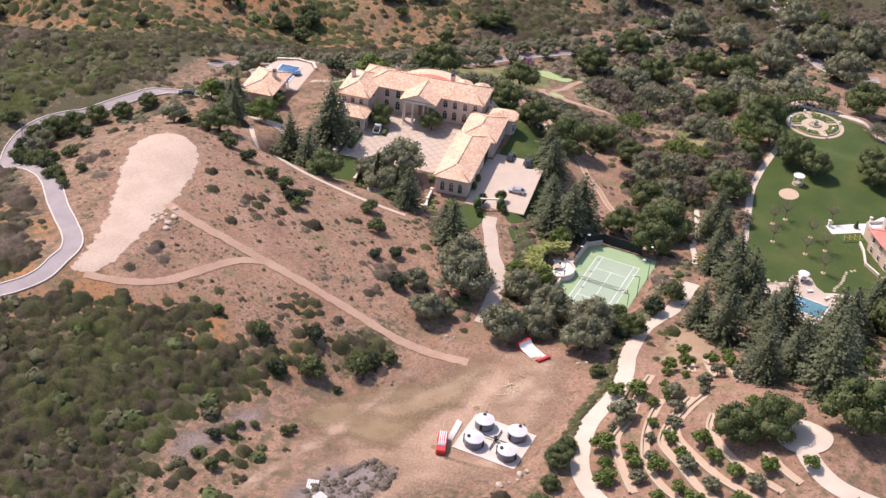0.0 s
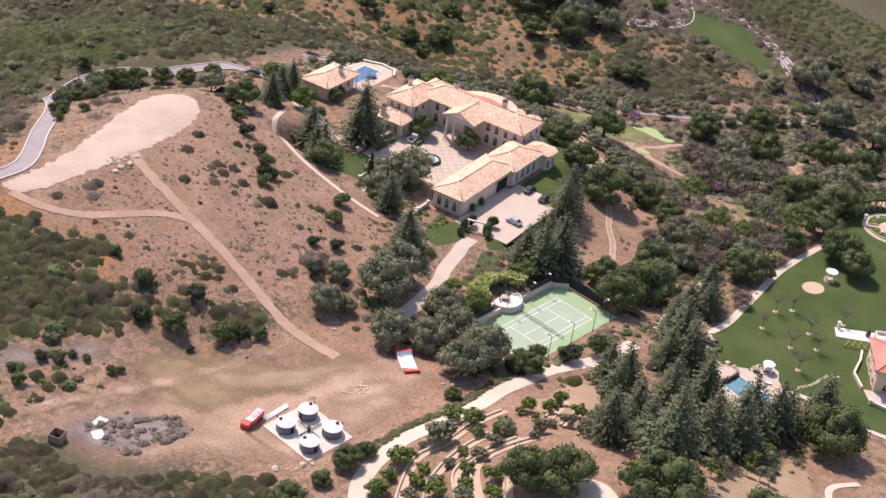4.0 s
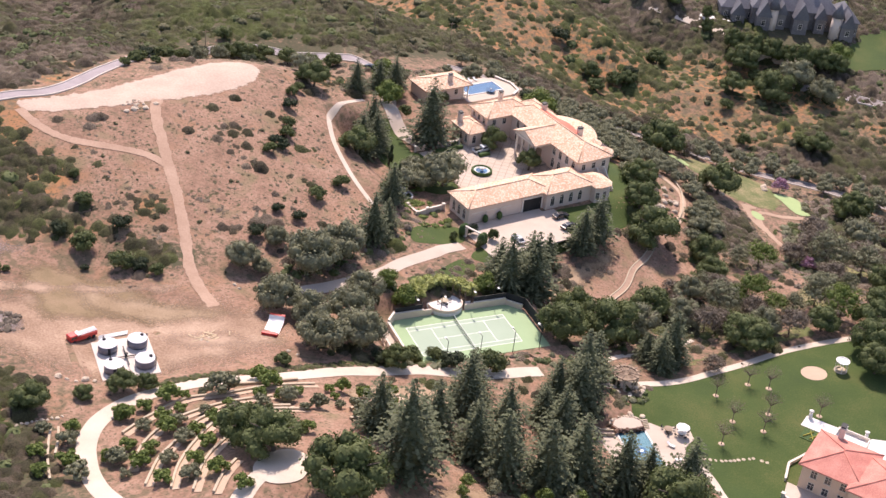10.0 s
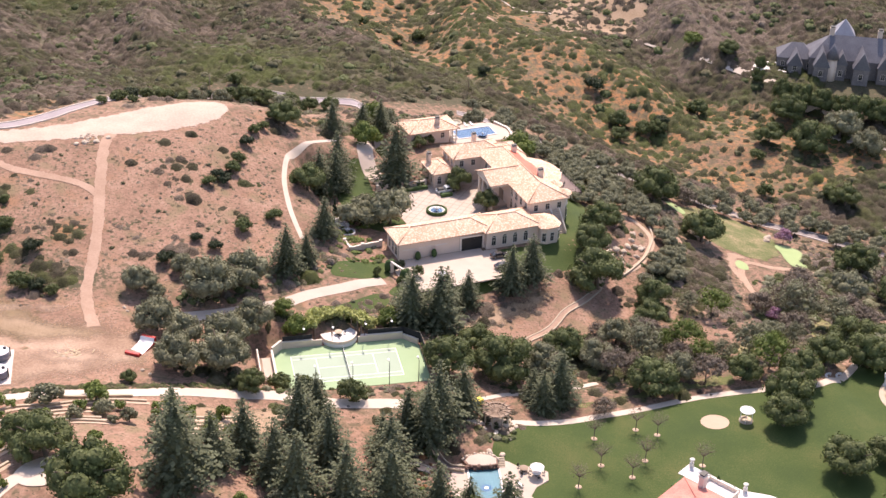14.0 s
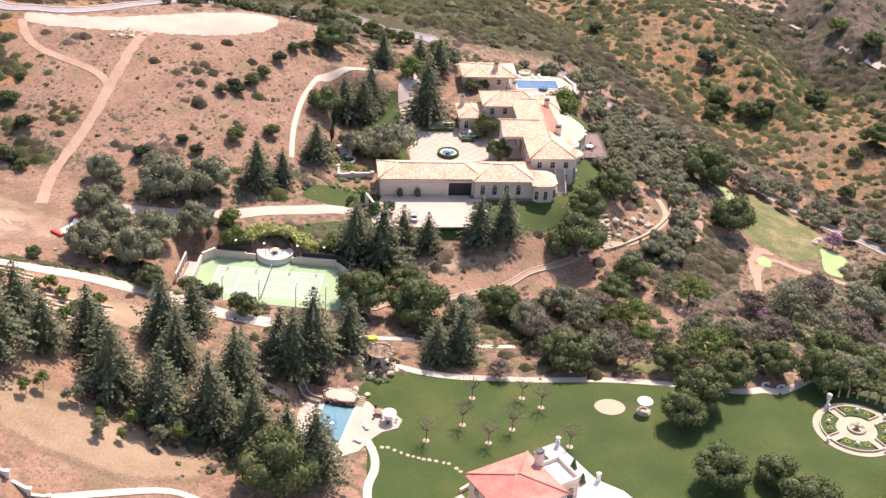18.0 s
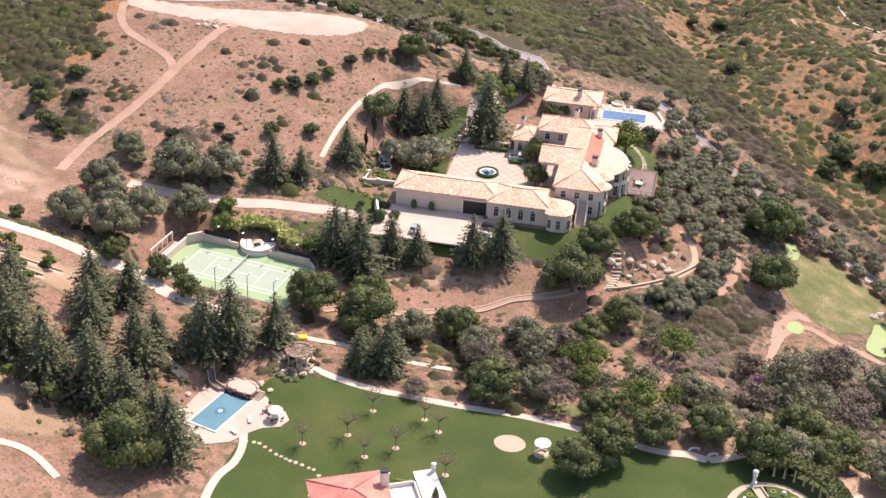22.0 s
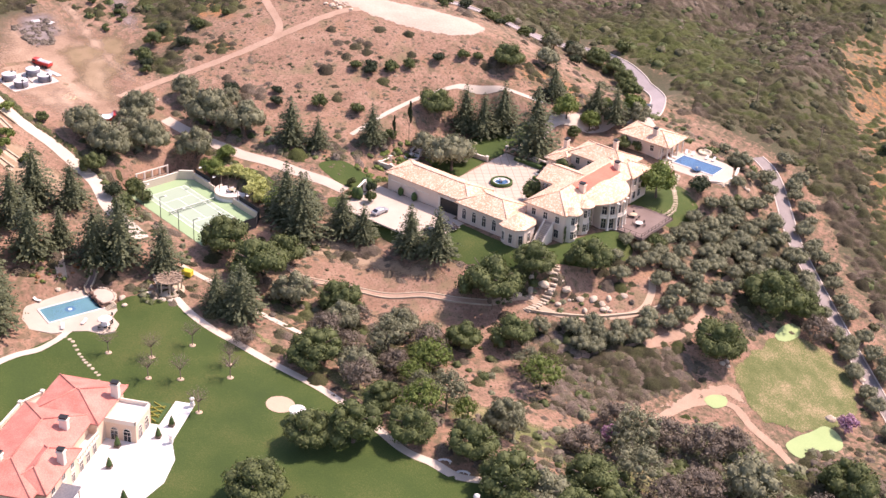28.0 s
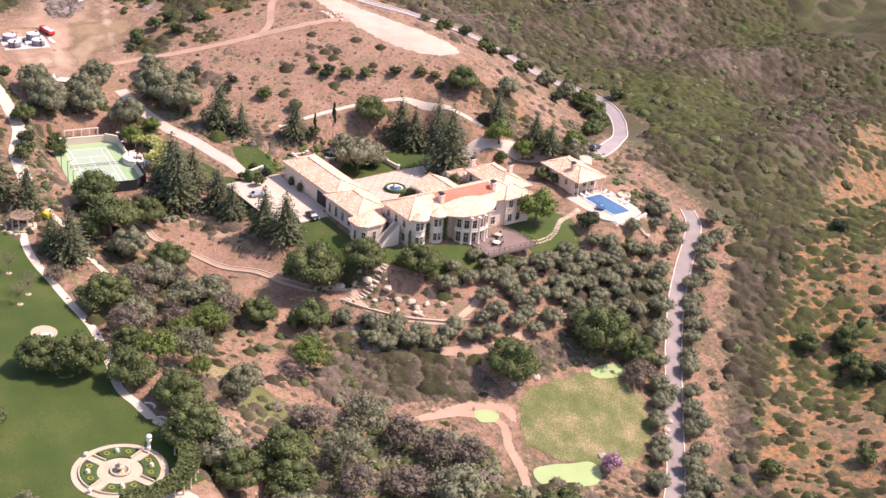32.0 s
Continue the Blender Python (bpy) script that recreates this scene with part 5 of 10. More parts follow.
CITRUS_C = [(-70.4, -54.9, 3.3, 2.2), (-68.1, -61.6, 3.0, 2.0), (-49.3, -37.1, 2.0, 1.3), (-41.4, -27.6, 2.1, 1.4), (-41.7, -31.3, 1.8, 1.2), (-42.3, -36.0, 2.0, 1.3), (-48.6, -29.2, 2.4, 1.6), (-51.8, -30.8, 2.7, 1.8), (-65.3, -23.8, 1.8, 1.2), (-68.8, -24.1, 2.0, 1.3), (-52.2, -47.3, 2.7, 1.8), (-84.4, -47.0, 2.0, 1.3)]
CITRUS = [(x, y, 1.12 * h, 1.28 * rad) for x, y, h, rad in CITRUS_A + CITRUS_B] + CITRUS_C
YOUNG_TREES = [(-28, -63.8, 4.6, 1.6), (-21.8, -60, 4.6, 1.6), (-4.2, -63.4, 5.5, 1.9), (-16.3, -68.5, 4.1, 1.4), (-30.1, -66.6, 4.1, 1.4), (-23.4, -64.7, 3.8, 1.3), (-12.4, -64.6, 5.2, 1.8), (-7.1, -65.5, 5.2, 1.8), (-17.2, -66, 3.8, 1.3), (-16.5, -70.5, 3.8, 1.3), (-12.7, -68.4, 3.5, 1.2), (-22.2, -63.2, 4.3, 1.5), (-12.2, -63.2, 3.8, 1.3), (0.3, -58.6, 4.1, 1.4)]
GREY_OAKS = [(-44, 27, 7.9, 4.4), (-28.5, 24.4, 12.6, 7), (-19.8, 28.8, 11.3, 6.3), (-40.7, 10.2, 9.9, 5.5), (-27.6, -5.8, 11, 6.1), (-26.3, 4.2, 10.1, 5.6), (-19.1, 13.4, 9.5, 5.3), (-33.9, 34.3, 5.8, 3.2), (-40.3, 24, 4.5, 2.5), (-37.2, -8.1, 10.1, 5.6), (-34.8, 4.1, 8.7, 4.8)]
NO_BRUSH = [(ROAD_RIDGE, 3.2), (ROAD_EAST, 3.4)]
rng = np.random.default_rng(7)


def quick_mesh(name, V, F, material):
    """A mesh from arrays of points and of four-cornered faces."""
    V, F = np.asarray(V, np.float32), np.asarray(F, np.int32)
    me = bpy.data.meshes.new(name)
    me.vertices.add(len(V))
    me.vertices.foreach_set("co", V.ravel())
    me.loops.add(F.size)
    me.loops.foreach_set("vertex_index", F.ravel())
    me.polygons.add(len(F))
    me.polygons.foreach_set("loop_start", np.arange(0, F.size, F.shape[1], dtype=np.int32))
    me.update(calc_edges=True)
    me.materials.append(material)
    return me


def unit(v):
    return v / np.maximum(np.linalg.norm(v, axis=-1, keepdims=True), 1e-9)


def sprays(P, N, size, r, wild=0.45):
    """Small bent leaf sprays at the points P, facing roughly along N."""
    n = len(P)
    N = unit(unit(N) + wild * r.normal(size=(n, 3)))
    a = unit(np.cross(N, r.normal(size=(n, 3))))
    b = np.cross(N, a)
    s = size * r.uniform(0.6, 1.4, (n, 1))
    w = s * r.uniform(0.5, 0.9, (n, 1))
    dip = N * s * r.uniform(-0.35, 0.35, (n, 1))
    V = np.stack([P - a * s, P - b * w + dip, P + a * s * r.uniform(0.7, 1.2, (n, 1)), P + b * w + dip], 1)
    return V.reshape(-1, 3), np.arange(4 * n).reshape(n, 4)


def lumpy(n, blobs, r):
    """Points and normals on the outside of a heap of rounded lumps."""
    C, R = np.array([b[:3] for b in blobs]), np.array([b[3:] for b in blobs])
    area = (R ** 2).mean(1)
    k = r.choice(len(blobs), n, p=area / area.sum())
    d = unit(r.normal(size=(n, 3)))
    P = C[k] + d * R[k] * r.uniform(0.78, 1.14, (n, 1))
    keep = np.ones(n, bool)
    for c, q in zip(C, R):
        keep &= (((P - c) / q) ** 2).sum(1) > 0.55
    return P[keep], d[keep]


def ball_core(c, q, r, n=7, m=4):
    V, F = [], []
    for j in range(m + 1):
        t = math.pi * j / m
        for i in range(n):
            p = 2 * math.pi * i / n
            k = r.uniform(0.85, 1.1)
            V.append((c[0] + q[0] * k * math.sin(t) * math.cos(p), c[1] + q[1] * k * math.sin(t) * math.sin(p), c[2] + q[2] * k * math.cos(t)))
    for j in range(m):
        for i in range(n):
            F.append((j * n + i, (j + 1) * n + i, (j + 1) * n + (i + 1) % n, j * n + (i + 1) % n))
    return np.array(V), np.array(F)


def gathered(pieces):
    V, F, k = [], [], 0
    for v, f in pieces:
        V.append(v)
        F.append(f + k)
        k += len(v)
    return np.concatenate(V), np.concatenate(F)


def round_crown(material, seed, lumps, radius, low, high, leaf, n, core=0.72, lump=0.30):
    """A crown of many sprays on a heap of lumps, uneven and with gaps."""
    r = np.random.default_rng(seed)
    blobs = []
    for i in range(lumps):
        a = 2 * math.pi * (i + r.uniform(-0.3, 0.3)) / lumps * 1.62
        d = radius * math.sqrt((i + 0.5) / lumps) * (0.98 - lump)
        q = radius * r.uniform(lump, lump + 0.16)
        z = low + q * 0.75 + (high - low - q * 1.5) * (1 - (d / radius) ** 2) * r.uniform(0.55, 1.0)
        blobs.append((d * math.cos(a), d * math.sin(a), z, q, q, q * r.uniform(0.75, 0.95)))
    P, N = lumpy(n, blobs, r)
    pieces = [sprays(P, N, leaf, r)]
    for b in blobs:
        pieces.append(ball_core(b[:3], [core * v for v in b[3:]], r))
    V, F = gathered(pieces)
    return quick_mesh("crown", V, F, material)


def trunk_mesh(height, r0, seed, limbs=4, lean=0.08, spread=0.5):
    r = random.Random(seed)
    bm = bmesh.new()

    def limb(a, b, ra, rb, k=6):
        a, b = Vector(a), Vector(b)
        q = (b - a).to_track_quat("Z", "Y").to_matrix()
        lo = [bm.verts.new(a + q @ Vector((ra * math.cos(2 * math.pi * i / k), ra * math.sin(2 * math.pi * i / k), 0))) for i in range(k)]
        hi = [bm.verts.new(b + q @ Vector((rb * math.cos(2 * math.pi * i / k), rb * math.sin(2 * math.pi * i / k), 0))) for i in range(k)]
        for i in range(k):
            bm.faces.new((lo[i], lo[(i + 1) % k], hi[(i + 1) % k], hi[i])).smooth = True
        bm.faces.new(hi)

    fork = Vector((r.uniform(-1, 1) * lean * height, r.uniform(-1, 1) * lean * height, height * 0.45))
    limb((0, 0, -0.8), fork, r0 * 1.25, r0 * 0.8, 8)
    for i in range(limbs):
        a = 2 * math.pi * i / limbs + r.uniform(-0.4, 0.4)
        tip = fork + Vector((math.cos(a) * spread * height, math.sin(a) * spread * height, height * r.uniform(0.25, 0.5)))
        mid = fork.lerp(tip, 0.5) + Vector((0, 0, height * 0.06))
        limb(fork, mid, r0 * 0.6, r0 * 0.4)
        limb(mid, tip, r0 * 0.4, r0 * 0.15)
    me = bpy.data.meshes.new("trunk")
    bm.to_mesh(me)
    bm.free()
    me.materials.append(BARK)
    return me


def cedar_crown(seed, height, radius):
    """Tiers of drooping boughs on a leaning leader, with an open, pointed outline."""
    r = np.random.default_rng(seed)
    P, N, S = [], [], []
    levels = 36
    for j in range(levels):
        t = j / (levels - 1)
        z = height * (0.06 + 0.92 * t)
        reach = radius * (1 - t) ** 0.66 * (0.55 + 0.45 * min(1, (t + 0.06) / 0.16)) * r.uniform(0.66, 1.16) + 0.2
        k = max(4, int(14 * (1 - t) + 5))
        turn = r.uniform(0, 6.3)
        for i in range(k):
            a = turn + 2 * math.pi * i / k + r.uniform(-0.25, 0.25)
            out = reach * r.uniform(0.7, 1.15)
            m = max(2, int(out / 0.42))
            for q in range(m):
                d = out * (q + 0.7) / m
                drop = -0.22 * d * d / max(out, 0.3) + r.uniform(-0.12, 0.12)
                P.append((d * math.cos(a), d * math.sin(a), z + 0.10 * d + drop))
                N.append((0.35 * math.cos(a), 0.35 * math.sin(a), 1.0))
                S.append(0.34 * (1 - 0.35 * t))
    P, N, S = np.array(P), np.array(N), np.array(S)[:, None]
    v, f = sprays(P, N, S, r, 0.42)
    core = ball_core((0, 0, height * 0.42), (radius * 0.42, radius * 0.42, height * 0.42), r, 8, 6)
    c = core[0]
    c[:, :2] *= (1.15 - c[:, 2:] / height).clip(0.05, 1.2)
    V, F = gathered([(v, f), (c, core[1])])
    return quick_mesh("crown", V, F, CEDAR_LEAF)


def tree_kind(name, crowns, trunks, label, category, base_h, base_r):
    """The first trees of a kind, one for each crown, to be copied."""
    made = []
    for c, t in zip(crowns, trunks):
        ob = thing(name, Matrix.Identity(4), label, category)
        k = new("crown", c)
        k.parent = ob
        if t:
            k = new("trunk", t)
            k.parent = ob
        made.append(ob)
    return made, base_h, base_r


STANDING = set()


def plant(kind, places, group="", sink=0.15, label=""):
    made, base_h, base_r = kind
    r = random.Random(len(places))
    spare = inside(CLEARING, np.array([p[0] for p in places]), np.array([p[1] for p in places]))
    places = [p for p, cut in zip(places, spare) if not cut]
    for i, (x, y, h, rad) in enumerate(places):
        src = made[i % len(made)]
        m = pose(x, y, at(x, y) - sink, 0, 0, r.uniform(0, 360))
        if src.name in STANDING:
            ob = copy_thing(src, m)
        else:
            ob = src
            STANDING.add(src.name)
            ob.matrix_world = m
        ob.scale = (rad / base_r, rad / base_r, h / base_h)
        if group:
            ob["group"] = group
        if label:
            ob["label"] = label



OAK = tree_kind("oak_tree", [round_crown(OAK_LEAF, 11 + s, 32, 5.6, 0.2, 8.8, 0.23, 4000, 0.82, 0.2) for s in range(3)], [trunk_mesh(7.5, 0.36, s, 5) for s in range(3)], "dense dark green live oak with a broad uneven crown", "tree", 9.9, 5.6)
OLIVE = tree_kind("olive_tree", [round_crown(OLIVE_LEAF, 31 + s, 14, 2.9, 0.4, 4.5, 0.18, 1150, 0.76) for s in range(3)], [trunk_mesh(3.6, 0.16, 20 + s, 4) for s in range(3)], "grey-green olive tree with a loose rounded crown", "tree", 4.9, 2.9)
LIGHT = tree_kind("pepper_tree", [round_crown(leaf, 51 + s, 18, 5.0, 1.6, 9.2, 0.2, 2600, 0.45, 0.24) for s, leaf in enumerate((OLIVE_LEAF, GREY_LEAF, BRIGHT_LEAF))], [trunk_mesh(8, 0.2, 40 + s, 6) for s in range(3)], "thin light tree with sparse spring foliage", "tree", 9.8, 5.0)
BRIGHT = tree_kind("garden_tree", [round_crown(BRIGHT_LEAF, 61 + s, 14, 3.6, 0.5, 6.2, 0.22, 2000) for s in range(2)], [trunk_mesh(5, 0.18, 60 + s) for s in range(2)], "bright green leafy garden tree", "tree", 6.6, 3.6)
GREY = tree_kind("grey_shrub", [round_crown(GREY_LEAF, 71 + s, 18, 4.5, 0.2, 7.2, 0.2, 2600, 0.5, 0.24) for s in range(2)], [trunk_mesh(6, 0.14, 70 + s, 7, 0.1, 0.6) for s in range(2)], "tall grey twiggy brush, mostly leafless", "shrub", 7.6, 4.5)
PINK = tree_kind("redbud_tree", [round_crown(PINK_LEAF, 81, 9, 2.6, 0.6, 4.8, 0.25, 800, 0.4)], [trunk_mesh(4, 0.12, 80, 5)], "small tree in full pink blossom", "tree", 5.0, 2.6)
BUSH = tree_kind("shrub", [round_crown(leaf, 91 + s, 9, 2.3, 0.0, 3.2, 0.19, 1000) for s, leaf in enumerate((OAK_LEAF, CYPRESS_LEAF, OAK_LEAF))], [trunk_mesh(2, 0.08, 90 + s) for s in range(3)], "rounded dark green shrub on bare soil", "shrub", 3.4, 2.3)
FRUIT = tree_kind("citrus_tree", [round_crown(leaf, 101 + s, 6, 1.6, 0.3, 2.5, 0.2, 480) for s, leaf in enumerate((BRIGHT_LEAF, OLIVE_LEAF, BRIGHT_LEAF))], [trunk_mesh(1.8, 0.07, 100 + s) for s in range(3)], "small round fruit tree on an orchard terrace", "tree", 2.7, 1.6)
CEDAR = tree_kind("cedar_tree", [cedar_crown(111 + s, 15, 4.6) for s in range(3)], [trunk_mesh(15, 0.3, 110 + s, 1, 0.01, 0.01) for s in range(3)], "tall grey-green cedar with drooping tiers of boughs", "tree", 15.2, 4.6)
SPIRE = tree_kind("cypress_tree", [round_crown(CYPRESS_LEAF, 121, 5, 0.8, 0.2, 3.0, 0.16, 500)], [trunk_mesh(2.5, 0.08, 120)], "slim dark column of an Italian cypress", "tree", 3.1, 0.8)

YOUNG = tree_kind("young_tree", [round_crown(leaf, 131 + s, 8, 1.5, 1.2, 5.0, 0.17, 700, 0.5) for s, leaf in enumerate((BRIGHT_LEAF, OLIVE_LEAF))], [trunk_mesh(4.2, 0.07, 130 + s, 4, 0.03, 0.2) for s in range(2)], "slender young tree with a light green crown", "tree", 5.2, 1.5)

GREY_OAK = tree_kind("oak_tree", [round_crown(OLIVE_LEAF, 141 + s, 28, 5.0, 0.3, 7.2, 0.22, 3300, 0.8, 0.2) for s in range(2)], [trunk_mesh(6, 0.3, 140 + s, 5) for s in range(2)], "broad grey-green tree with a dense low crown", "tree", 7.8, 5.0)
plant(GREY_OAK, GREY_OAKS, "grey trees by the court")
plant(OAK, [p for p in OAKS if p[0] < 186], "oaks of the estate")
plant(GREY_OAK, [p for p in OAKS if p[0] >= 186], "trees of the lower valley", 0.2, "broad grey-green tree in the lower valley")
plant(OLIVE, OLIVES, "olive trees")
plant(LIGHT, LIGHT_TREES, "light ravine trees")
plant(BRIGHT, BRIGHT_TREES)
LIME = tree_kind("lime_shrub", [round_crown(LIME_LEAF, 151 + s, 10, 2.4, 0.1, 3.4, 0.17, 1500) for s in range(2)], [trunk_mesh(2.4, 0.1, 150 + s) for s in range(2)], "pale yellow-green flowering shrub round the court lounge", "shrub", 3.6, 2.4)
plant(LIME, LIME_SHRUBS, "flowering shrubs by the court")
plant(YOUNG, YOUNG_TREES, "young trees")
plant(GREY, GREY_BRUSH)
plant(PINK, PINK_TREES)
plant(BUSH, ROUND_BUSHES, "shrubs on the hills")
plant(FRUIT, CITRUS, "orchard trees")
plant(CEDAR, CEDARS, "cedars")
plant(SPIRE, CYPRESSES)

# ---- low brush over the hills ----
CLEAR = [  # left free of brush: outlines of the kept grounds
    [(-120, 27), (-99, 28), (-82, 27), (-68, 21), (-50, 18), (-38, 14), (-36, -8), (-42, -14), (-59, -17), (-88, -15), (-100, -4), (-118, 6)],
    [(-18, 101), (-14.5, 109), (-17, 117), (-26, 120), (-48, 109), (-74, 96), (-88, 91), (-80, 84), (-53, 86.5), (-28, 94.5)],
    [(24, -36), (38, -25), (70, -20), (104, -16), (120, -6), (134, -12), (135, -35), (121, -58), (100, -90), (78, -102), (45, -98), (28, -66)],
    [(-20, -10.5), (20, -10.5), (22, 14), (-20, 14)], [(8, 36), (50, 33), (72, 50), (72, 128), (40, 135), (16, 112), (8, 70)],
    [(115, 58), (137, 57), (146, 70), (134, 94), (116, 92), (110, 84)], [(10, -36), (36, -26), (34, -70), (8, -60)],
    [(-95, -22), (-35, -20), (-28, -50), (-60, -70), (-95, -60)],
]


def home_plan(*boxes):
    return [[tuple((HOME @ Vector((u, v, 0)))[:2]) for u, v in ((a, b), (c, b), (c, d), (a, d))] for a, b, c, d in boxes]


BUILT = [[(2, 37), (10, 36.5), (16, 38), (17, 44), (12, 46), (4, 43)], [(15, 30), (24, 27), (40, 31), (46, 34), (44, 37), (30, 33.5), (19, 34)], [(19, 61.5), (25.2, 64), (21.6, 85), (14, 86), (11, 78), (13, 68)], [(48, 33), (56, 37), (66, 42), (74, 52), (79, 66), (77, 75), (70, 74), (66, 56), (58, 49), (44, 46)], [(62, 89), (74, 92), (76, 100), (70, 108), (60, 108), (56, 98)], [(114, 68), (112, 79), (112, 91), (117, 97), (126, 97), (134.5, 91.5), (140, 83), (139, 73), (134.5, 64), (128, 61)], [(134, -4), (142, 8), (150, 18), (161, 28), (174, 25), (178, 10), (172, -8), (160, -28), (146, -42), (139, -34), (141, -18), (137, -8)]] + home_plan((-3, -16.5, 24, 1), (-2, -1, 42, 11), (8.5, 8.5, 40, 40.5), (23.5, 5.5, 57, 48), (50, 20, 64, 38), (27.5, 64.5, 63, 79)) + [
    [(-17.5, -10.5), (18.5, -10.5), (18.5, 9.8), (-16.5, 9.8)], [(12, -50), (16, -54), (24, -56.5), (29, -53), (35.5, -44), (34, -39), (28, -36), (23.5, -33), (18, -33.5), (13, -42)],
    [(-81.5, -10), (-70, -10), (-70, 3), (-81.5, 3)], [(-145, 103), (-118, 103), (-118, 130), (-145, 130)], [(200, 164), (228, 164), (228, 190), (200, 190)], [(219, 152), (213, 144), (252, 136), (262, 127), (274, 132), (272, 158), (238, 166)], [(237, 121), (221, 112), (228, 73), (249, 102)]]
TRACKS = [[(-49, 91), (-51.6, 78), (-52.8, 53.5), (-55.3, 30.5), (-54, 12)], [(-83.5, 88), (-80, 80.7), (-65.3, 70.8), (-52.8, 63)], [(14.5, 36), (4.5, 31.8), (-11, 23.4), (-37.5, 16)], [(13, 107), (3, 100), (-5, 80), (-3.5, 52)], [(24, -4), (45, 13), (70, 35), (84, 46), (92.8, 59.5), (86, 71)], [(112, 30), (117.5, 53), (142, 55)], [(9.6, -19.6), (-19.6, -15.9), (-44.5, -19.6), (-65, -19), (-83, -25), (-89.5, -39), (-72, -92)]]
way = [(np.array(curve_points(l, False, 1.5)), w) for l, w in NO_BRUSH + [(l, 1.9) for l in TRACKS]]


def free(x, y, margin=0.0):
    ok = np.ones(len(x), bool)
    for poly in CLEAR:
        ok &= ~inside(poly, x, y)
    for pts, w in way:
        near = (abs(x - pts[:, 0].mean()) < np.ptp(pts[:, 0]) / 2 + 8) & (abs(y - pts[:, 1].mean()) < np.ptp(pts[:, 1]) / 2 + 8) & ok
        i = np.where(near)[0]
        if len(i):
            d = np.sqrt(((np.c_[x[i], y[i]][:, None] - pts[None]) ** 2).sum(-1)).min(1)
            ok[i] &= d > w + margin
    return ok


def scattered(x0, x1, y0, y1, n, chance):
    x, y = rng.uniform(x0, x1, n), rng.uniform(y0, y1, n)
    keep = rng.uniform(size=n) < chance(x, y)
    x, y = x[keep], y[keep]
    ok = free(x, y, 0.5)
    return x[ok], y[ok]


def brush(name, x, y, size, flat, material, label, leaves=22, leaf=0.3, rough=False):
    """One heap of many low bushes."""
    ok = np.ones(len(x), bool)
    for some in BUILT:
        ok &= ~inside(some, x, y)
    x, y, size = x[ok], y[ok], np.asarray(size)[ok]
    V, F, k = [], [], 0
    z = land(x, y)
    dist = np.hypot(x - 40, y - 70)
    f_ = np.clip((dist - 260) / 500, 0, 1)
    z = z + f_ * 45 * np.array([noise.fractal((a * 0.004, b * 0.004, 2), 1.0, 2.0, 4) if q > 0 else 0 for a, b, q in zip(x, y, f_)])
    forms = []
    for s in range(8):
        r = np.random.default_rng(200 + s)
        P = unit(r.normal(size=(leaves, 3)))
        P[:, 2] = abs(P[:, 2])
        P *= np.array([1, 1, flat]) * r.uniform(0.82, 1.12, (leaves, 1))
        a = sprays(P, P + np.array([0, 0, 0.9]), leaf, r, 0.45)
        V_, F_ = [], []
        n, m = (7, 2) if rough else (8, 3)
        for j in range(m + 1):
            t = 1.75 * j / m
            for i in range(n):
                p, k_ = 2 * math.pi * (i + 0.5 * j) / n, r.uniform(0.74, 1.12)
                V_.append((k_ * math.sin(t) * math.cos(p), k_ * math.sin(t) * math.sin(p), flat * k_ * math.cos(t)))
        for j in range(m):
            for i in range(n):
                F_.append((j * n + i, (j + 1) * n + i, (j + 1) * n + (i + 1) % n, j * n + (i + 1) % n))
        forms.append(gathered([a, (np.array(V_), np.array(F_))]))
    for i in range(len(x)):
        v, f = forms[i % 8]
        c, s = math.cos(i * 2.4), math.sin(i * 2.4)
        g = size[i]
        w = np.empty_like(v)
        w[:, 0], w[:, 1], w[:, 2] = (v[:, 0] * c - v[:, 1] * s) * g + x[i], (v[:, 0] * s + v[:, 1] * c) * g + y[i], v[:, 2] * g + z[i] - 0.05
        V.append(w)
        F.append(f + k)
        k += len(v)
    me = quick_mesh(name, np.concatenate(V), np.concatenate(F), material)
    return tagged(new(name, me), label, "brush", kind="stuff")


def thick(x, y):
    return np.clip(field_of(THICKETS, x, y) * 1.5 - 0.35, 0, 1)


def patchy(x, y, s=0.05):
    return np.array([noise.noise((a * s, b * s, 5)) for a, b in zip(x, y)]) * 0.5 + 0.5


def wild(x, y):
    """How thick the chaparral stands outside the kept grounds."""
    o = np.maximum(field_of(ORANGE, x, y), open_slope(x, y))
    return np.clip(beyond(x, y) / 4, 0, 1) * (1 - 0.72 * o) * (0.8 + 0.2 * np.clip(2.6 * patchy(x, y, 0.035) - 0.8, 0, 1))


def mixed(x, y, lo, hi, flat, leaves, leaf, what):
    """Brush of three colours in one stretch."""
    k = 0.55 * rng.uniform(size=len(x)) + 0.9 * patchy(x, y, 0.025) - 0.22
    size = lo + (hi - lo) * rng.uniform(size=len(x)) ** 1.8
    for sel, material, tone in ((k < 0.5, SCRUB_LEAF, "olive-green"), ((k >= 0.5) & (k < 0.88), OAK_LEAF, "dark green"), (k >= 0.88, GREY_LEAF, "grey-brown")):
        brush("brush", x[sel], y[sel], size[sel], flat, material, tone + " " + what, leaves, leaf, leaves < 12)


def chance_of(i, j, salt):
    v = np.sin(i * 127.1 + j * 311.7 + salt * 74.7) * 43758.5453
    return v - np.floor(v)


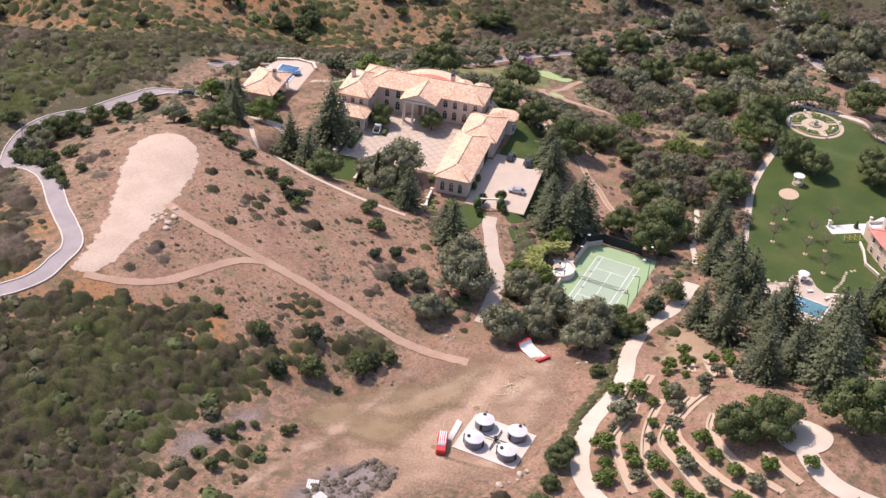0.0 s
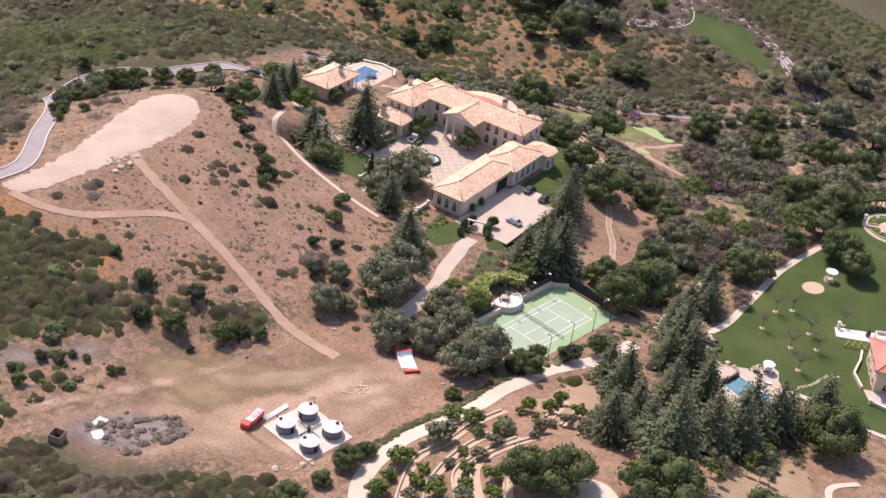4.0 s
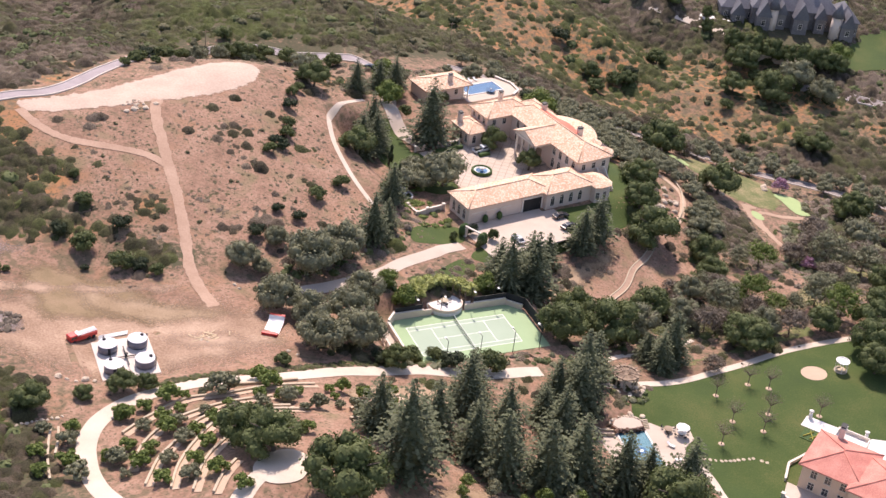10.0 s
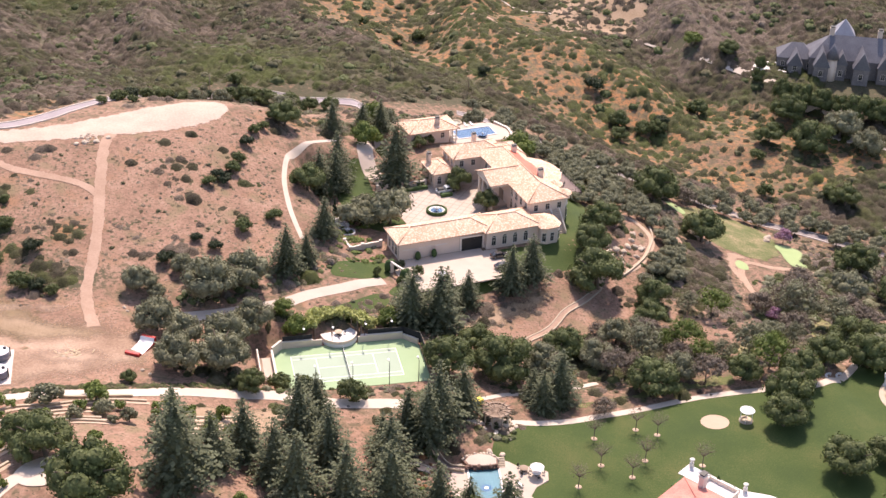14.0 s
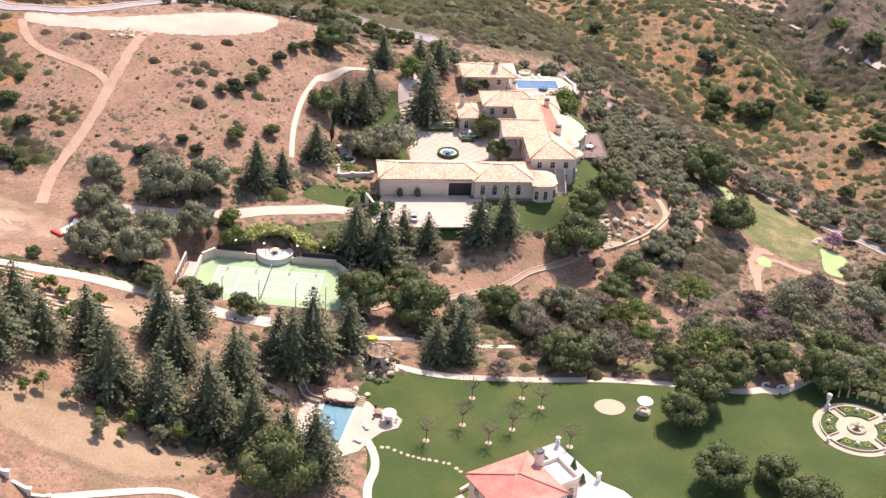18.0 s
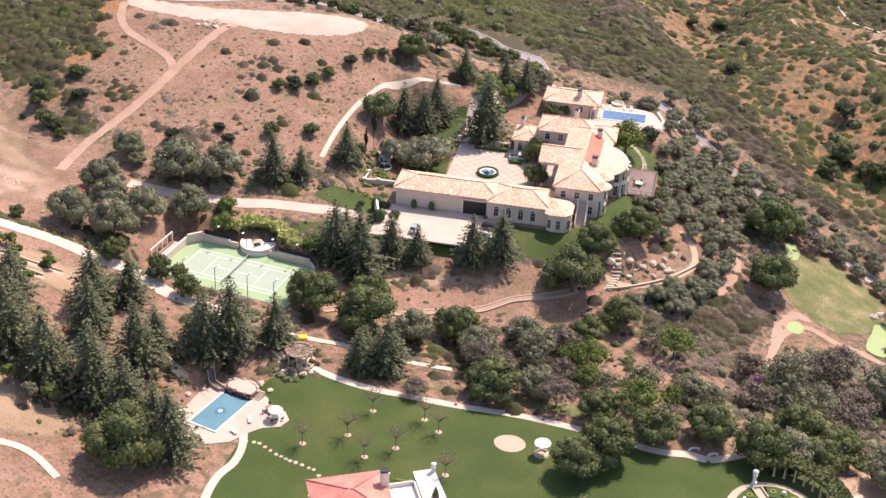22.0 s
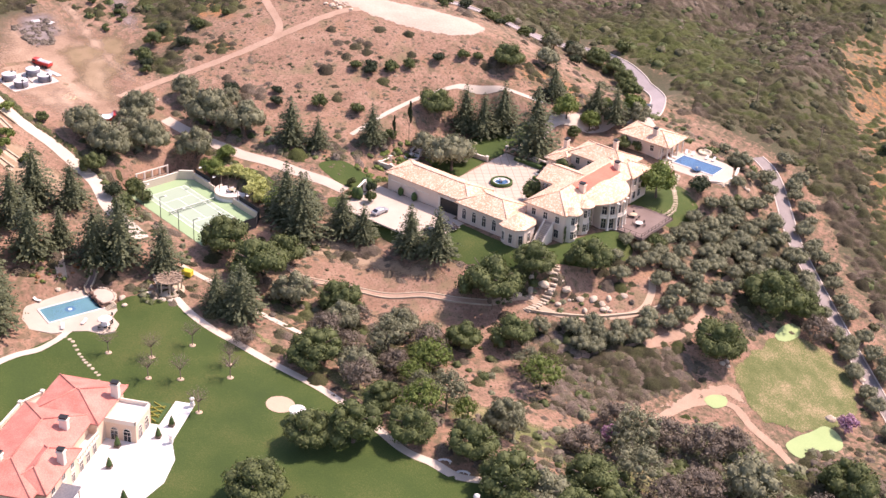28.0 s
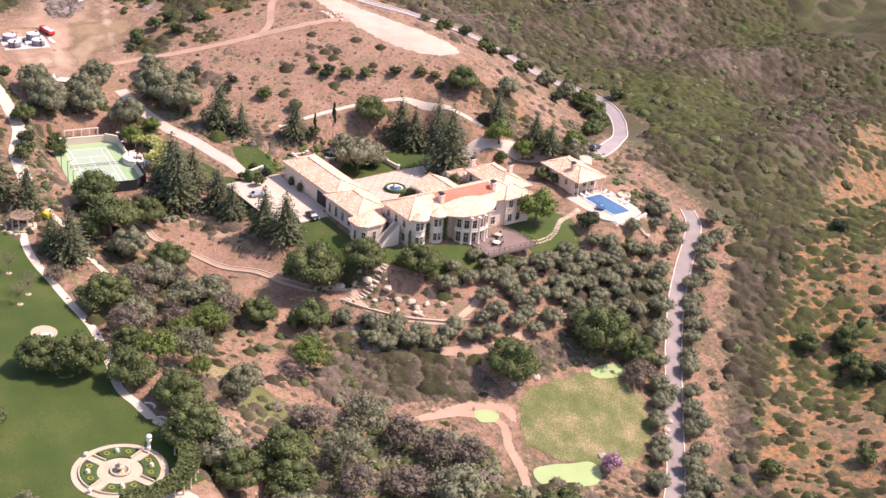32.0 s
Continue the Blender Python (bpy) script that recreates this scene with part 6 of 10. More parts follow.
def heaps(x, y, cell, cover, salt, lo, hi, tall):
    """Height, kind and brightness of rounded plants, one to a cell, over the points."""
    i0, j0 = int(np.floor(x.min() / cell)) - 2, int(np.floor(y.min() / cell)) - 2
    I, J = np.meshgrid(np.arange(i0, int(x.max() / cell) + 3), np.arange(j0, int(y.max() / cell) + 3))
    I, J = I.astype(float), J.astype(float)
    bx, by = (I + 0.5 + 0.85 * (chance_of(I, J, salt) - 0.5)) * cell, (J + 0.5 + 0.85 * (chance_of(I, J, salt + 1) - 0.5)) * cell
    R = cell * (lo + (hi - lo) * chance_of(I, J, salt + 2) ** 1.6)
    T = R * tall * (0.6 + 0.5 * chance_of(I, J, salt + 3))
    c, k = cover(bx.ravel(), by.ravel())
    grows = (chance_of(I, J, salt + 4).ravel() < c).reshape(I.shape)
    T = np.where(grows, T, 0)
    kind = np.clip(k.reshape(I.shape) + 0.42 * (chance_of(I, J, salt + 5) - 0.5), 0, 1)
    light = 0.78 + 0.44 * chance_of(I, J, salt + 6)
    h, tone, glow = np.zeros(len(x)), np.zeros(len(x)), np.ones(len(x))
    ci, cj = np.floor(x / cell).astype(int) - i0, np.floor(y / cell).astype(int) - j0
    for dj in (-1, 0, 1):
        for di in (-1, 0, 1):
            a, b = cj + dj, ci + di
            q = 1 - ((x - bx[a, b]) ** 2 + (y - by[a, b]) ** 2) / R[a, b] ** 2
            top = T[a, b] * np.sqrt(np.clip(q, 0, 1))
            up = top > h
            h, tone, glow = np.where(up, top, h), np.where(up, kind[a, b], tone), np.where(up, light[a, b], glow)
    return h, tone, glow


def canopy(name, x0, x1, y0, y1, step, layers, label, material=None, ragged=0.3):
    """One closed, lumpy sheet of brush over a stretch of land, open where nothing grows."""
    xs, ys = np.arange(x0, x1, step), np.arange(y0, y1, step)
    X, Y = np.meshgrid(xs, ys)
    r = np.random.default_rng(int(abs(x0 * 3 + y0)))
    x, y = X.ravel() + r.uniform(-0.3, 0.3, X.size) * step, Y.ravel() + r.uniform(-0.3, 0.3, X.size) * step
    h, tone, glow = np.zeros(len(x)), np.zeros(len(x)), np.ones(len(x))
    for k, (cell, cover, lo, hi, tall) in enumerate(layers):
        a, b, c = heaps(x, y, cell, cover, 10 * k + 3, lo, hi, tall)
        up = a > h
        h, tone, glow = np.where(up, a, h), np.where(up, b, tone), np.where(up, c, glow)
    h = h * r.uniform(1 - ragged, 1 + 0.5 * ragged, len(h))
    z = ground_z(x, y) + np.where(h > 0.02, h, -0.12)
    n, m = len(ys), len(xs)
    idx = np.arange(n * m).reshape(n, m)
    F = np.stack([idx[:-1, :-1], idx[:-1, 1:], idx[1:, 1:], idx[1:, :-1]], -1).reshape(-1, 4)
    F = F[(h[F] > 0.02).any(1)]
    used = np.unique(F)
    back = np.full(n * m, -1)
    back[used] = np.arange(len(used))
    # rim points take the kind of the plant beside them
    bare = (h[F] <= 0.02)
    best = h[F].argmax(1)
    for q in range(4):
        sel = bare[:, q]
        src = F[np.arange(len(F)), best]
        tone[F[sel, q]], glow[F[sel, q]] = tone[src[sel]], glow[src[sel]]
    me = quick_mesh(name, np.c_[x, y, z][used], back[F], material or CHAPARRAL)
    col = me.color_attributes.new("plant", "FLOAT_COLOR", "POINT")
    col.data.foreach_set("color", np.c_[tone[used], glow[used], tone[used], np.ones(len(used))].astype(np.float32).ravel())
    return tagged(new(name, me), label, "brush", kind="stuff")


TUFT_LEAF = canopy_mat("dry_tuft_leaves", [(0.0, (0.11, 0.105, 0.045)), (0.4, (0.125, 0.105, 0.06)), (0.7, (0.155, 0.12, 0.085)), (1.0, (0.21, 0.165, 0.125))])
ROADS_NEAR = np.array(curve_points(ROAD_EAST, False, 4.0))


def off_road(x, y):
    """Distance from the east drive, along which nothing wild grows."""
    d = np.full(len(x), 99.0)
    i = np.where((x > 40) & (y > 20) & (y < 180))[0]
    if len(i):
        d[i] = np.sqrt(((np.c_[x[i], y[i]][:, None] - ROADS_NEAR[None]) ** 2).sum(-1)).min(1)
    return d


def open_ground(x, y, margin=1.4):
    ok = free(x, y, margin)
    for some in BUILT:
        ok &= ~inside(some, x, y)
    return ok


def wild_cover(x, y):
    p, q = patchy(x, y, 0.03), patchy(x + 300, y, 0.11)
    o = np.maximum(open_slope(x, y), 0.8 * field_of(ORANGE, x, y))
    c = np.clip((beyond(x, y) + 10 * (q - 0.5)) / 7, 0, 1) * np.clip(0.72 + 1.4 * (p - 0.35) + 0.7 * (q - 0.5), 0.25, 1)
    c = c * (1 - o) + o * np.clip(1.7 * p + 1.1 * q - 0.95, 0.08, 0.75)
    c = np.where(off_road(x, y) < 10 + 5 * q, 0.1 * c, c) * (1 - 0.8 * banks(x, y))
    kind = 0.56 + 1.5 * (patchy(x - 200, y + 90, 0.017) - 0.5) + 0.6 * (q - 0.5)
    return c * open_ground(x, y), kind * (1 - 0.75 * o) + 0.06 * o


def slope_cover(x, y):
    """Dense brush on the slopes of the estate itself."""
    q = patchy(x + 300, y, 0.11)
    return thick(x, y) * (1 - 0.85 * banks(x, y)) * (beyond(x, y) < 5) * np.clip(0.4 + 1.2 * q, 0, 1) * open_ground(x, y), 0.25 + 0.5 * patchy(x, y, 0.04)


def tuft_cover(x, y):
    p, q = patchy(x, y, 0.07), patchy(x, y + 50, 0.22)
    o = field_of(ORANGE, x, y)
    return np.clip(2.4 * p * q - 0.28, 0.03, 0.72) * (beyond(x, y) < 3) * free(x, y, 0.5), 0.35 + 0.5 * patchy(x, y, 0.12) - 0.2 * o


canopy("chaparral", -170, 300, -50, 300, 0.72, [(1.9, wild_cover, 0.34, 0.84, 1.0), (4.6, lambda a, b: (wild_cover(a, b)[0] * 0.45, wild_cover(a, b)[1] - 0.12), 0.28, 0.56, 1.0)], "olive and grey-brown chaparral closing over the wild slopes")
canopy("chaparral", -140, 170, -70, 140, 0.7, [(1.7, slope_cover, 0.34, 0.88, 1.0), (3.8, lambda a, b: (slope_cover(a, b)[0] * 0.45, slope_cover(a, b)[1] - 0.1), 0.32, 0.62, 0.75)], "dark green chaparral in dense patches on the estate's slopes")
WEST = [[(-98, 102), (-85, 82), (-79, 67.5), (-80, 50), (-88, 45), (-103, 52), (-115, 50), (-135, 46), (-160, 50), (-170, 80), (-150, 104), (-112, 104)], [(-112, 14), (-103, 12), (-95, 3), (-96, -10), (-92, -18), (-98, -25), (-103, -40), (-104, -58), (-130, -56), (-142, -20), (-140, 5)]]


def west_cover(x, y):
    q = patchy(x + 300, y, 0.11)
    d = np.maximum(depth_in(WEST[0], x, y), depth_in(WEST[1], x, y)) + 6 * (q - 0.5)
    return np.clip(d / 3, 0, 1) * np.clip(0.55 + 0.9 * q, 0, 1) * open_ground(x, y, 1.6), 0.56 + 1.2 * (patchy(x - 90, y, 0.035) - 0.5) + 0.5 * (q - 0.5)


canopy("chaparral", -172, -76, -60, 108, 0.55, [(1.7, west_cover, 0.36, 0.88, 1.05), (3.6, lambda a, b: (west_cover(a, b)[0] * 0.5, west_cover(a, b)[1] - 0.08), 0.34, 0.62, 1.05)], "dark green and grey-brown chaparral covering the western slope")
canopy("far_chaparral", -430, 430, 262, 760, 2.6, [(6.0, lambda a, b: (np.where(b < 298, (abs(a - 46) > 216) * 1.0, np.clip(0.3 + 1.2 * patchy(a, b, 0.012), 0, 1)), 0.9 * patchy(a, b, 0.008)), 0.4, 0.85, 0.42)], "olive-brown chaparral covering the far hills")
canopy("dry_tufts", -76, 12, 24, 132, 0.42, [(0.95, tuft_cover, 0.2, 0.55, 0.6)], "grey-brown and olive tufts over the bare hill", TUFT_LEAF)
x, y = scattered(-120, 170, -75, 150, 3400, lambda a, b: 0.10 + 0.75 * patchy(a, b, 0.09) ** 2)
k = rng.uniform(size=len(x)) < 0.55
brush("dry_brush", x[k], y[k], rng.uniform(0.2, 0.55, int(k.sum())), 0.8, GREY_LEAF, "small grey-brown tufts dotted over bare soil", 9, 0.5)
brush("dry_brush", x[~k], y[~k], rng.uniform(0.2, 0.7, int((~k).sum())), 0.8, SCRUB_LEAF, "small green tufts dotted over bare soil", 9, 0.5)
x, y = scattered(-170, 262, -50, 290, 4200, lambda a, b: wild(a, b) * (off_road(a, b) > 10))
mixed(x, y, 0.8, 2.6, 0.7, 16, 0.26, "bushes standing out of the chaparral")

# thick planting in the ravine, round the house and behind the court
PLANTED = [(105, 26, 16, 12, 20), (84, 22, 16, 9, 20), (50, 12, 16, 8, 30), (98, 78, 16, 26, -35), (20, 28, 12, 5, 10), (-8, 36, 10, 6, 30), (74, 78, 5, 22, -10), (8, 62, 5, 16, 0), (-6, -12, 26, 3, 0), (140, 92, 26, 10, -35), (165, 76, 22, 12, -35), (20, 140, 26, 6, 0), (62, 138, 16, 8, -20), (28, -28, 8, 6, 0), (14, -42, 5, 10, 0), (-84, -10, 14, 5, 0), (60, 0, 34, 11, 22), (38, 14, 16, 10, 30), (92, 38, 16, 9, 40), (66, 42, 14, 7, 35), (-20, 22, 22, 9, 25), (-30, -6, 12, 9, 0), (4, 20, 12, 6, 20), (0, 48, 9, 9, 0), (70, 108, 9, 16, -30), (14, 118, 14, 8, 30), (120, 20, 26, 22, 0), (150, 60, 14, 20, 0), (46, 128, 12, 6, 30), (90, 96, 14, 26, -35), (6, -8, 14, 4, 0), (5, -62, 18, 8, 0), (175, 24, 32, 28, 0), (205, 36, 30, 22, 0)]
def under_cover(x, y):
    q = patchy(x + 40, y, 0.12)
    c = np.clip(field_of(PLANTED, x, y) * 1.3 - 0.35, 0, 0.6) * np.clip(0.25 + 1.3 * q, 0, 1)
    return c * (1 - 0.72 * banks(x, y)) * (depth_in(GROVE, x, y) < 0) * open_ground(x, y, 1.2), 0.1 + 0.9 * patchy(x, y, 0.05)


def brown_cover(x, y):
    d = np.maximum(depth_in(BROWN[0], x, y), depth_in(BROWN[1], x, y)) + 3 * (patchy(x, y, 0.15) - 0.5)
    return np.clip(d / 1.5, 0, 0.97) * free(x, y, 0.6), 0.55 + 0.3 * patchy(x, y, 0.06)


def grove_cover(x, y):
    return np.clip(depth_in(GROVE, x, y), 0, 1) * np.clip(1.5 * patchy(x, y, 0.15) - 0.55, 0, 0.4) * free(x, y, 0.5), 0.4 + 0.4 * patchy(x, y, 0.2)


UNDER_LEAF = canopy_mat("undergrowth_leaves", [(0.0, (0.092, 0.112, 0.036)), (0.3, (0.088, 0.092, 0.040)), (0.55, (0.110, 0.094, 0.060)), (0.78, (0.150, 0.116, 0.090)), (1.0, (0.205, 0.158, 0.130))])
canopy("undergrowth", -90, 232, -78, 160, 0.6, [(1.5, under_cover, 0.3, 0.85, 0.85), (3.4, lambda a, b: (under_cover(a, b)[0] * 0.3, under_cover(a, b)[1]), 0.3, 0.6, 0.9)], "green and grey-brown shrubs growing between the trees", UNDER_LEAF)
canopy("brown_thicket", 88, 120, 16, 92, 0.42, [(1.1, brown_cover, 0.45, 0.95, 0.6)], "low grey-brown thicket above the practice green", UNDER_LEAF)
canopy("grove_shrubs", 62, 108, 34, 128, 0.5, [(1.2, grove_cover, 0.25, 0.7, 0.8)], "small shrubs and herbs under the olive grove", UNDER_LEAF)
x, y = scattered(-90, 240, -80, 160, 5200, lambda a, b: np.clip(field_of(PLANTED, a, b) * 1.3 - 0.35, 0, 0.6) * (1 - 0.75 * banks(a, b)) * (depth_in(GROVE, a, b) < 0))
k = rng.uniform(size=len(x))
brush("underbrush", x[k < 0.45], y[k < 0.45], rng.uniform(0.5, 1.6, int((k < 0.45).sum())), 0.85, OAK_LEAF, "dense dark green underbrush between the trees", 30, 0.22)
m_ = (k >= 0.45) & (k < 0.75)
brush("underbrush", x[m_], y[m_], rng.uniform(0.5, 1.7, int(m_.sum())), 0.95, OLIVE_LEAF, "grey-green garden shrubs between the trees", 30, 0.22)
m_ = k >= 0.75
brush("underbrush", x[m_], y[m_], rng.uniform(0.5, 1.5, int(m_.sum())), 1.0, GREY_LEAF, "brownish twiggy shrubs in the ravine", 24, 0.22)


# ---- round the mansion ----
def home(u, v, z=0.0, turn=0.0):
    return HOME @ pose(u, v, z, 0, 0, turn)


court_floor = home_sheet("motor_court", 9.6, 9.6, 39, 39.2, 0.02, PAVING, "cream paved motor court with a diagonal grid", "pavement")
bm = bmesh.new()
for i in range(-14, 15):
    for s in (1, -1):
        cx = 24.3 + i * 2.9
        pts = []
        for v in (9.7, 39.1):
            pts.append((cx + s * (v - 24.4), v))
        (xa, ya), (xb, yb) = pts
        lo, hi = 9.7, 38.9
        t0, t1 = sorted(((lo - xa) / (xb - xa), (hi - xa) / (xb - xa)))
        t0, t1 = max(0, t0), min(1, t1)
        if t1 <= t0:
            continue
        a, b = Vector((xa + (xb - xa) * t0, ya + (yb - ya) * t0, 0)), Vector((xa + (xb - xa) * t1, ya + (yb - ya) * t1, 0))
        w = Vector((-(b - a).y, (b - a).x, 0)).normalized() * 0.11
        z = 0.026 if s > 0 else 0.029
        bm.faces.new([bm.verts.new((p.x, p.y, z)) for p in (a - w, b - w, b + w, a + w)])
part("paving_band", bm, GRID_LINE, court_floor)
home_sheet("parking", -2.2, -15.5, 22.8, 0.4, 0.02, PAVING, "cream paved parking court before the garage", "pavement")
home_sheet("apron", 22.8, -9.5, 26.5, -1.2, 0.016, PAVING, "cream paved corner by the garage", "pavement")
terrace = home_sheet("terrace", 51.5, 22.0, 62.6, 36.4, 0.03, PATIO, "grey-brown paved garden terrace behind the villa", "terrace")
for a in ((51.5, 21.7, 62.9, 22.0), (62.6, 21.7, 62.9, 36.7), (53, 36.4, 62.9, 36.7)):
    part("kerb", box(a[0], a[1], -0.6, a[2], a[3], 0.10, 0.02), PATIO, terrace)
ribbon("driveway", [(33, 133), (29, 126), (25, 117.5), (21.4, 108), (20.6, 101), (22.2, 94.5), (25, 87)], 4.6, PAVING, 0.14, "cream paved drive curving to the motor court", "driveway")
for label, pts in (("green lawn beside the garage wing", [(48, 33), (56, 37), (66, 42), (74, 52), (79, 66), (77, 75), (70, 74), (66, 56), (58, 49), (44, 46)]), ("green lawn behind the villa terrace", [(62, 89), (74, 92), (76, 100), (70, 108), (60, 108), (56, 98)]),
                   ("green lawn between drive and hill", [(11, 78), (19, 78), (20, 90), (19, 100), (14, 98), (10, 88)]), ("green lawn below the parking court", [(15, 30), (24, 27), (40, 31), (46, 34), (44, 37), (30, 33.5), (19, 34)]),
                   ("green lawn beside the fountain garden", [(2, 37), (10, 36.5), (16, 38), (17, 44), (12, 46), (4, 43)]), ("green lawn beside the driveway", [(-6, 21), (2, 24), (12, 30), (14, 26), (6, 19), (-2, 16.5)])):
    draped("lawn", pts, LAWN, 0.06, label, "lawn", 1.6)


def fountain_round():
    f = thing("fountain", home(19.8, 23.2, 0.02), "round stone courtyard fountain inside a clipped hedge", "fountain")
    part("hedge", lathe([(2.9, 0), (2.85, 0.75), (2.6, 0.9), (2.35, 0.85), (2.3, 0)], 32), HEDGE, f, "low clipped ring hedge")
    part("basin", lathe([(2.2, 0), (2.2, 0.55), (1.75, 0.55), (1.7, 0.2), (0, 0.2)], 32), WHITE_STONE, f)
    part("water", lathe([(1.72, 0.42), (0, 0.42)], 32), WATER, f)
    part("basin_floor", lathe([(1.7, 0.24), (0, 0.24)], 32), POOL_DEEP, f, "deep blue basin floor")
    part("bowl", lathe([(0.18, 0.2), (0.16, 0.9), (0.7, 1.05), (0.75, 1.15), (0.1, 1.1), (0.08, 1.5), (0, 1.6)], 20), WHITE_STONE, f)


fountain_round()


def hedge_box(name, u0, v0, u1, v1, h, label, m=None):
    bm = box(u0, v0, -0.1, u1, v1, h, 0.12)
    bmesh.ops.subdivide_edges(bm, edges=[e for e in bm.edges if e.calc_length() > 1], cuts=6, use_grid_fill=True)
    for v in bm.verts:
        v.co += Vector((noise.noise(v.co * 1.7), noise.noise(v.co * 1.7 + Vector((9, 0, 0))), noise.noise(v.co * 1.7 + Vector((0, 9, 0))))) * 0.12
    ob = part(name, bm, HEDGE)
    ob.matrix_world = m or HOME
    return tagged(ob, label, "hedge")


for u0, v0, u1, v1 in ((13.8, 36.8, 22.6, 38.0), (20.4, 39.6, 23.4, 40.6), (24.2, 30.6, 27.6, 31.6), (4.5, 11, 9.2, 12), (44.5, 6.4, 49.5, 7.2 - 1.2)):
    if v1 > v0:
        hedge_box("hedge", u0, v0, u1, v1, 0.9, "clipped green box hedge beside the motor court")


def garden_wall(line, h, label, m=None, thick=0.35, piers=True):
    """A rendered garden wall with coping and piers along a line of points."""
    w = thing("garden_wall", m or Matrix.Identity(4), label, "wall")
    for (x0, y0, z0), (x1, y1, z1) in zip(line, line[1:]):
        d = math.hypot(x1 - x0, y1 - y0)
        a = math.degrees(math.atan2(y1 - y0, x1 - x0))
        z = min(z0, z1)
        bm = box(0, -thick / 2, -0.8, d, thick / 2, h)
        part("panel", moved(bm, x0, y0, z, a), STUCCO, w)
        bm = box(0, -thick / 2 - 0.08, h, d, thick / 2 + 0.08, h + 0.12, 0.02)
        part("coping", moved(bm, x0, y0, z, a), TRIM, w)
    if piers:
        for x, y, z in line:
            p = part("pier", box(x - 0.32, y - 0.32, z - 0.8, x + 0.32, y + 0.32, z + h + 0.25, 0.03), STUCCO, w)
            part("cap", box(x - 0.42, y - 0.42, z + h + 0.25, x + 0.42, y + 0.42, z + h + 0.42, 0.04), TRIM, p)
    return w


garden_wall([(9.0, 40.4, 0), (11.6, 40.3, 0)], 1.2, "low stucco garden wall by the drive gate", HOME)
garden_wall([(16.2, 40.2, 0), (22.9, 39.8, 0)], 1.2, "low stucco garden wall by the drive gate", HOME)
garden_wall([(-1.0, 9.8, 0), (-6.0, 9.6, 0), (-9.5, 9.0, 0), (-9.5, 13.5, 0)], 1.3, "stucco garden wall beside the garage wing", HOME)
garden_wall([(-3.0, 30.5, 0), (3.5, 31, 0), (9.0, 31.4, 0)], 1.1, "stucco garden wall of the fountain garden", HOME)


def wall_fountain():
    x, y = 9.4, 62.4
    f = thing("wall_fountain", pose(x, y, at(x, y), 0, 0, 20), "white stone wall fountain with a scalloped basin", "fountain")
    part("basin", lathe([(2.0, -0.4), (2.1, 0.5), (1.8, 0.5), (1.7, 0.1), (0, 0.1)], 24), WHITE_STONE, f)
    part("water", lathe([(1.78, 0.36), (0, 0.36)], 24), WATER, f)
    part("stem", lathe([(0.25, 0.1), (0.2, 1.0), (0.8, 1.2), (0.1, 1.2), (0.1, 1.7), (0, 1.75)], 16), WHITE_STONE, f)
    for i in range(5):
        part("step", box(-1.2, 2.0 + i * 0.9, -0.6, 1.2, 2.9 + i * 0.9, 0.3 + 0.3 * i, 0.03), WHITE_STONE, f)
    for s in (-1.5, 1.2):
        part("side_wall", box(s, 1.8, -0.6, s + 0.3, 6.5, 1.5, 0.03), WHITE_STONE, f)


wall_fountain()


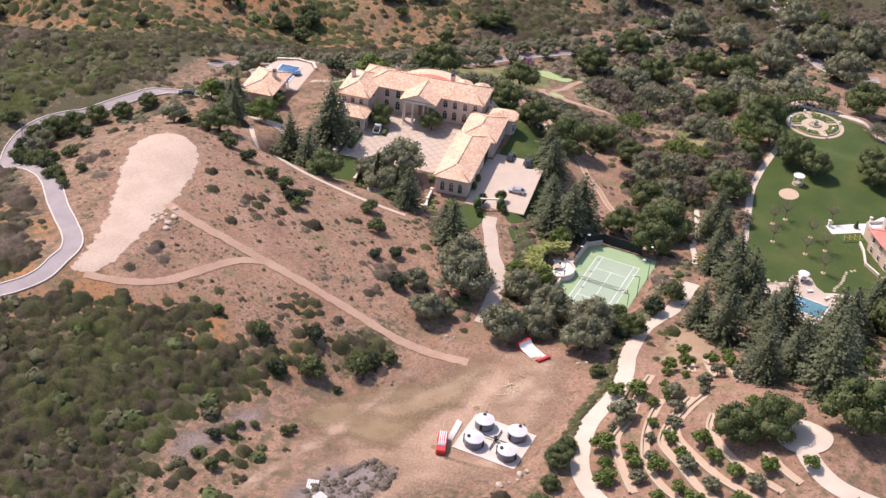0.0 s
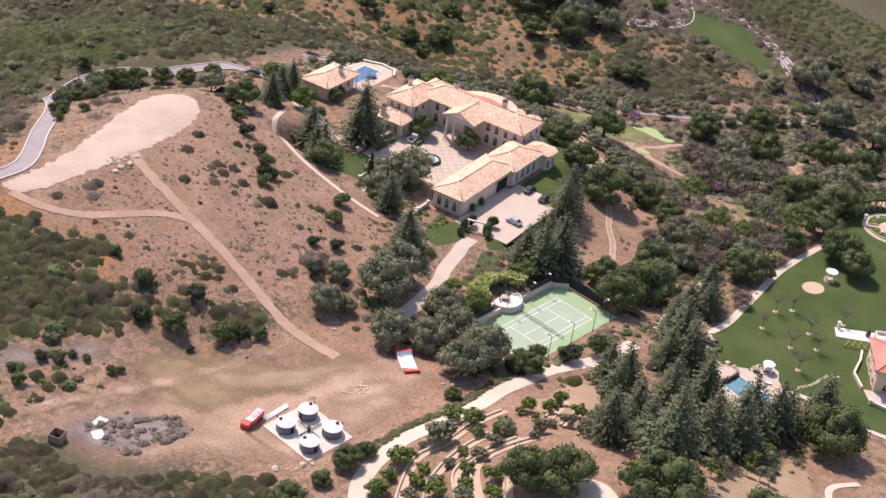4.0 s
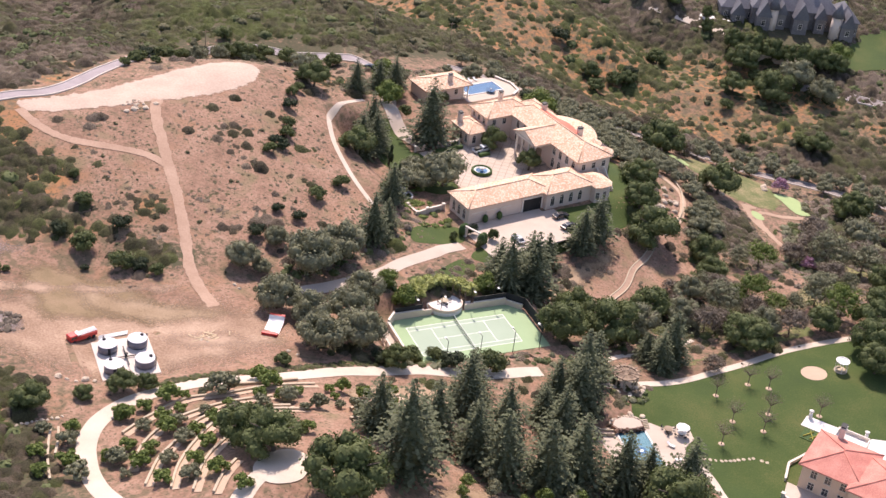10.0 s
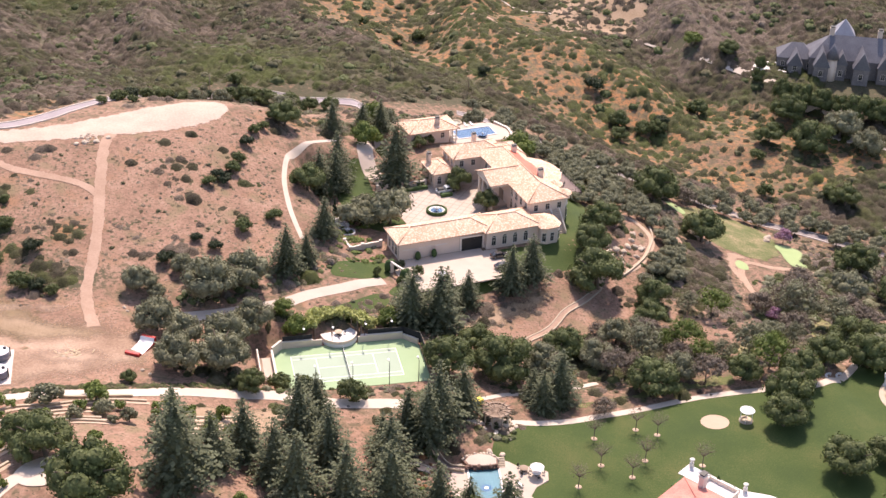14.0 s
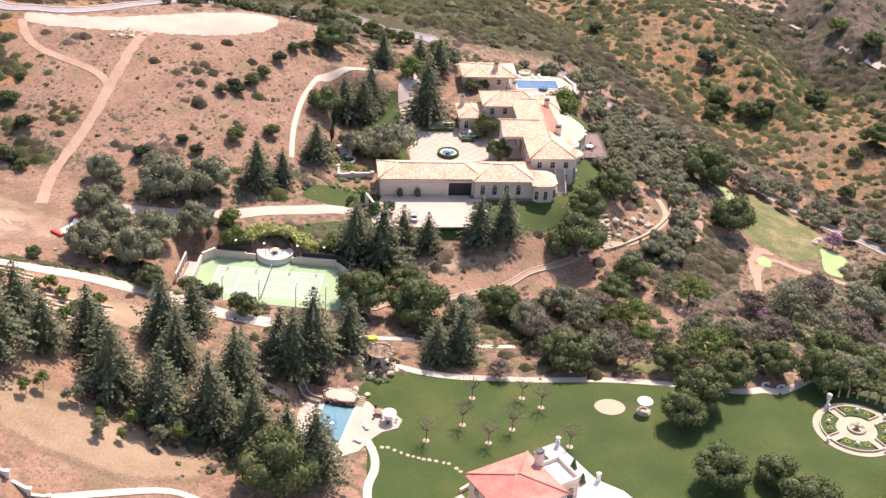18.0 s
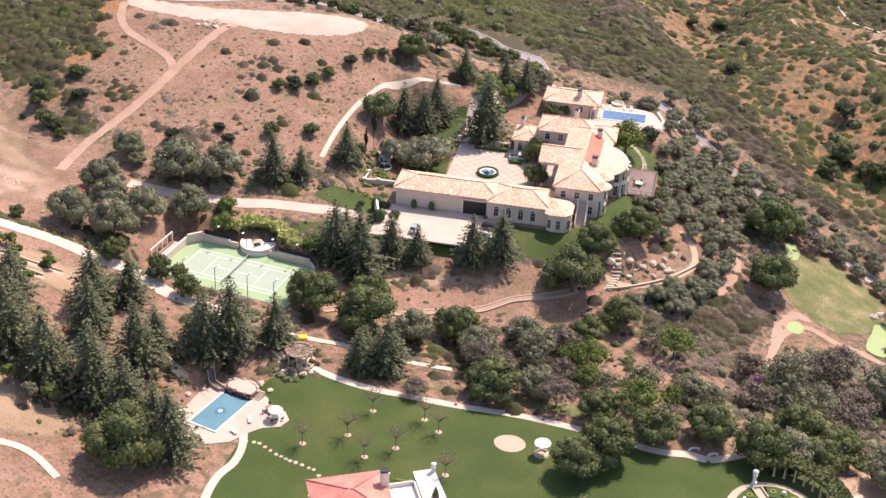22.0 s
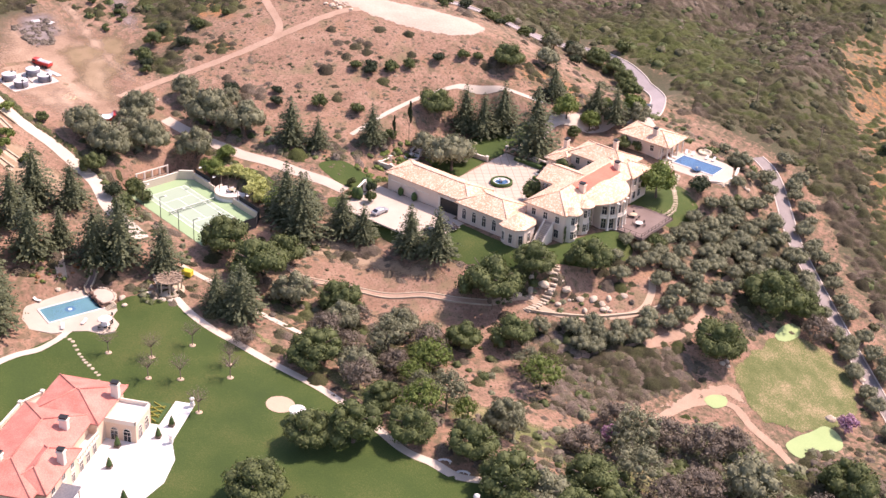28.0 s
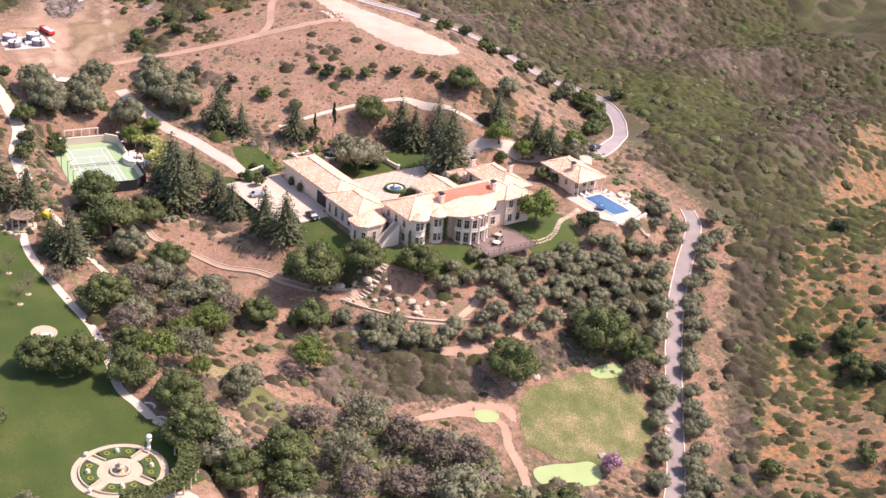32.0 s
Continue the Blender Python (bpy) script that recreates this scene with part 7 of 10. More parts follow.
def car(m, paint, label, kind="car"):
    c = thing(kind, m, label, "vehicle" if kind != "car" else "car")
    prof = [(-2.25, 0.35), (2.2, 0.35), (2.25, 0.75), (1.2, 0.92), (0.55, 1.42), (-1.1, 1.45), (-1.95, 0.98), (-2.28, 0.9)]
    bm = bmesh.new()
    for s in (-1, 1):
        bm.faces.new([bm.verts.new((x, s * (0.9 if z < 1.0 else 0.68), z)) for x, z in (prof if s > 0 else prof)])
    vs = list(bm.verts)
    n = len(prof)
    for i in range(n):
        bm.faces.new((vs[i], vs[(i + 1) % n], vs[n + (i + 1) % n], vs[n + i]))
    bmesh.ops.recalc_face_normals(bm, faces=bm.faces)
    bmesh.ops.bevel(bm, geom=list(bm.edges), offset=0.05, segments=1, affect="EDGES")
    part("body", bm, paint, c)
    for s in (-1, 1):
        part("side_glass", solid([(0.95, s * 0.83, 0.98), (0.5, s * 0.715, 1.36), (-1.05, s * 0.715, 1.38), (-1.6, s * 0.83, 1.0)], [(0, 1, 2, 3)]), WINDOW, c)
    part("windscreen", solid([(1.16, -0.72, 0.97), (1.16, 0.72, 0.97), (0.62, 0.6, 1.40), (0.62, -0.6, 1.40)], [(0, 1, 2, 3)]), WINDOW, c)
    part("rear_glass", solid([(-1.95, -0.7, 1.02), (-1.2, -0.6, 1.44), (-1.2, 0.6, 1.44), (-1.95, 0.7, 1.02)], [(0, 1, 2, 3)]), WINDOW, c)
    for x in (-1.4, 1.4):
        for y in (-0.88, 0.88):
            t = lathe([(0.2, -0.11), (0.33, -0.11), (0.34, 0), (0.33, 0.11), (0.2, 0.11)], 16)
            bmesh.ops.rotate(t, verts=t.verts, cent=(0, 0, 0), matrix=Matrix.Rotation(radians(90), 3, "X"))
            w = part("wheel", moved(t, x, y, 0.34), TYRE, c)
            r = lathe([(0.0, -0.1), (0.2, -0.1), (0.2, 0.1), (0.0, 0.1)], 12)
            bmesh.ops.rotate(r, verts=r.verts, cent=(0, 0, 0), matrix=Matrix.Rotation(radians(90), 3, "X"))
            part("rim", moved(r, x, y, 0.34), CHROME, w)
    for y in (-0.62, 0.62):
        part("headlight", box(2.16, y - 0.16, 0.6, 2.27, y + 0.16, 0.74, 0.02), WHITE, c)
        part("tail_light", box(-2.3, y - 0.16, 0.72, -2.2, y + 0.16, 0.86, 0.02), RED, c)
    return c


car(pose(29.4, 35.0, 0.03, 0, 0, 95), CAR_SILVER, "silver car with dark glass parked on the pale court")
car(pose(45.6, 43.6, 0.03, 0, 0, 10), CAR_BLACK, "black car parked before the garage")
car(pose(45.2, 38.2, 0.03, 0, 0, 20), CAR_BLACK, "black car parked at the edge of the court")
car(pose(26.7, 137.6, at(26.7, 137.6) + 0.15, 0, 0, 120), CAR_BLACK, "dark car standing on the hill road")


def pickup(m):
    c = thing("pickup_truck", m, "white pickup truck standing in the motor court", "truck")
    part("cab", box(-0.4, -0.95, 0.5, 1.5, 0.95, 1.9, 0.15), CAR_WHITE, c)
    part("hood", box(1.5, -0.95, 0.5, 2.8, 0.95, 1.2, 0.12), CAR_WHITE, c)
    bm = box(-2.8, -0.95, 0.5, -0.4, 0.95, 0.8)
    for y in (-0.95, 0.85):
        add_box(bm, -2.8, y, 0.8, -0.4, y + 0.1, 1.25)
    part("bed", bm, CAR_WHITE, c)
    part("load", box(-2.5, -0.75, 0.8, -0.6, 0.75, 1.6, 0.2), DARK_METAL, c)
    part("windscreen", solid([(1.52, -0.8, 1.2), (1.52, 0.8, 1.2), (1.47, 0.75, 1.75), (1.47, -0.75, 1.75)], [(0, 1, 2, 3)]), WINDOW, c)
    for y in (-0.96, 0.96):
        part("side_glass", solid([(1.3, y, 1.2), (1.2, y, 1.75), (-0.2, y, 1.75), (-0.3, y, 1.2)], [(0, 1, 2, 3)]), WINDOW, c)
    for x in (-1.9, 1.9):
        for y in (-0.9, 0.9):
            t = lathe([(0, -0.14), (0.38, -0.14), (0.4, 0), (0.38, 0.14), (0, 0.14)], 16)
            bmesh.ops.rotate(t, verts=t.verts, cent=(0, 0, 0), matrix=Matrix.Rotation(radians(90), 3, "X"))
            part("wheel", moved(t, x, y, 0.4), TYRE, c)


pickup(home(26.6, 33.4, 0.03, 5))


def topiary_pot(x, y, z, m=None, label="clipped cone shrub in a square planter"):
    t = thing("planter", (m or Matrix.Identity(4)) @ pose(x, y, z), label, "planter")
    part("box", box(-0.55, -0.55, 0, 0.55, 0.55, 0.55, 0.04), BARK, t)
    part("shrub", lathe([(0.1, 0.5), (0.62, 0.7), (0.5, 1.2), (0.28, 1.9), (0.03, 2.5)], 12), HEDGE, t)
    return t


for u in (5.4, 9.8):
    s = thing("shrub", home(u, -0.2, 0), "upright dark shrub against the garage wall", "shrub")
    part("foliage", lathe([(0.25, 0), (0.7, 0.5), (0.75, 1.3), (0.5, 2.0), (0.05, 2.4)], 12), HEDGE, s)


# hedged arch where the driveway enters the parking court
def entry_arch():
    a = thing("arch", pose(18.2, 38.2, 0, 0, 0, 28), "leafy entrance arch with stone posts over the driveway", "arch")
    for y in (-2.4, 2.4):
        part("post", box(-0.5, y - 0.5, -0.3, 0.5, y + 0.5, 2.6, 0.05), TRIM, a)
        for k in range(2):
            part("greenery", moved(lathe([(0.3, 0), (1.0, 0.5), (1.05, 1.8), (0.7, 2.9), (0.05, 3.3)], 12), -0.3 + k * 0.9, y * 1.25, 0), HEDGE, a)
    part("beam", box(-0.25, -2.6, 2.6, 0.25, 2.6, 2.95, 0.04), TRIM, a)


entry_arch()


# ---- guest house and upper pool ----
def guest_house():
    g = thing("guest_house", home(34.8, 71.0, 0.2), "small stucco guest house with a hipped clay tile roof", "house")
    part("wall", box(-6.2, -4.6, -1.5, 6.2, 4.6, 3.4), STUCCO, g)
    part("roof", hip_roof(-6.2, -4.6, 8.7, 4.6, 3.4, 1.9, 0.7), TILE, g)
    hip_caps(-6.2, -4.6, 8.7, 4.6, 3.4, 1.9, g, 0.7)
    chimney(g, 3.2, -2.0, 3.4, 6.2, 1.3, 1.0)
    for x in (6.9, 8.6):
        for y in (-4.2, -1.4, 1.4, 4.2):
            column(g, x, y, -1.2, 3.0, 0.18)
    part("porch_beam", box(8.4, -4.6, 2.8, 8.8, 4.6, 3.1, 0.03), TRIM, g)
    for y in (-2.8, 0, 2.8):
        window(g, 6.2, y, 0.1, 1.4, 2.2, 0)
    for x in (-4, 0, 4):
        window(g, x, -4.6, 0.8, 1.1, 1.6, 270)
        window(g, x, 4.6, 0.8, 1.1, 1.6, 90)


guest_house()


def basin(name, m, w, d, deep, tile, label):
    """A sunk pool: shell, coping and water."""
    p = thing(name, m, label, "pool")
    o = 0.35
    bm = bmesh.new()
    A = [(-w / 2, -d / 2), (w / 2, -d / 2), (w / 2, d / 2), (-w / 2, d / 2)]
    top = [bm.verts.new((x, y, 0.12)) for x, y in A]
    low = [bm.verts.new((x, y, 0.06 - deep * 0.05)) for x, y in A]
    bm.faces.new(low)
    for i in range(4):
        j = (i + 1) % 4
        bm.faces.new((top[j], top[i], low[i], low[j]))
    part("shell", bm, tile, p)
    bm = bmesh.new()
    for a in ((-w / 2 - o, -d / 2 - o, w / 2 + o, -d / 2), (-w / 2 - o, d / 2, w / 2 + o, d / 2 + o), (-w / 2 - o, -d / 2, -w / 2, d / 2), (w / 2, -d / 2, w / 2 + o, d / 2)):
        add_box(bm, a[0], a[1], -0.2, a[2], a[3], 0.16)
    part("coping", bm, WHITE_STONE, p)
    bm = bmesh.new()
    bmesh.ops.create_grid(bm, x_segments=30, y_segments=18, size=0.5)
    for v in bm.verts:
        v.co.x, v.co.y = v.co.x * w, v.co.y * d
        v.co.z = 0.10 + 0.006 * noise.noise(v.co * 2.2)
    part("water", bm, WATER, p)
    return p


deck = part("pool_deck", prism([(42.0, 63.6), (57.6, 63.6), (61, 66), (61.5, 70.5), (59, 76), (56, 77.2), (43.2, 78.2), (42, 75)], -1.6, -0.95), PAVING)
deck.matrix_world = HOME
tagged(deck, "pale stone deck round the upper pool", "terrace", kind="structure")
basin("swimming_pool", home(51.0, 70.8, -0.93), 12.2, 5.8, 1.4, POOL_DEEP, "long blue swimming pool with pale coping")
fb = thing("fountain_bowl", home(52.4, 67.4, -0.93), "round blue mosaic fountain bowl at the pool edge", "fountain")
part("bowl", lathe([(0.6, 0), (1.3, 0.5), (1.4, 0.75), (1.25, 0.75), (0.3, 0.55), (0, 0.55)], 24), POOL_DEEP, fb)
part("jet", lathe([(0.12, 0.5), (0.1, 1.0), (0.35, 1.1), (0, 1.2)], 12), WHITE_STONE, fb)
spa = thing("spa", home(48.4, 79.2, -0.9), "round raised stone spa basin", "spa")
part("rim", lathe([(1.9, -0.6), (1.9, 0.45), (1.45, 0.45), (1.4, 0.1), (0, 0.1)], 24), STONE, spa)
part("water", lathe([(1.46, 0.3), (0, 0.3)], 24), WATER, spa)
garden_wall([(57.8, 63.0, -1.6), (61.4, 65.4, -1.6), (62.2, 70.5, -1.8), (60.2, 76.6, -1.6)], 1.1, "curved stone retaining wall below the pool", HOME, 0.5, False)


def lounger(m, label="white sun lounger with cushion on the pool deck"):
    l = thing("sun_lounger", m, label, "lounger", "sun loungers")
    part("seat", box(-0.35, -0.9, 0.28, 0.35, 0.35, 0.4, 0.03), WHITE, l)
    part("backrest", solid([(-0.35, 0.35, 0.28), (0.35, 0.35, 0.28), (0.35, 0.95, 0.75), (-0.35, 0.95, 0.75), (-0.35, 0.35, 0.4), (0.35, 0.35, 0.4), (0.35, 0.9, 0.85), (-0.35, 0.9, 0.85)], [(0, 3, 2, 1), (4, 5, 6, 7), (0, 1, 5, 4), (1, 2, 6, 5), (2, 3, 7, 6), (3, 0, 4, 7)]), WHITE, l)
    for x in (-0.3, 0.25):
        for y in (-0.8, 0.3):
            part("leg", box(x, y, 0, x + 0.05, y + 0.05, 0.28), DARK_METAL, l)
    return l


first = lounger(home(44.6, 75.6, -0.95, 20))
for u, v, a in ((46.6, 75.8, 15), (50.6, 76.4, 10), (52.6, 76.5, 8), (43.6, 68.5, 95), (43.6, 70.4, 92)):
    copy_thing(first, home(u, v, -0.95, a))


def table_set(m, label, cover=None, chairs=5):
    t = thing("table", m, label, "table")
    part("top", moved(lathe([(0.95, 0), (0.95, 0.05), (0.9, 0.07), (0, 0.07)], 20), 0, 0, 0.7), cover or STONE, t)
    part("base", lathe([(0.4, 0), (0.35, 0.08), (0.1, 0.15), (0.1, 0.7)], 12), DARK_METAL, t)
    for i in range(chairs):
        a = 2 * math.pi * i / chairs
        c = thing("garden_chair", m @ Matrix.Rotation(a, 4, "Z") @ pose(1.45, 0, 0, 0, 0, 90), "dark metal garden chair drawn up to a table", "chair", "garden chairs")
        part("seat", box(-0.24, -0.24, 0.42, 0.24, 0.24, 0.48, 0.02), DARK_METAL, c)
        part("backrest", box(-0.24, -0.26, 0.48, 0.24, -0.2, 0.95, 0.02), DARK_METAL, c)
        for x in (-0.22, 0.18):
            for y in (-0.22, 0.18):
                part("leg", box(x, y, 0, x + 0.04, y + 0.04, 0.42), DARK_METAL, c)
    return t


table_set(home(58.6, 27.4, 0.03), "round pale outdoor table on the grey terrace", WHITE_STONE)
table_set(home(55.2, 30.4, 0.03), "small round table on the grey terrace", STONE, 3)

# stepping path of stones from terrace to pool
STEP_STONE = lathe([(0.02, 0.05), (0.42, 0.05), (0.5, 0.0), (0.5, -0.2)], 7, False)
sm = bpy.data.meshes.new("stepping_stone")
STEP_STONE.to_mesh(sm)
STEP_STONE.free()
sm.materials.append(STONE)


def stepping(line, label, gap=0.95, width=1):
    s = thing("stepping_stones", Matrix.Identity(4), label, "path")
    r = random.Random(3)
    for i, (x, y) in enumerate(curve_points(line, False, gap)):
        for k in range(width):
            o = new("stone", sm)
            o.parent = s
            xx, yy = x + (k - (width - 1) / 2) * 0.8 + r.uniform(-0.1, 0.1), y + r.uniform(-0.1, 0.1)
            o.location = (xx, yy, at(xx, yy) + 0.08)
            o.rotation_euler = (0, 0, r.uniform(0, 6))
            o.scale = (r.uniform(0.8, 1.1), r.uniform(0.7, 1.0), 1)
    return s


stepping([(70.6, 90.6), (70.5, 96), (68.2, 101), (63, 106), (60, 111), (58, 114)], "irregular stone stepping path through the garden", 0.85, 2)
stepping([(29.6, -50.9), (33, -50.4), (36.8, -51.2), (41, -51.3), (44.9, -51.3), (47.3, -53)], "pale stepping stones across the lawn", 1.05)


# ---- court surroundings ----
def court_walls():
    w = thing("court_wall", Matrix.Identity(4), "cream stucco retaining wall along the tennis court", "wall")
    for (x0, y0), (x1, y1), h in (((-15.8, -8.6), (-15.8, 6.2), 1.9), ((-15.8, 6.2), (-13.4, 9.0), 2.3), ((-13.4, 9.0), (-6.4, 9.1), 1.7), ((6.0, 9.1), (14.2, 9.1), 1.7), ((14.2, 9.1), (17.2, 6.2), 1.2)):
        d, a = math.hypot(x1 - x0, y1 - y0), math.degrees(math.atan2(y1 - y0, x1 - x0))
        part("panel", moved(box(0, 0, -0.6, d, 0.35, h), x0, y0, 0, a), STUCCO, w)
        part("coping", moved(box(0, -0.05, h, d, 0.45, h + 0.12, 0.02), x0, y0, 0, a), TRIM, w)
    fence = thing("court_fence", Matrix.Identity(4), "tall chain-link court fence with black windscreen", "fence")
    for (x0, y0), (x1, y1) in (((6.2, 9.6), (14.6, 9.6)), ((14.6, 9.6), (17.8, 6.4)), ((17.8, 6.4), (17.8, -4.0)), ((-13.2, 9.5), (-6.6, 9.6))):
        d, a = math.hypot(x1 - x0, y1 - y0), math.degrees(math.atan2(y1 - y0, x1 - x0))
        part("screen", moved(box(0, 0, 0.2, d, 0.03, 2.9), x0, y0, 0, a), BLACK_MESH, fence)
        n = max(2, int(d / 2.6))
        for i in range(n + 1):
            part("post", moved(lathe([(0.05, -0.3), (0.05, 3.05), (0.02, 3.1)], 8), x0 + (x1 - x0) * i / n, y0 + (y1 - y0) * i / n, 0), DARK_METAL, fence)
        part("rail", moved(box(0, -0.03, 2.9, d, 0.06, 2.97), x0, y0, 0, a), DARK_METAL, fence)
    stand = thing("seating_terrace", pose(-17.6, 0.6, 0.15), "raised paved seating terrace with balustrade at the court end", "terrace")
    part("floor", box(-1.7, -4.5, -0.5, 1.7, 4.5, 0.5, 0.04), PAVING, stand)
    for y in (-4.5, -2.2, 0, 2.2, 4.5):
        part("pier", box(-1.9, y - 0.2, -0.5, -1.5, y + 0.2, 2.6, 0.03), TRIM, stand)
    part("beam", box(-1.85, -4.8, 2.6, -1.55, 4.8, 2.85, 0.03), TRIM, stand)
    part("bench", box(-1.3, -3.8, 0.5, -0.8, 3.8, 0.95, 0.03), WOOD, stand)


court_walls()


def court_bay():
    b = thing("court_lounge", pose(-0.2, 11.6, 0), "rounded stone lounge terrace beside the tennis court", "terrace")
    part("floor", lathe([(4.2, -0.6), (4.2, 0.9), (3.9, 1.0), (0, 1.0)], 28), WHITE_STONE, b)
    part("wall", lathe([(4.2, 0.9), (4.2, 1.6), (3.9, 1.6), (3.9, 0.9)], 20, False, 180, 180), STUCCO, b)
    for x0, x1 in ((-6.2, -4.1), (4.1, 6.2)):
        part("wing", box(x0, -2.4, -0.6, x1, -2.0, 1.5, 0.03), STUCCO, b)
    for i in range(3):
        part("step", box(5.0, -1.8 + i * 0.5, -0.4, 6.4, -1.3 + i * 0.5, 0.3 + 0.3 * i, 0.02), WHITE_STONE, b)
    for i in range(9):
        a = math.pi * (0.05 + 0.9 * i / 8)
        column(b, 5.4 * math.cos(a), 5.0 * math.sin(a) - 0.2, 0.4, 3.6, 0.16, WOOD)
    table_set(pose(-0.2, 11.8, 1.0), "round table on the stone lounge by the court", STONE, 4)


court_bay()
# flowering vine over the lounge pergola
r = np.random.default_rng(5)
n = 1900
a = r.uniform(0.0, math.pi, n)
rad = r.uniform(4.3, 6.6, n)
P = np.c_[-0.2 + rad * np.cos(a) * 1.15, 11.4 + rad * np.sin(a) * 0.95, 3.75 + r.normal(0, 0.28, n) + 0.5 * np.cos((rad - 5.5) * 1.3)]
v, f = sprays(P, np.tile([0, 0, 1.0], (n, 1)), 0.34, r, 0.8)
tagged(new("flowering_vine", quick_mesh("flowering_vine", v, f, LIME_LEAF)), "pale yellow-green flowering vine over a curved pergola", "vine")


def court_lamp(x, y, turn):
    l = thing("court_lamp", pose(x, y, 0, 0, 0, turn), "slim dark court light with an arm and box lamp", "lamp", "court lamps")
    part("pole", lathe([(0.09, -0.3), (0.07, 5.6), (0.03, 5.7)], 10), DARK_METAL, l)
    part("arm", box(0, -0.04, 5.5, 1.5, 0.04, 5.6), DARK_METAL, l)
    part("head", box(1.2, -0.22, 5.38, 1.9, 0.22, 5.56, 0.03), WHITE, l)
    return l


lamp = court_lamp(-8, -8.8, 90)
for x, y, t in ((0, -8.8, 90), (8, -8.8, 90), (14.5, -8.8, 90), (-8.5, 9.6, 270), (-2, 9.3, 270), (5.5, 9.6, 270), (11.5, 9.9, 270)):
    copy_thing(lamp, pose(x, y, 0, 0, 0, t))


# ---- the dirt field ----
def water_tank(x, y, z):
    t = thing("water_tank", pose(x, y, z), "round grey-white steel water tank with a shallow cone roof", "tank", "water tanks")
    # wall takes the shade-darkened copy of the roof's paint
    part("shell", lathe([(1.9, 0), (1.9, 1.75)], 30), TANK_SHADED, t, "tank wall coloured blue-grey to hold its shade")
    part("roof", lathe([(1.96, 1.72), (1.96, 1.8), (0.3, 2.15), (0, 2.16)], 30, False), TANK_PAINT, t)
    part("hatch", moved(lathe([(0.35, 0), (0.35, 0.25), (0, 0.28)], 12), 1.0, 0.5, 1.98), DARK_METAL, t)
    part("pipe", moved(lathe([(0.12, 0), (0.12, 2.2), (0.02, 2.25)], 10), 2.0, 0.5, 0), DARK_METAL, t)
    for k in range(9):
        part("rung", box(-2.04, -0.25, 0.25 + 0.17 * k, -1.9, 0.25, 0.28 + 0.17 * k), DARK_METAL, t)
    return t


zt = at(-75.7, -3.6)
slab = part("slab", box(-81.6, -10.2, zt - 0.4, -70.2, 3.0, zt + 0.26, 0.03), KERB)
tagged(slab, "square concrete slab under the water tanks", "slab", kind="structure")
tank = water_tank(-72.8, 0.0, zt + 0.26)
for x, y in ((-78.8, -0.4), (-78.9, -7.4), (-72.7, -7.0)):
    copy_thing(tank, pose(x, y, zt + 0.26, 0, 0, 40 * x))
pipe = thing("pipework", pose(-75.8, -3.7, zt + 0.26), "dark pipework linking the water tanks", "pipes")
part("pipe", box(-3.2, -0.1, 0.2, 3.2, 0.1, 0.4, 0.03), DARK_METAL, pipe)
part("pipe", box(-0.1, -3.2, 0.42, 0.1, 3.2, 0.6, 0.03), DARK_METAL, pipe)
part("valve", lathe([(0.25, 0), (0.25, 0.9), (0.4, 0.95), (0.4, 1.05), (0, 1.1)], 12), DARK_METAL, pipe)


def fire_engine(m):
    c = thing("fire_engine", m, "red and white fire engine with hoses and ladders on its deck", "truck")
    part("cab", box(1.6, -1.1, 0.6, 3.6, 1.1, 2.3, 0.18), RED, c)
    part("body", box(-3.6, -1.15, 0.6, 1.6, 1.15, 1.7, 0.06), RED, c)
    part("windscreen", solid([(3.62, -0.9, 1.4), (3.62, 0.9, 1.4), (3.5, 0.85, 2.1), (3.5, -0.85, 2.1)], [(0, 1, 2, 3)]), WINDOW, c)
    for s in (-1.12, 1.12):
        part("side_glass", solid([(3.3, s, 1.4), (3.2, s, 2.1), (2.0, s, 2.1), (1.9, s, 1.4)], [(0, 1, 2, 3)]), WINDOW, c)
    for y in (-0.8, -0.35, 0.1, 0.6):
        part("ladder", box(-3.7, y, 1.75, 1.3, y + 0.25, 1.95, 0.03), WHITE, c)
    part("pump", box(0.6, -0.9, 1.7, 1.5, 0.9, 2.15, 0.05), CHROME, c)
    for x in (-2.5, -1.3, 2.6):
        for y in (-1.05, 1.05):
            t = lathe([(0, -0.16), (0.48, -0.16), (0.5, 0), (0.48, 0.16), (0, 0.16)], 16)
            bmesh.ops.rotate(t, verts=t.verts, cent=(0, 0, 0), matrix=Matrix.Rotation(radians(90), 3, "X"))
            part("wheel", moved(t, x, y, 0.5), TYRE, c)


fire_engine(pose(-83.0, 4.6, at(-83, 4.6) + 0.05, 0, 0, 200) @ Matrix.Scale(0.84, 4))
rack = thing("pipe_stack", pose(-77.0, 4.6, at(-77, 4.6) + 0.05, 0, 0, 5), "stack of long white pipes on the ground", "pipes")
for k in range(5):
    p = lathe([(0.12, -3), (0.12, 3)], 8)
    bmesh.ops.rotate(p, verts=p.verts, cent=(0, 0, 0), matrix=Matrix.Rotation(radians(90), 3, "Y"))
    part("pipe", moved(p, 0.1 * k, -0.5 + 0.25 * k, 0.13), WHITE, rack)


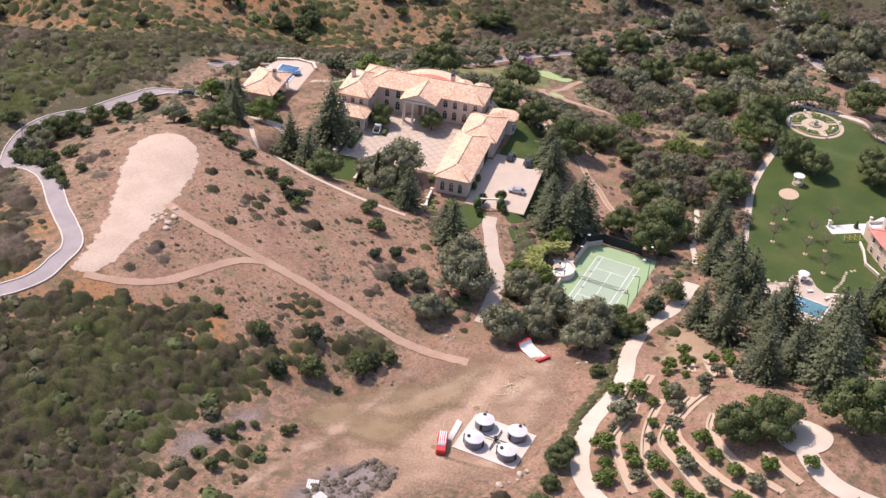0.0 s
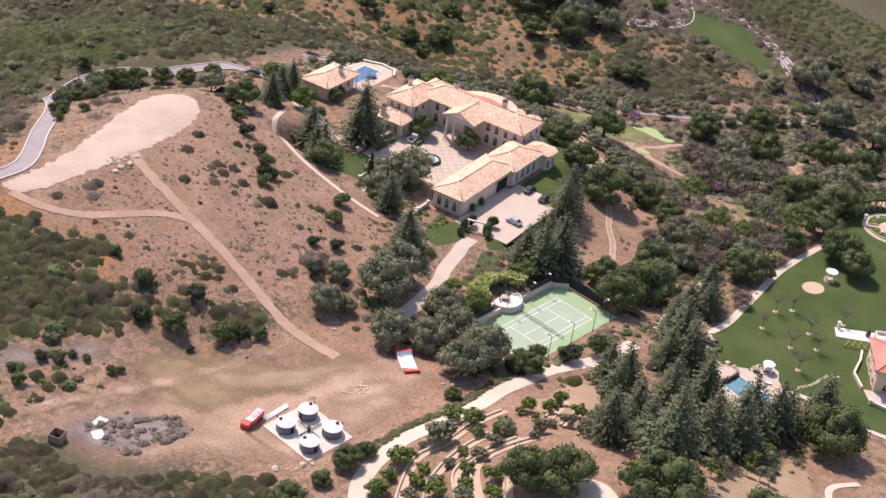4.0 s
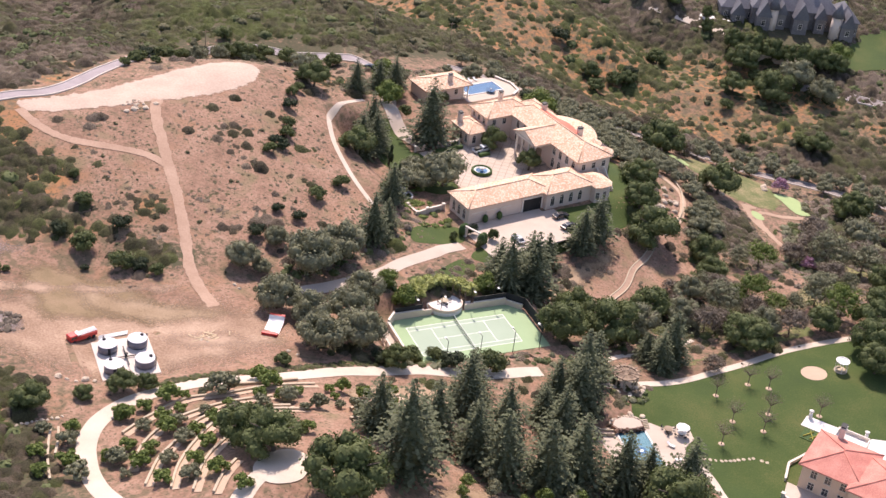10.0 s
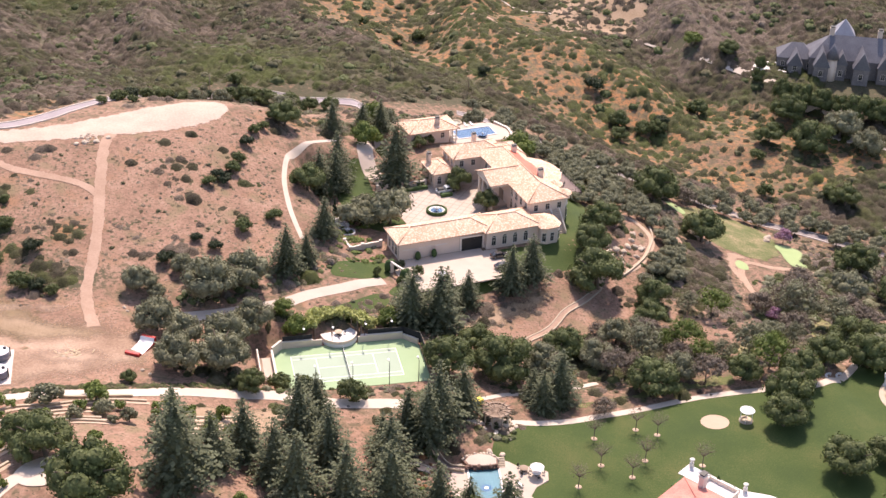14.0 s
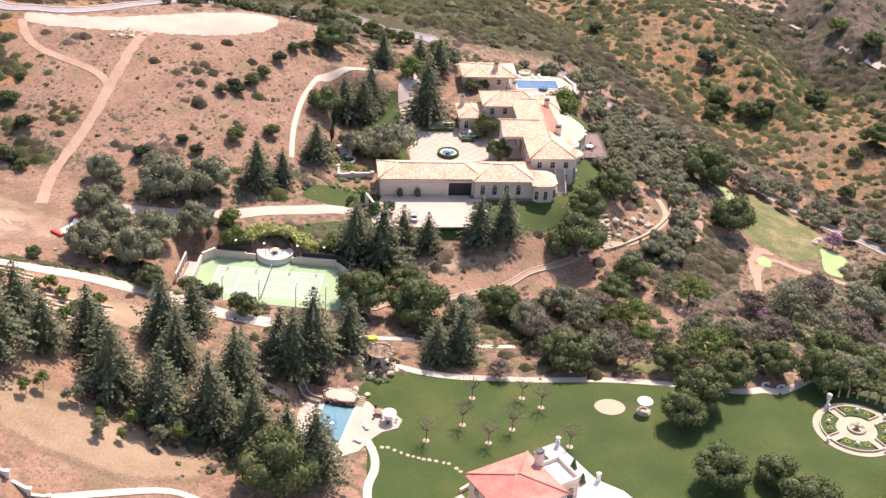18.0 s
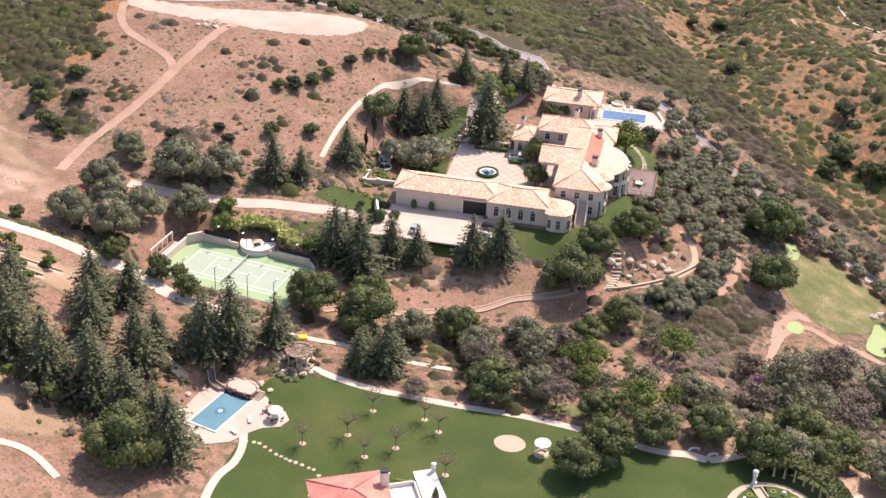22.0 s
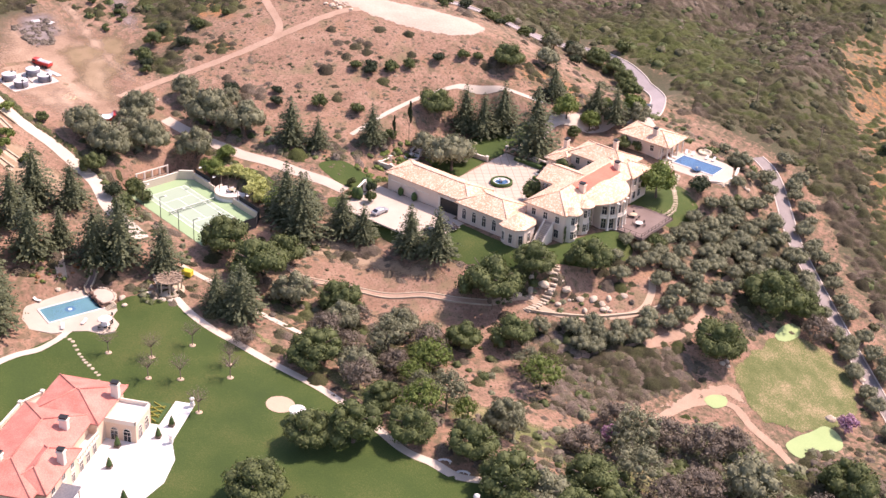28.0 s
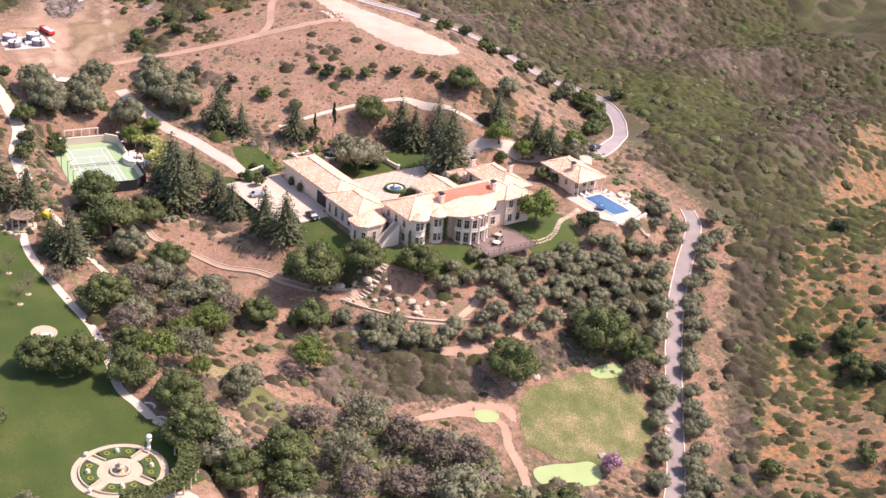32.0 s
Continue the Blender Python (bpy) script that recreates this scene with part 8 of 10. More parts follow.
def skate_ramp(m):
    s = thing("skate_ramp", m, "red wooden half-pipe ramp with a white riding surface", "ramp")
    n = 16
    L, W, Hh = 4.3, 2.3, 1.3
    prof = []
    for i in range(n + 1):
        x = -L + 2 * L * i / n
        k = max(0, abs(x) - 1.9) / (L - 1.9)
        prof.append((x, 0.25 + Hh * (1 - math.sqrt(max(0, 1 - k * k)))))
    bm = bmesh.new()
    rows = [[bm.verts.new((x, y, z)) for x, z in prof] for y in (-W, W)]
    for i in range(n):
        bm.faces.new((rows[0][i], rows[0][i + 1], rows[1][i + 1], rows[1][i])).smooth = True
    part("surface", bm, WHITE, s)
    for y in (-W - 0.05, W + 0.05):
        bm = bmesh.new()
        top = [bm.verts.new((x, y, z + 0.05)) for x, z in prof]
        low = [bm.verts.new((x, y, -0.3)) for x, z in prof]
        for i in range(n):
            bm.faces.new((low[i], low[i + 1], top[i + 1], top[i]))
        part("side", bm, RED, s)
    for x0, x1 in ((-L - 1.0, -L), (L, L + 1.0)):
        part("platform", box(x0, -W, -0.3, x1, W, Hh + 0.3, 0.03), RED, s)


skate_ramp(pose(-44.2, 1.0, at(-44.2, 1.0) + 0.1, 0, 0, 60) @ Matrix.Scale(0.72, 4))


def boulder(x, y, size, seed, z=None, parent=None):
    r = random.Random(seed)
    bm = bmesh.new()
    bmesh.ops.create_icosphere(bm, subdivisions=2, radius=1)
    o = Vector((seed * 3.1, seed * 1.7, 0))
    for v in bm.verts:
        v.co = v.co * (1 + 0.35 * noise.noise(v.co * 1.3 + o))
        v.co = Vector((v.co.x * size, v.co.y * size * 0.8, v.co.z * size * 0.6))
    return bm


rock_meshes = []
for s in range(5):
    m_ = bpy.data.meshes.new("boulder")
    b_ = boulder(0, 0, 1.0, s + 1)
    b_.to_mesh(m_)
    b_.free()
    m_.materials.append(ROCK)
    rock_meshes.append(m_)


def rocks(places, label, group):
    r = random.Random(9)
    for i, (x, y, s) in enumerate(places):
        o = new("boulder", rock_meshes[i % 5])
        o.location = (x, y, at(x, y) + 0.1 * s)
        o.rotation_euler = (r.uniform(-0.2, 0.2), r.uniform(-0.2, 0.2), r.uniform(0, 6))
        o.scale = (s, s * r.uniform(0.8, 1.2), s)
        tagged(o, label, "rock", group)


rocks([(72, 41, 1.2), (73.5, 44, 1.0), (75, 46.5, 1.4), (77, 47, 0.9), (74, 49, 1.1), (79, 50, 1.3), (82, 51.5, 1.0), (84, 54, 1.2), (80, 46.5, 0.8), (71.5, 46, 0.9), (86, 57, 1.0), (87.5, 60.5, 0.9), (110, 72, 1.3), (112, 73, 1.0), (111, 70, 0.8), (136, 77, 1.2), (137.5, 79.5, 1.4), (133, 95, 1.2), (131, 97, 1.0), (128.5, 98.8, 1.1)], "pale boulder on the terraced slope", "boulders")
rocks([(-60, -1, 0.5), (-59, -2.2, 0.4), (-61, 0.5, 0.35), (-58.3, -0.4, 0.45), (-59.6, 0.6, 0.3), (-50, 88.5, 0.8), (-53, 86.5, 0.9), (-56, 86, 1.0), (-58, 85.3, 0.8), (-47.5, 20, 0.5), (-46.8, 18.5, 0.4)], "small pale rock on bare dirt", "field rocks")


# ---- orchard terraces ----
def terrace_wall(line, label):
    """A low concrete terrace wall that follows the slope."""
    pts = curve_points(line, False, 1.0)
    vv, ff = [], []
    P = np.array(pts)
    T = np.gradient(P, axis=0)
    T /= np.linalg.norm(T, axis=1, keepdims=True)
    Nn = np.c_[-T[:, 1], T[:, 0]] * 0.22
    z = land(P[:, 0], P[:, 1])
    for p, q, h in zip(P, Nn, z):
        vv += [(*(p - q), h - 0.5), (*(p - q), h + 0.55), (*(p + q), h + 0.55), (*(p + q), h - 0.5)]
    for i in range(len(P) - 1):
        for j in range(3):
            ff.append((4 * i + j, 4 * i + j + 1, 4 * i + j + 5, 4 * i + j + 4))
    ff += [(0, 1, 2, 3), tuple(4 * (len(P) - 1) + k for k in (3, 2, 1, 0))]
    me = bpy.data.meshes.new("terrace_wall")
    me.from_pydata(vv, [], ff)
    me.materials.append(STONE)
    tagged(new("terrace_wall", me), label, "wall", "orchard terraces")


TERRACES = [[(-82.2, -33.0), (-76.5, -28.9), (-68.7, -24.9), (-61.7, -25.4), (-53.1, -24.4), (-43.3, -24.2)], [(-83.2, -45.4), (-80.2, -39.1), (-76.8, -35.0), (-72.3, -32.0), (-65.9, -30.0), (-60.4, -29.3), (-53.4, -29.3)], [(-82.0, -51.9), (-78.3, -44.6), (-74.2, -40.1), (-68.4, -34.1), (-63.3, -33.1), (-57.3, -33.6), (-51.6, -34.8)], [(-78.4, -55.2), (-75.2, -47.7), (-69.6, -40.0), (-65.0, -35.6), (-60.9, -34.7), (-55.5, -35.5), (-49.4, -37.3)],
            [(-75.4, -58.0), (-71.6, -50.2), (-67.0, -44.8), (-61.6, -41.1), (-57.0, -40.5)], [(-72.6, -60.5), (-70.0, -56.3), (-66.8, -52.9)], [(-38.7, -31.6), (-32.8, -29.5), (-26.4, -26.8)], [(-40.4, -36.5), (-33.6, -33.9), (-27.6, -31.8)], [(-42.5, -42.1), (-35.8, -39.4), (-28.8, -36.8)]]
for t in TERRACES:
    terrace_wall(t, "low pale concrete terrace wall in the orchard")
    inner = [(x + 0.55, y - 0.8) for x, y in t]
    ribbon("path", inner, 1.3, SAND, 0.13, "narrow sandy walk along an orchard terrace", "path")
terrace_wall([(-46, -21.8), (-54, -22.4), (-60, -21.6)], "low pale concrete terrace wall in the orchard")


# ---- lower pool garden ----
ld = part("pool_deck", prism([(15.4, -52.5), (19, -54.8), (23.2, -55.3), (27.6, -52.4), (29.4, -48.6), (31.2, -46), (34.2, -44.2), (34.8, -41.6), (32.8, -39.4), (29.4, -39), (27.6, -36.8), (24.4, -35.6), (17, -36), (12, -45), (11.8, -48.8)], -3.2, -2.3), PAVING)
tagged(ld, "pale stone deck round the lower pool", "terrace", kind="structure")
lp = basin("swimming_pool", pose(21.3, -44.4, -2.28, 0, 0, 83), 12.0, 6.0, 1.3, POOL_TILE, "turquoise garden pool with an inlaid emblem")
em = lathe([(1.15, 0.02), (0.0, 0.02)], 20)
part("emblem", moved(em, -0.2, 1.2 - 1.2, 0.03), POOL_DEEP, lp, "dark round mosaic emblem on the pool floor")
part("emblem_star", moved(lathe([(0.5, 0.03), (0.0, 0.03)], 5, False), -0.2, 0, 0.03), WHITE, lp, "pale star in the emblem")


def waterfall():
    w = thing("rock_waterfall", pose(21.3, -44.4, -2.28, 0, 0, 83), "low brown rock grotto with a pale terrace at the pool's head", "waterfall")
    r = random.Random(4)
    brown = mat("brown_rock", [(0.13, 0.075, 0.055), (0.26, 0.155, 0.115)], 2, 0.9, 0.9)
    edge = [(6.1, -3.0), (5.7, -1.5), (5.6, 0), (5.7, 1.5), (6.1, 3.2), (7.5, 3.9), (9.2, 2.8), (9.9, 0.5), (9.4, -1.8), (8.0, -3.2)]
    part("grotto", prism(edge, -1.3, 1.0), brown, w)
    part("deck", prism([(7.7 + 0.9 * (x - 7.7), 0.9 * y) for x, y in edge], 1.0, 1.09), PAVING, w, "pale flat terrace over the grotto")
    for i in range(9):
        b = boulder(0, 0, r.uniform(0.35, 0.7), 40 + i)
        part("stone", moved(b, 5.75 + r.uniform(-0.1, 0.2) + 0.04 * (i - 4) ** 2 * 0.4, -3.0 + 0.78 * i, r.uniform(0.1, 0.9)), brown, w)
    for i in range(16):
        a = radians(-75 + 10 * i)
        b = boulder(0, 0, r.uniform(0.25, 0.5), 60 + i)
        part("stone", moved(b, 7.4 + 2.5 * math.cos(a), 0.4 + 3.7 * math.sin(a), r.uniform(0.8, 1.1)), ROCK, w)
    for i in range(6):
        part("step", box(6.4 + 0.35 * i, -4.6, -0.5, 6.75 + 0.35 * i, -3.1, 0.12 + 0.17 * i, 0.02), STONE, w)


waterfall()
for i, (x, y, a) in enumerate(((28, -45, 30), (27, -49.5, 60), (14, -48.5, 120))):
    copy_thing(first, pose(x, y, -2.28, 0, 0, a))
u_ = thing("umbrella", pose(32.2, -42.3, -2.28), "open white garden umbrella over a table", "umbrella")
part("pole", lathe([(0.04, 0), (0.04, 2.4)], 8), CHROME, u_)
part("canopy", lathe([(1.5, 2.1), (0.8, 2.4), (0.02, 2.65)], 8, False), WHITE, u_)
table_set(pose(32.2, -42.3, -2.28), "round table under the white umbrella", WHITE_STONE, 4)
table_set(pose(30.0, -40.4, -2.28), "dark round table on the pool deck", WOOD, 3)
ribbon("path", [(28.8, -49), (30.6, -53), (31.2, -57), (30.6, -62), (31.5, -68), (35, -78), (42, -88)], 1.6, CONCRETE, 0.14, "pale curving path from the pool across the lawn", "path")
ribbon("path", [(0.4, -34.5), (3, -37), (6.5, -39), (11.5, -41)], 1.6, SAND, 0.14, "stepped garden path down to the pool", "path", 0.2, STONE)
garden_wall([(11.0, -53.5, -2.4), (13.5, -57.5, -2.6), (17.5, -61.5, -2.8), (20.5, -66, -3.0)], 0.6, "low pale stone edging wall by the pool", None, 0.4, False)
garden_wall([(18, -32.6, -1.8), (23, -30.2, -1.8), (27.5, -28.4, -1.8)], 0.7, "low pale stone wall above the pool", None, 0.4, False)


def garden_pergola(x, y, z, turn, label):
    p = thing("pergola", pose(x, y, z, 0, 0, turn), label, "pergola")
    for i in range(8):
        a = 2 * math.pi * i / 8
        column(p, 2.6 * math.cos(a), 2.6 * math.sin(a), 0, 2.7, 0.18, STONE)
    part("ring", lathe([(2.4, 2.7), (2.9, 2.7), (2.9, 2.95), (2.4, 2.95), (2.4, 2.7)], 24, False), WOOD, p)
    for i in range(14):
        a = 2 * math.pi * i / 14
        part("rafter", moved(box(0.6, -0.06, 2.95, 3.4, 0.06, 3.12), 0, 0, 0, math.degrees(a)), WOOD, p)
    part("floor", lathe([(3.3, -0.6), (3.3, 0.06), (0, 0.08)], 24), STONE, p)


garden_pergola(28.2, -24.0, at(28.2, -24) + 0.1, 15, "round timber pergola on pale stone columns")
rocks([(30.8, -27.6, 0.9), (29.4, -28.4, 0.7), (27.4, -28.2, 0.8), (32, -26.2, 0.7), (25, -26.8, 0.6), (14.5, -39.5, 0.8), (13, -43, 0.7), (24.5, -33.8, 0.9), (27, -34.6, 0.7)], "pale garden boulder beside the pergola", "garden boulders")
yb = thing("awning", pose(25.6, -17.8, at(25.6, -17.8) + 0.1, 0, 0, 30), "bright yellow awning box beside the path", "awning")
part("box", box(-1.2, -0.8, 0, 1.2, 0.8, 1.4, 0.12), YELLOW, yb)


# ---- gazebo and young trees on the lawn ----
def gazebo(x, y):
    g = thing("gazebo", pose(x, y, at(x, y) + 0.08), "small white round gazebo open to the sky", "gazebo")
    part("base", lathe([(1.55, -0.3), (1.55, 0.12), (0, 0.14)], 24), STONE, g)
    for i in range(6):
        a = 2 * math.pi * i / 6
        column(g, 1.4 * math.cos(a), 1.4 * math.sin(a), 0.1, 2.6, 0.06, WHITE)
    part("ring", lathe([(1.36, 2.6), (1.6, 2.6), (1.6, 2.78), (1.36, 2.78), (1.36, 2.6)], 24, False), WHITE, g)
    part("bench", lathe([(0.95, 0.14), (1.2, 0.14), (1.2, 0.5), (0.95, 0.5), (0.95, 0.14)], 18, False, 240, 60), STONE, g)


gazebo(82.8, -29.4)
BARE = [trunk_mesh(5.4, 0.1, 300 + s, 12, 0.03, 0.44) for s in range(2)]
for i, (x, y) in enumerate(((39.9, -46.1), (46.6, -39.9), (47.9, -30.9), (56.4, -39.2), (67.9, -42.3), (62, -31), (58, -28.5), (52, -44))):
    t = thing("young_tree", pose(x, y, at(x, y) + 0.05, 0, 0, 70 * i), "bare young tree staked in a round bed on the lawn", "tree", "young lawn trees")
    o = new("trunk", BARE[i % 2])
    o.parent = t
    part("bed", lathe([(0.75, 0.0), (0.6, 0.09), (0, 0.1)], 14), SAND, t)
    rr = np.random.default_rng(i)
    P = unit(rr.normal(0, 1, (420, 3))) * rr.uniform(0.3, 1, (420, 1)) * [2.5, 2.5, 1.7] + [0, 0, 4.4]
    v, f = sprays(P, P - [0, 0, 2], 0.09, rr, 1.0)
    o = new("crown", quick_mesh("crown", v, f, GREY_LEAF))
    o.parent = t


# ---- parterre ----
def parterre():
    z = -6.5
    g = thing("parterre", pose(127, -25, z, 0, 0, 36), "round formal parterre with pale stone rings and a fountain", "garden")
    part("outer_ring", lathe([(7.4, 0.0), (7.4, 0.12), (8.9, 0.12), (8.9, -0.2)], 56, False), STONE, g)
    part("inner_ring", lathe([(2.0, 0.0), (2.0, 0.12), (4.2, 0.12), (4.2, -0.1)], 48, False), STONE, g)
    for i in range(4):
        part("walk", moved(box(4.0, -0.75, -0.1, 7.6, 0.75, 0.115), 0, 0, 0, 90 * i), STONE, g)
        for s in (-1, 1):
            part("edging", moved(box(4.2, s * 0.95 - 0.16, 0, 7.3, s * 0.95 + 0.16, 0.5, 0.04), 0, 0, 0, 90 * i), STONE, g)
        part("bed", lathe([(4.3, 0.02), (4.3, 0.35), (4.7, 0.45), (7.0, 0.45), (7.3, 0.35), (7.3, 0.02)], 12, False, 62, 14 + 90 * i), HEDGE, g)
        for q in range(3):
            part("scroll", moved(lathe([(0.35, 0.4), (0.6, 0.4), (0.6, 0.62), (0.35, 0.62), (0.35, 0.4)], 12, False), 5.8 * math.cos(radians(25 + 20 * q + 90 * i)), 5.8 * math.sin(radians(25 + 20 * q + 90 * i)), 0), FLOWERS, g)
        part("statue_base", moved(box(-0.3, -0.3, 0, 0.3, 0.3, 0.9, 0.04), 5.8 * math.cos(radians(45 + 90 * i)), 5.8 * math.sin(radians(45 + 90 * i)), 0.3), WHITE_STONE, g)
        part("urn", moved(lathe([(0.25, 0), (0.12, 0.2), (0.4, 0.6), (0.45, 0.8), (0, 0.8)], 12), 8.2 * math.cos(radians(90 * i)), 8.2 * math.sin(radians(90 * i)), 0.12), WHITE_STONE, g)
    part("rim", lathe([(7.3, 0.1), (7.3, 0.5), (7.55, 0.5), (7.55, 0.1)], 56, False, 300, 40), STONE, g)
    part("fountain_basin", lathe([(1.9, 0), (1.9, 0.5), (1.5, 0.5), (1.45, 0.15), (0, 0.15)], 28), STONE, g)
    part("fountain_bowl", lathe([(0.3, 0.1), (0.25, 0.9), (0.9, 1.1), (0.95, 1.2), (0.12, 1.15), (0.1, 1.7), (0.4, 1.8), (0, 1.85)], 20), STONE, g)
    part("water", lathe([(1.5, 0.38), (0, 0.38)], 28), WATER, g)
    b = thing("garden_column", pose(122.0, -18.2, z), "pale stone column topped by a round urn", "column")
    part("shaft", lathe([(0.6, 0), (0.55, 0.3), (0.35, 0.4), (0.3, 2.0), (0.5, 2.2), (0.5, 2.4), (0.2, 2.5)], 14), WHITE_STONE, b)
    part("urn", moved(lathe([(0.2, 0), (0.6, 0.5), (0.55, 0.9), (0.2, 1.15), (0, 1.2)], 14), 0, 0, 2.45), WHITE_STONE, b)


parterre()
vp = thing("vine_pergola", pose(127, -25, -6.5), "curved pergola of pale columns under a thick green vine", "pergola")
for i in range(12):
    for rad in (11.2, 14.2):
        a = radians(-12 + 112 * i / 11)
        column(vp, rad * math.cos(a), rad * math.sin(a), 0, 2.9, 0.2, STONE)
for rad in (11.2, 14.2):
    part("beam", lathe([(rad - 0.15, 2.9), (rad + 0.15, 2.9), (rad + 0.15, 3.15), (rad - 0.15, 3.15), (rad - 0.15, 2.9)], 28, False, 114, -13), WOOD, vp)
r = np.random.default_rng(15)
n = 6500
a, rad = np.radians(r.uniform(-14, 102, n)), r.uniform(10.9, 14.7, n)
P = np.c_[127 + rad * np.cos(a), -25 + rad * np.sin(a), -6.5 + 3.25 + r.normal(0, 0.16, n)]
v, f = sprays(P, np.tile([0, 0, 1.0], (n, 1)), 0.36, r, 0.6)
tagged(new("vine", quick_mesh("vine", v, f, OAK_LEAF)), "thick green vine roof over the curved pergola", "vine")
draped("pavement_round", [(139.5, -15), (142, -11.8), (145.6, -11.5), (147.6, -14), (146.5, -17), (143, -18), (140, -17)], STONE, 0.34, "round pale paved spot on the garden walk", "pavement")
for k, (x, y) in enumerate(((113.6, -13.8), (110, -15.4))):
    b = thing("stone_bench", pose(x, y, at(x, y) + 0.08, 0, 0, 40), "curved pale stone garden bench by the path", "bench")
    part("seat", lathe([(1.2, 0.42), (1.7, 0.42), (1.7, 0.52), (1.2, 0.52), (1.2, 0.42)], 12, False, 110, 35), WHITE_STONE, b)
    for q in (45, 90, 135):
        part("leg", moved(box(-0.12, -0.2, -0.1, 0.12, 0.2, 0.43), 1.45 * math.cos(radians(q)), 1.45 * math.sin(radians(q)), 0), WHITE_STONE, b)


# ---- the neighbouring villa with red roofs ----
def red_villa():
    M = pose(48.2, -61.0, -4.5, 0, 0, 36)
    h = thing("red_villa", M, "pink stucco villa with bright red tile roofs and terraces", "house")
    E = 6.2
    blocks = ((0.6, -12.6, 13.2, -0.6, E), (-1.4, -36, 11.6, -11, E + 0.1), (6.5, -34, 13.4, -21.5, E - 0.1))
    for x0, y0, x1, y1, z in blocks:
        part("wall", box(x0, y0, -0.6, x1, y1, z), STUCCO_PINK, h)
        part("roof", hip_roof(x0, y0, x1, y1, z, 2.3, 0.8), TILE_RED, h)
        hip_caps(x0, y0, x1, y1, z, 2.3, h, 0.8, TILE_RED)
    part("wall", box(11.6, -21.5, -0.6, 13.2, -12.6, 3.0), STUCCO_PINK, h)
    part("balcony_floor", box(10.8, -21.5, 3.0, 13.6, -12.6, 3.25, 0.02), TRIM, h)
    for i in range(9):
        part("baluster", box(13.35, -21.2 + i, 3.25, 13.55, -21.0 + i, 4.1, 0.02), TRIM, h)
    part("rail", box(13.3, -21.5, 4.1, 13.6, -12.6, 4.25, 0.02), TRIM, h)
    # flat-roofed loggia with arches
    part("wall", box(13.2, -9.2, -0.6, 19.4, -2.4, 4.0), STUCCO_PINK, h)
    bm = bmesh.new()
    for a in ((13.2, -9.3, 19.5, -9.0), (13.2, -2.6, 19.5, -2.3), (19.2, -9.3, 19.5, -2.3)):
        add_box(bm, a[0], a[1], 4.0, a[2], a[3], 4.9)
    part("parapet", bm, TRIM, h)
    part("roof_deck", box(13.2, -9.0, 4.0, 19.2, -2.6, 4.06), WHITE_STONE, h)
    for y in (-7.4, -4.4):
        window(h, 19.4, y, 0.1, 1.6, 2.2, 0, True)
    for x in (15.0, 17.6):
        window(h, x, -9.2, 0.1, 1.4, 2.2, 270, True)
    for x, y, w in ((13.4, -4.2, 1.5), (9.2, -17.2, 1.6), (13.0, -26.2, 1.3), (3, -30, 1.3)):
        chimney(h, x, y, E, E + 3.2, w, 1.1, TRIM)
    for y in (-3.2, -6.2, -9.4):
        for z in (0.6, 3.6):
            window(h, 0.6, y, z, 1.2, 1.7, 180)
    for y in (-14, -18, -22, -26, -30, -34):
        for z in (0.5, 3.7):
            window(h, -1.4, y, z, 1.3, 1.8, 180)
    for y in (-23.5, -27, -31):
        for z in (0.5, 3.6):
            window(h, 13.4, y, z, 1.2, 1.9, 0)
    for x in (3, 7, 11):
        for z in (0.6, 3.6):
            window(h, x, -0.6, z, 1.2, 1.7, 90)
    for y in (-14.2, -17, -19.8):
        window(h, 13.2, y, 0.1, 1.4, 2.2, 0)
    # awnings and terrace on the pool side
    for y0 in (-20.5, -29.5):
        part("awning", solid([(-1.4, y0, 3.2), (-1.4, y0 + 6.5, 3.2), (-4.0, y0 + 6.5, 2.5), (-4.0, y0, 2.5), (-1.4, y0, 3.1), (-1.4, y0 + 6.5, 3.1), (-4.0, y0 + 6.5, 2.3), (-4.0, y0, 2.3)], [(0, 1, 2, 3), (7, 6, 5, 4), (3, 2, 6, 7), (0, 3, 7, 4), (2, 1, 5, 6)]), WHITE, h, "white fabric awning")
    part("loggia_roof", box(13.4, -34, 3.0, 17.0, -27.5, 3.25, 0.03), SLATE, h)
    for y in (-33.5, -28):
        part("post", box(16.6, y - 0.15, -0.1, 16.9, y + 0.15, 3.0), TRIM, h)
    pat = part("patio", prism([(13.2, -36), (21.5, -36), (25.3, -33), (25.3, -26.4), (27.2, -24.5), (28.9, -19), (28.2, -12), (25.6, -7), (25.3, 5.8), (21.2, 5.8), (21.2, -2.6), (19.3, -2.6), (13.2, -9)], -0.7, 0.16), WHITE_STONE)
    pat.matrix_world = M
    tagged(pat, "bright white stone terrace behind the red villa", "terrace", kind="structure")
    ter = part("patio", prism([(-7, -30), (-1.4, -30), (-1.4, -8), (0.6, -8), (0.6, 1.5), (-4.5, 0.5), (-7, -4)], -0.7, 0.14), PAVING)
    ter.matrix_world = M
    tagged(ter, "cream paved terrace along the red villa", "terrace", kind="structure")
    garden_wall([(-4.6, 0.6, 0), (-7.0, -4, 0), (-7.2, -12, 0), (-7.0, -20, 0)], 0.9, "low pale balustrade wall of the villa terrace", M, 0.35, True)
    garden_wall([(0.6, 2.0, 0), (6, 3.2, 0), (12, 1.0, 0), (16, 0.2, 0)], 0.8, "low pale curved wall beside the villa", M, 0.35, False)
    bed = thing("flower_bed", M @ pose(18.8, -1.6, 0.1), "yellow lattice planting bed beside the white terrace", "flower bed")
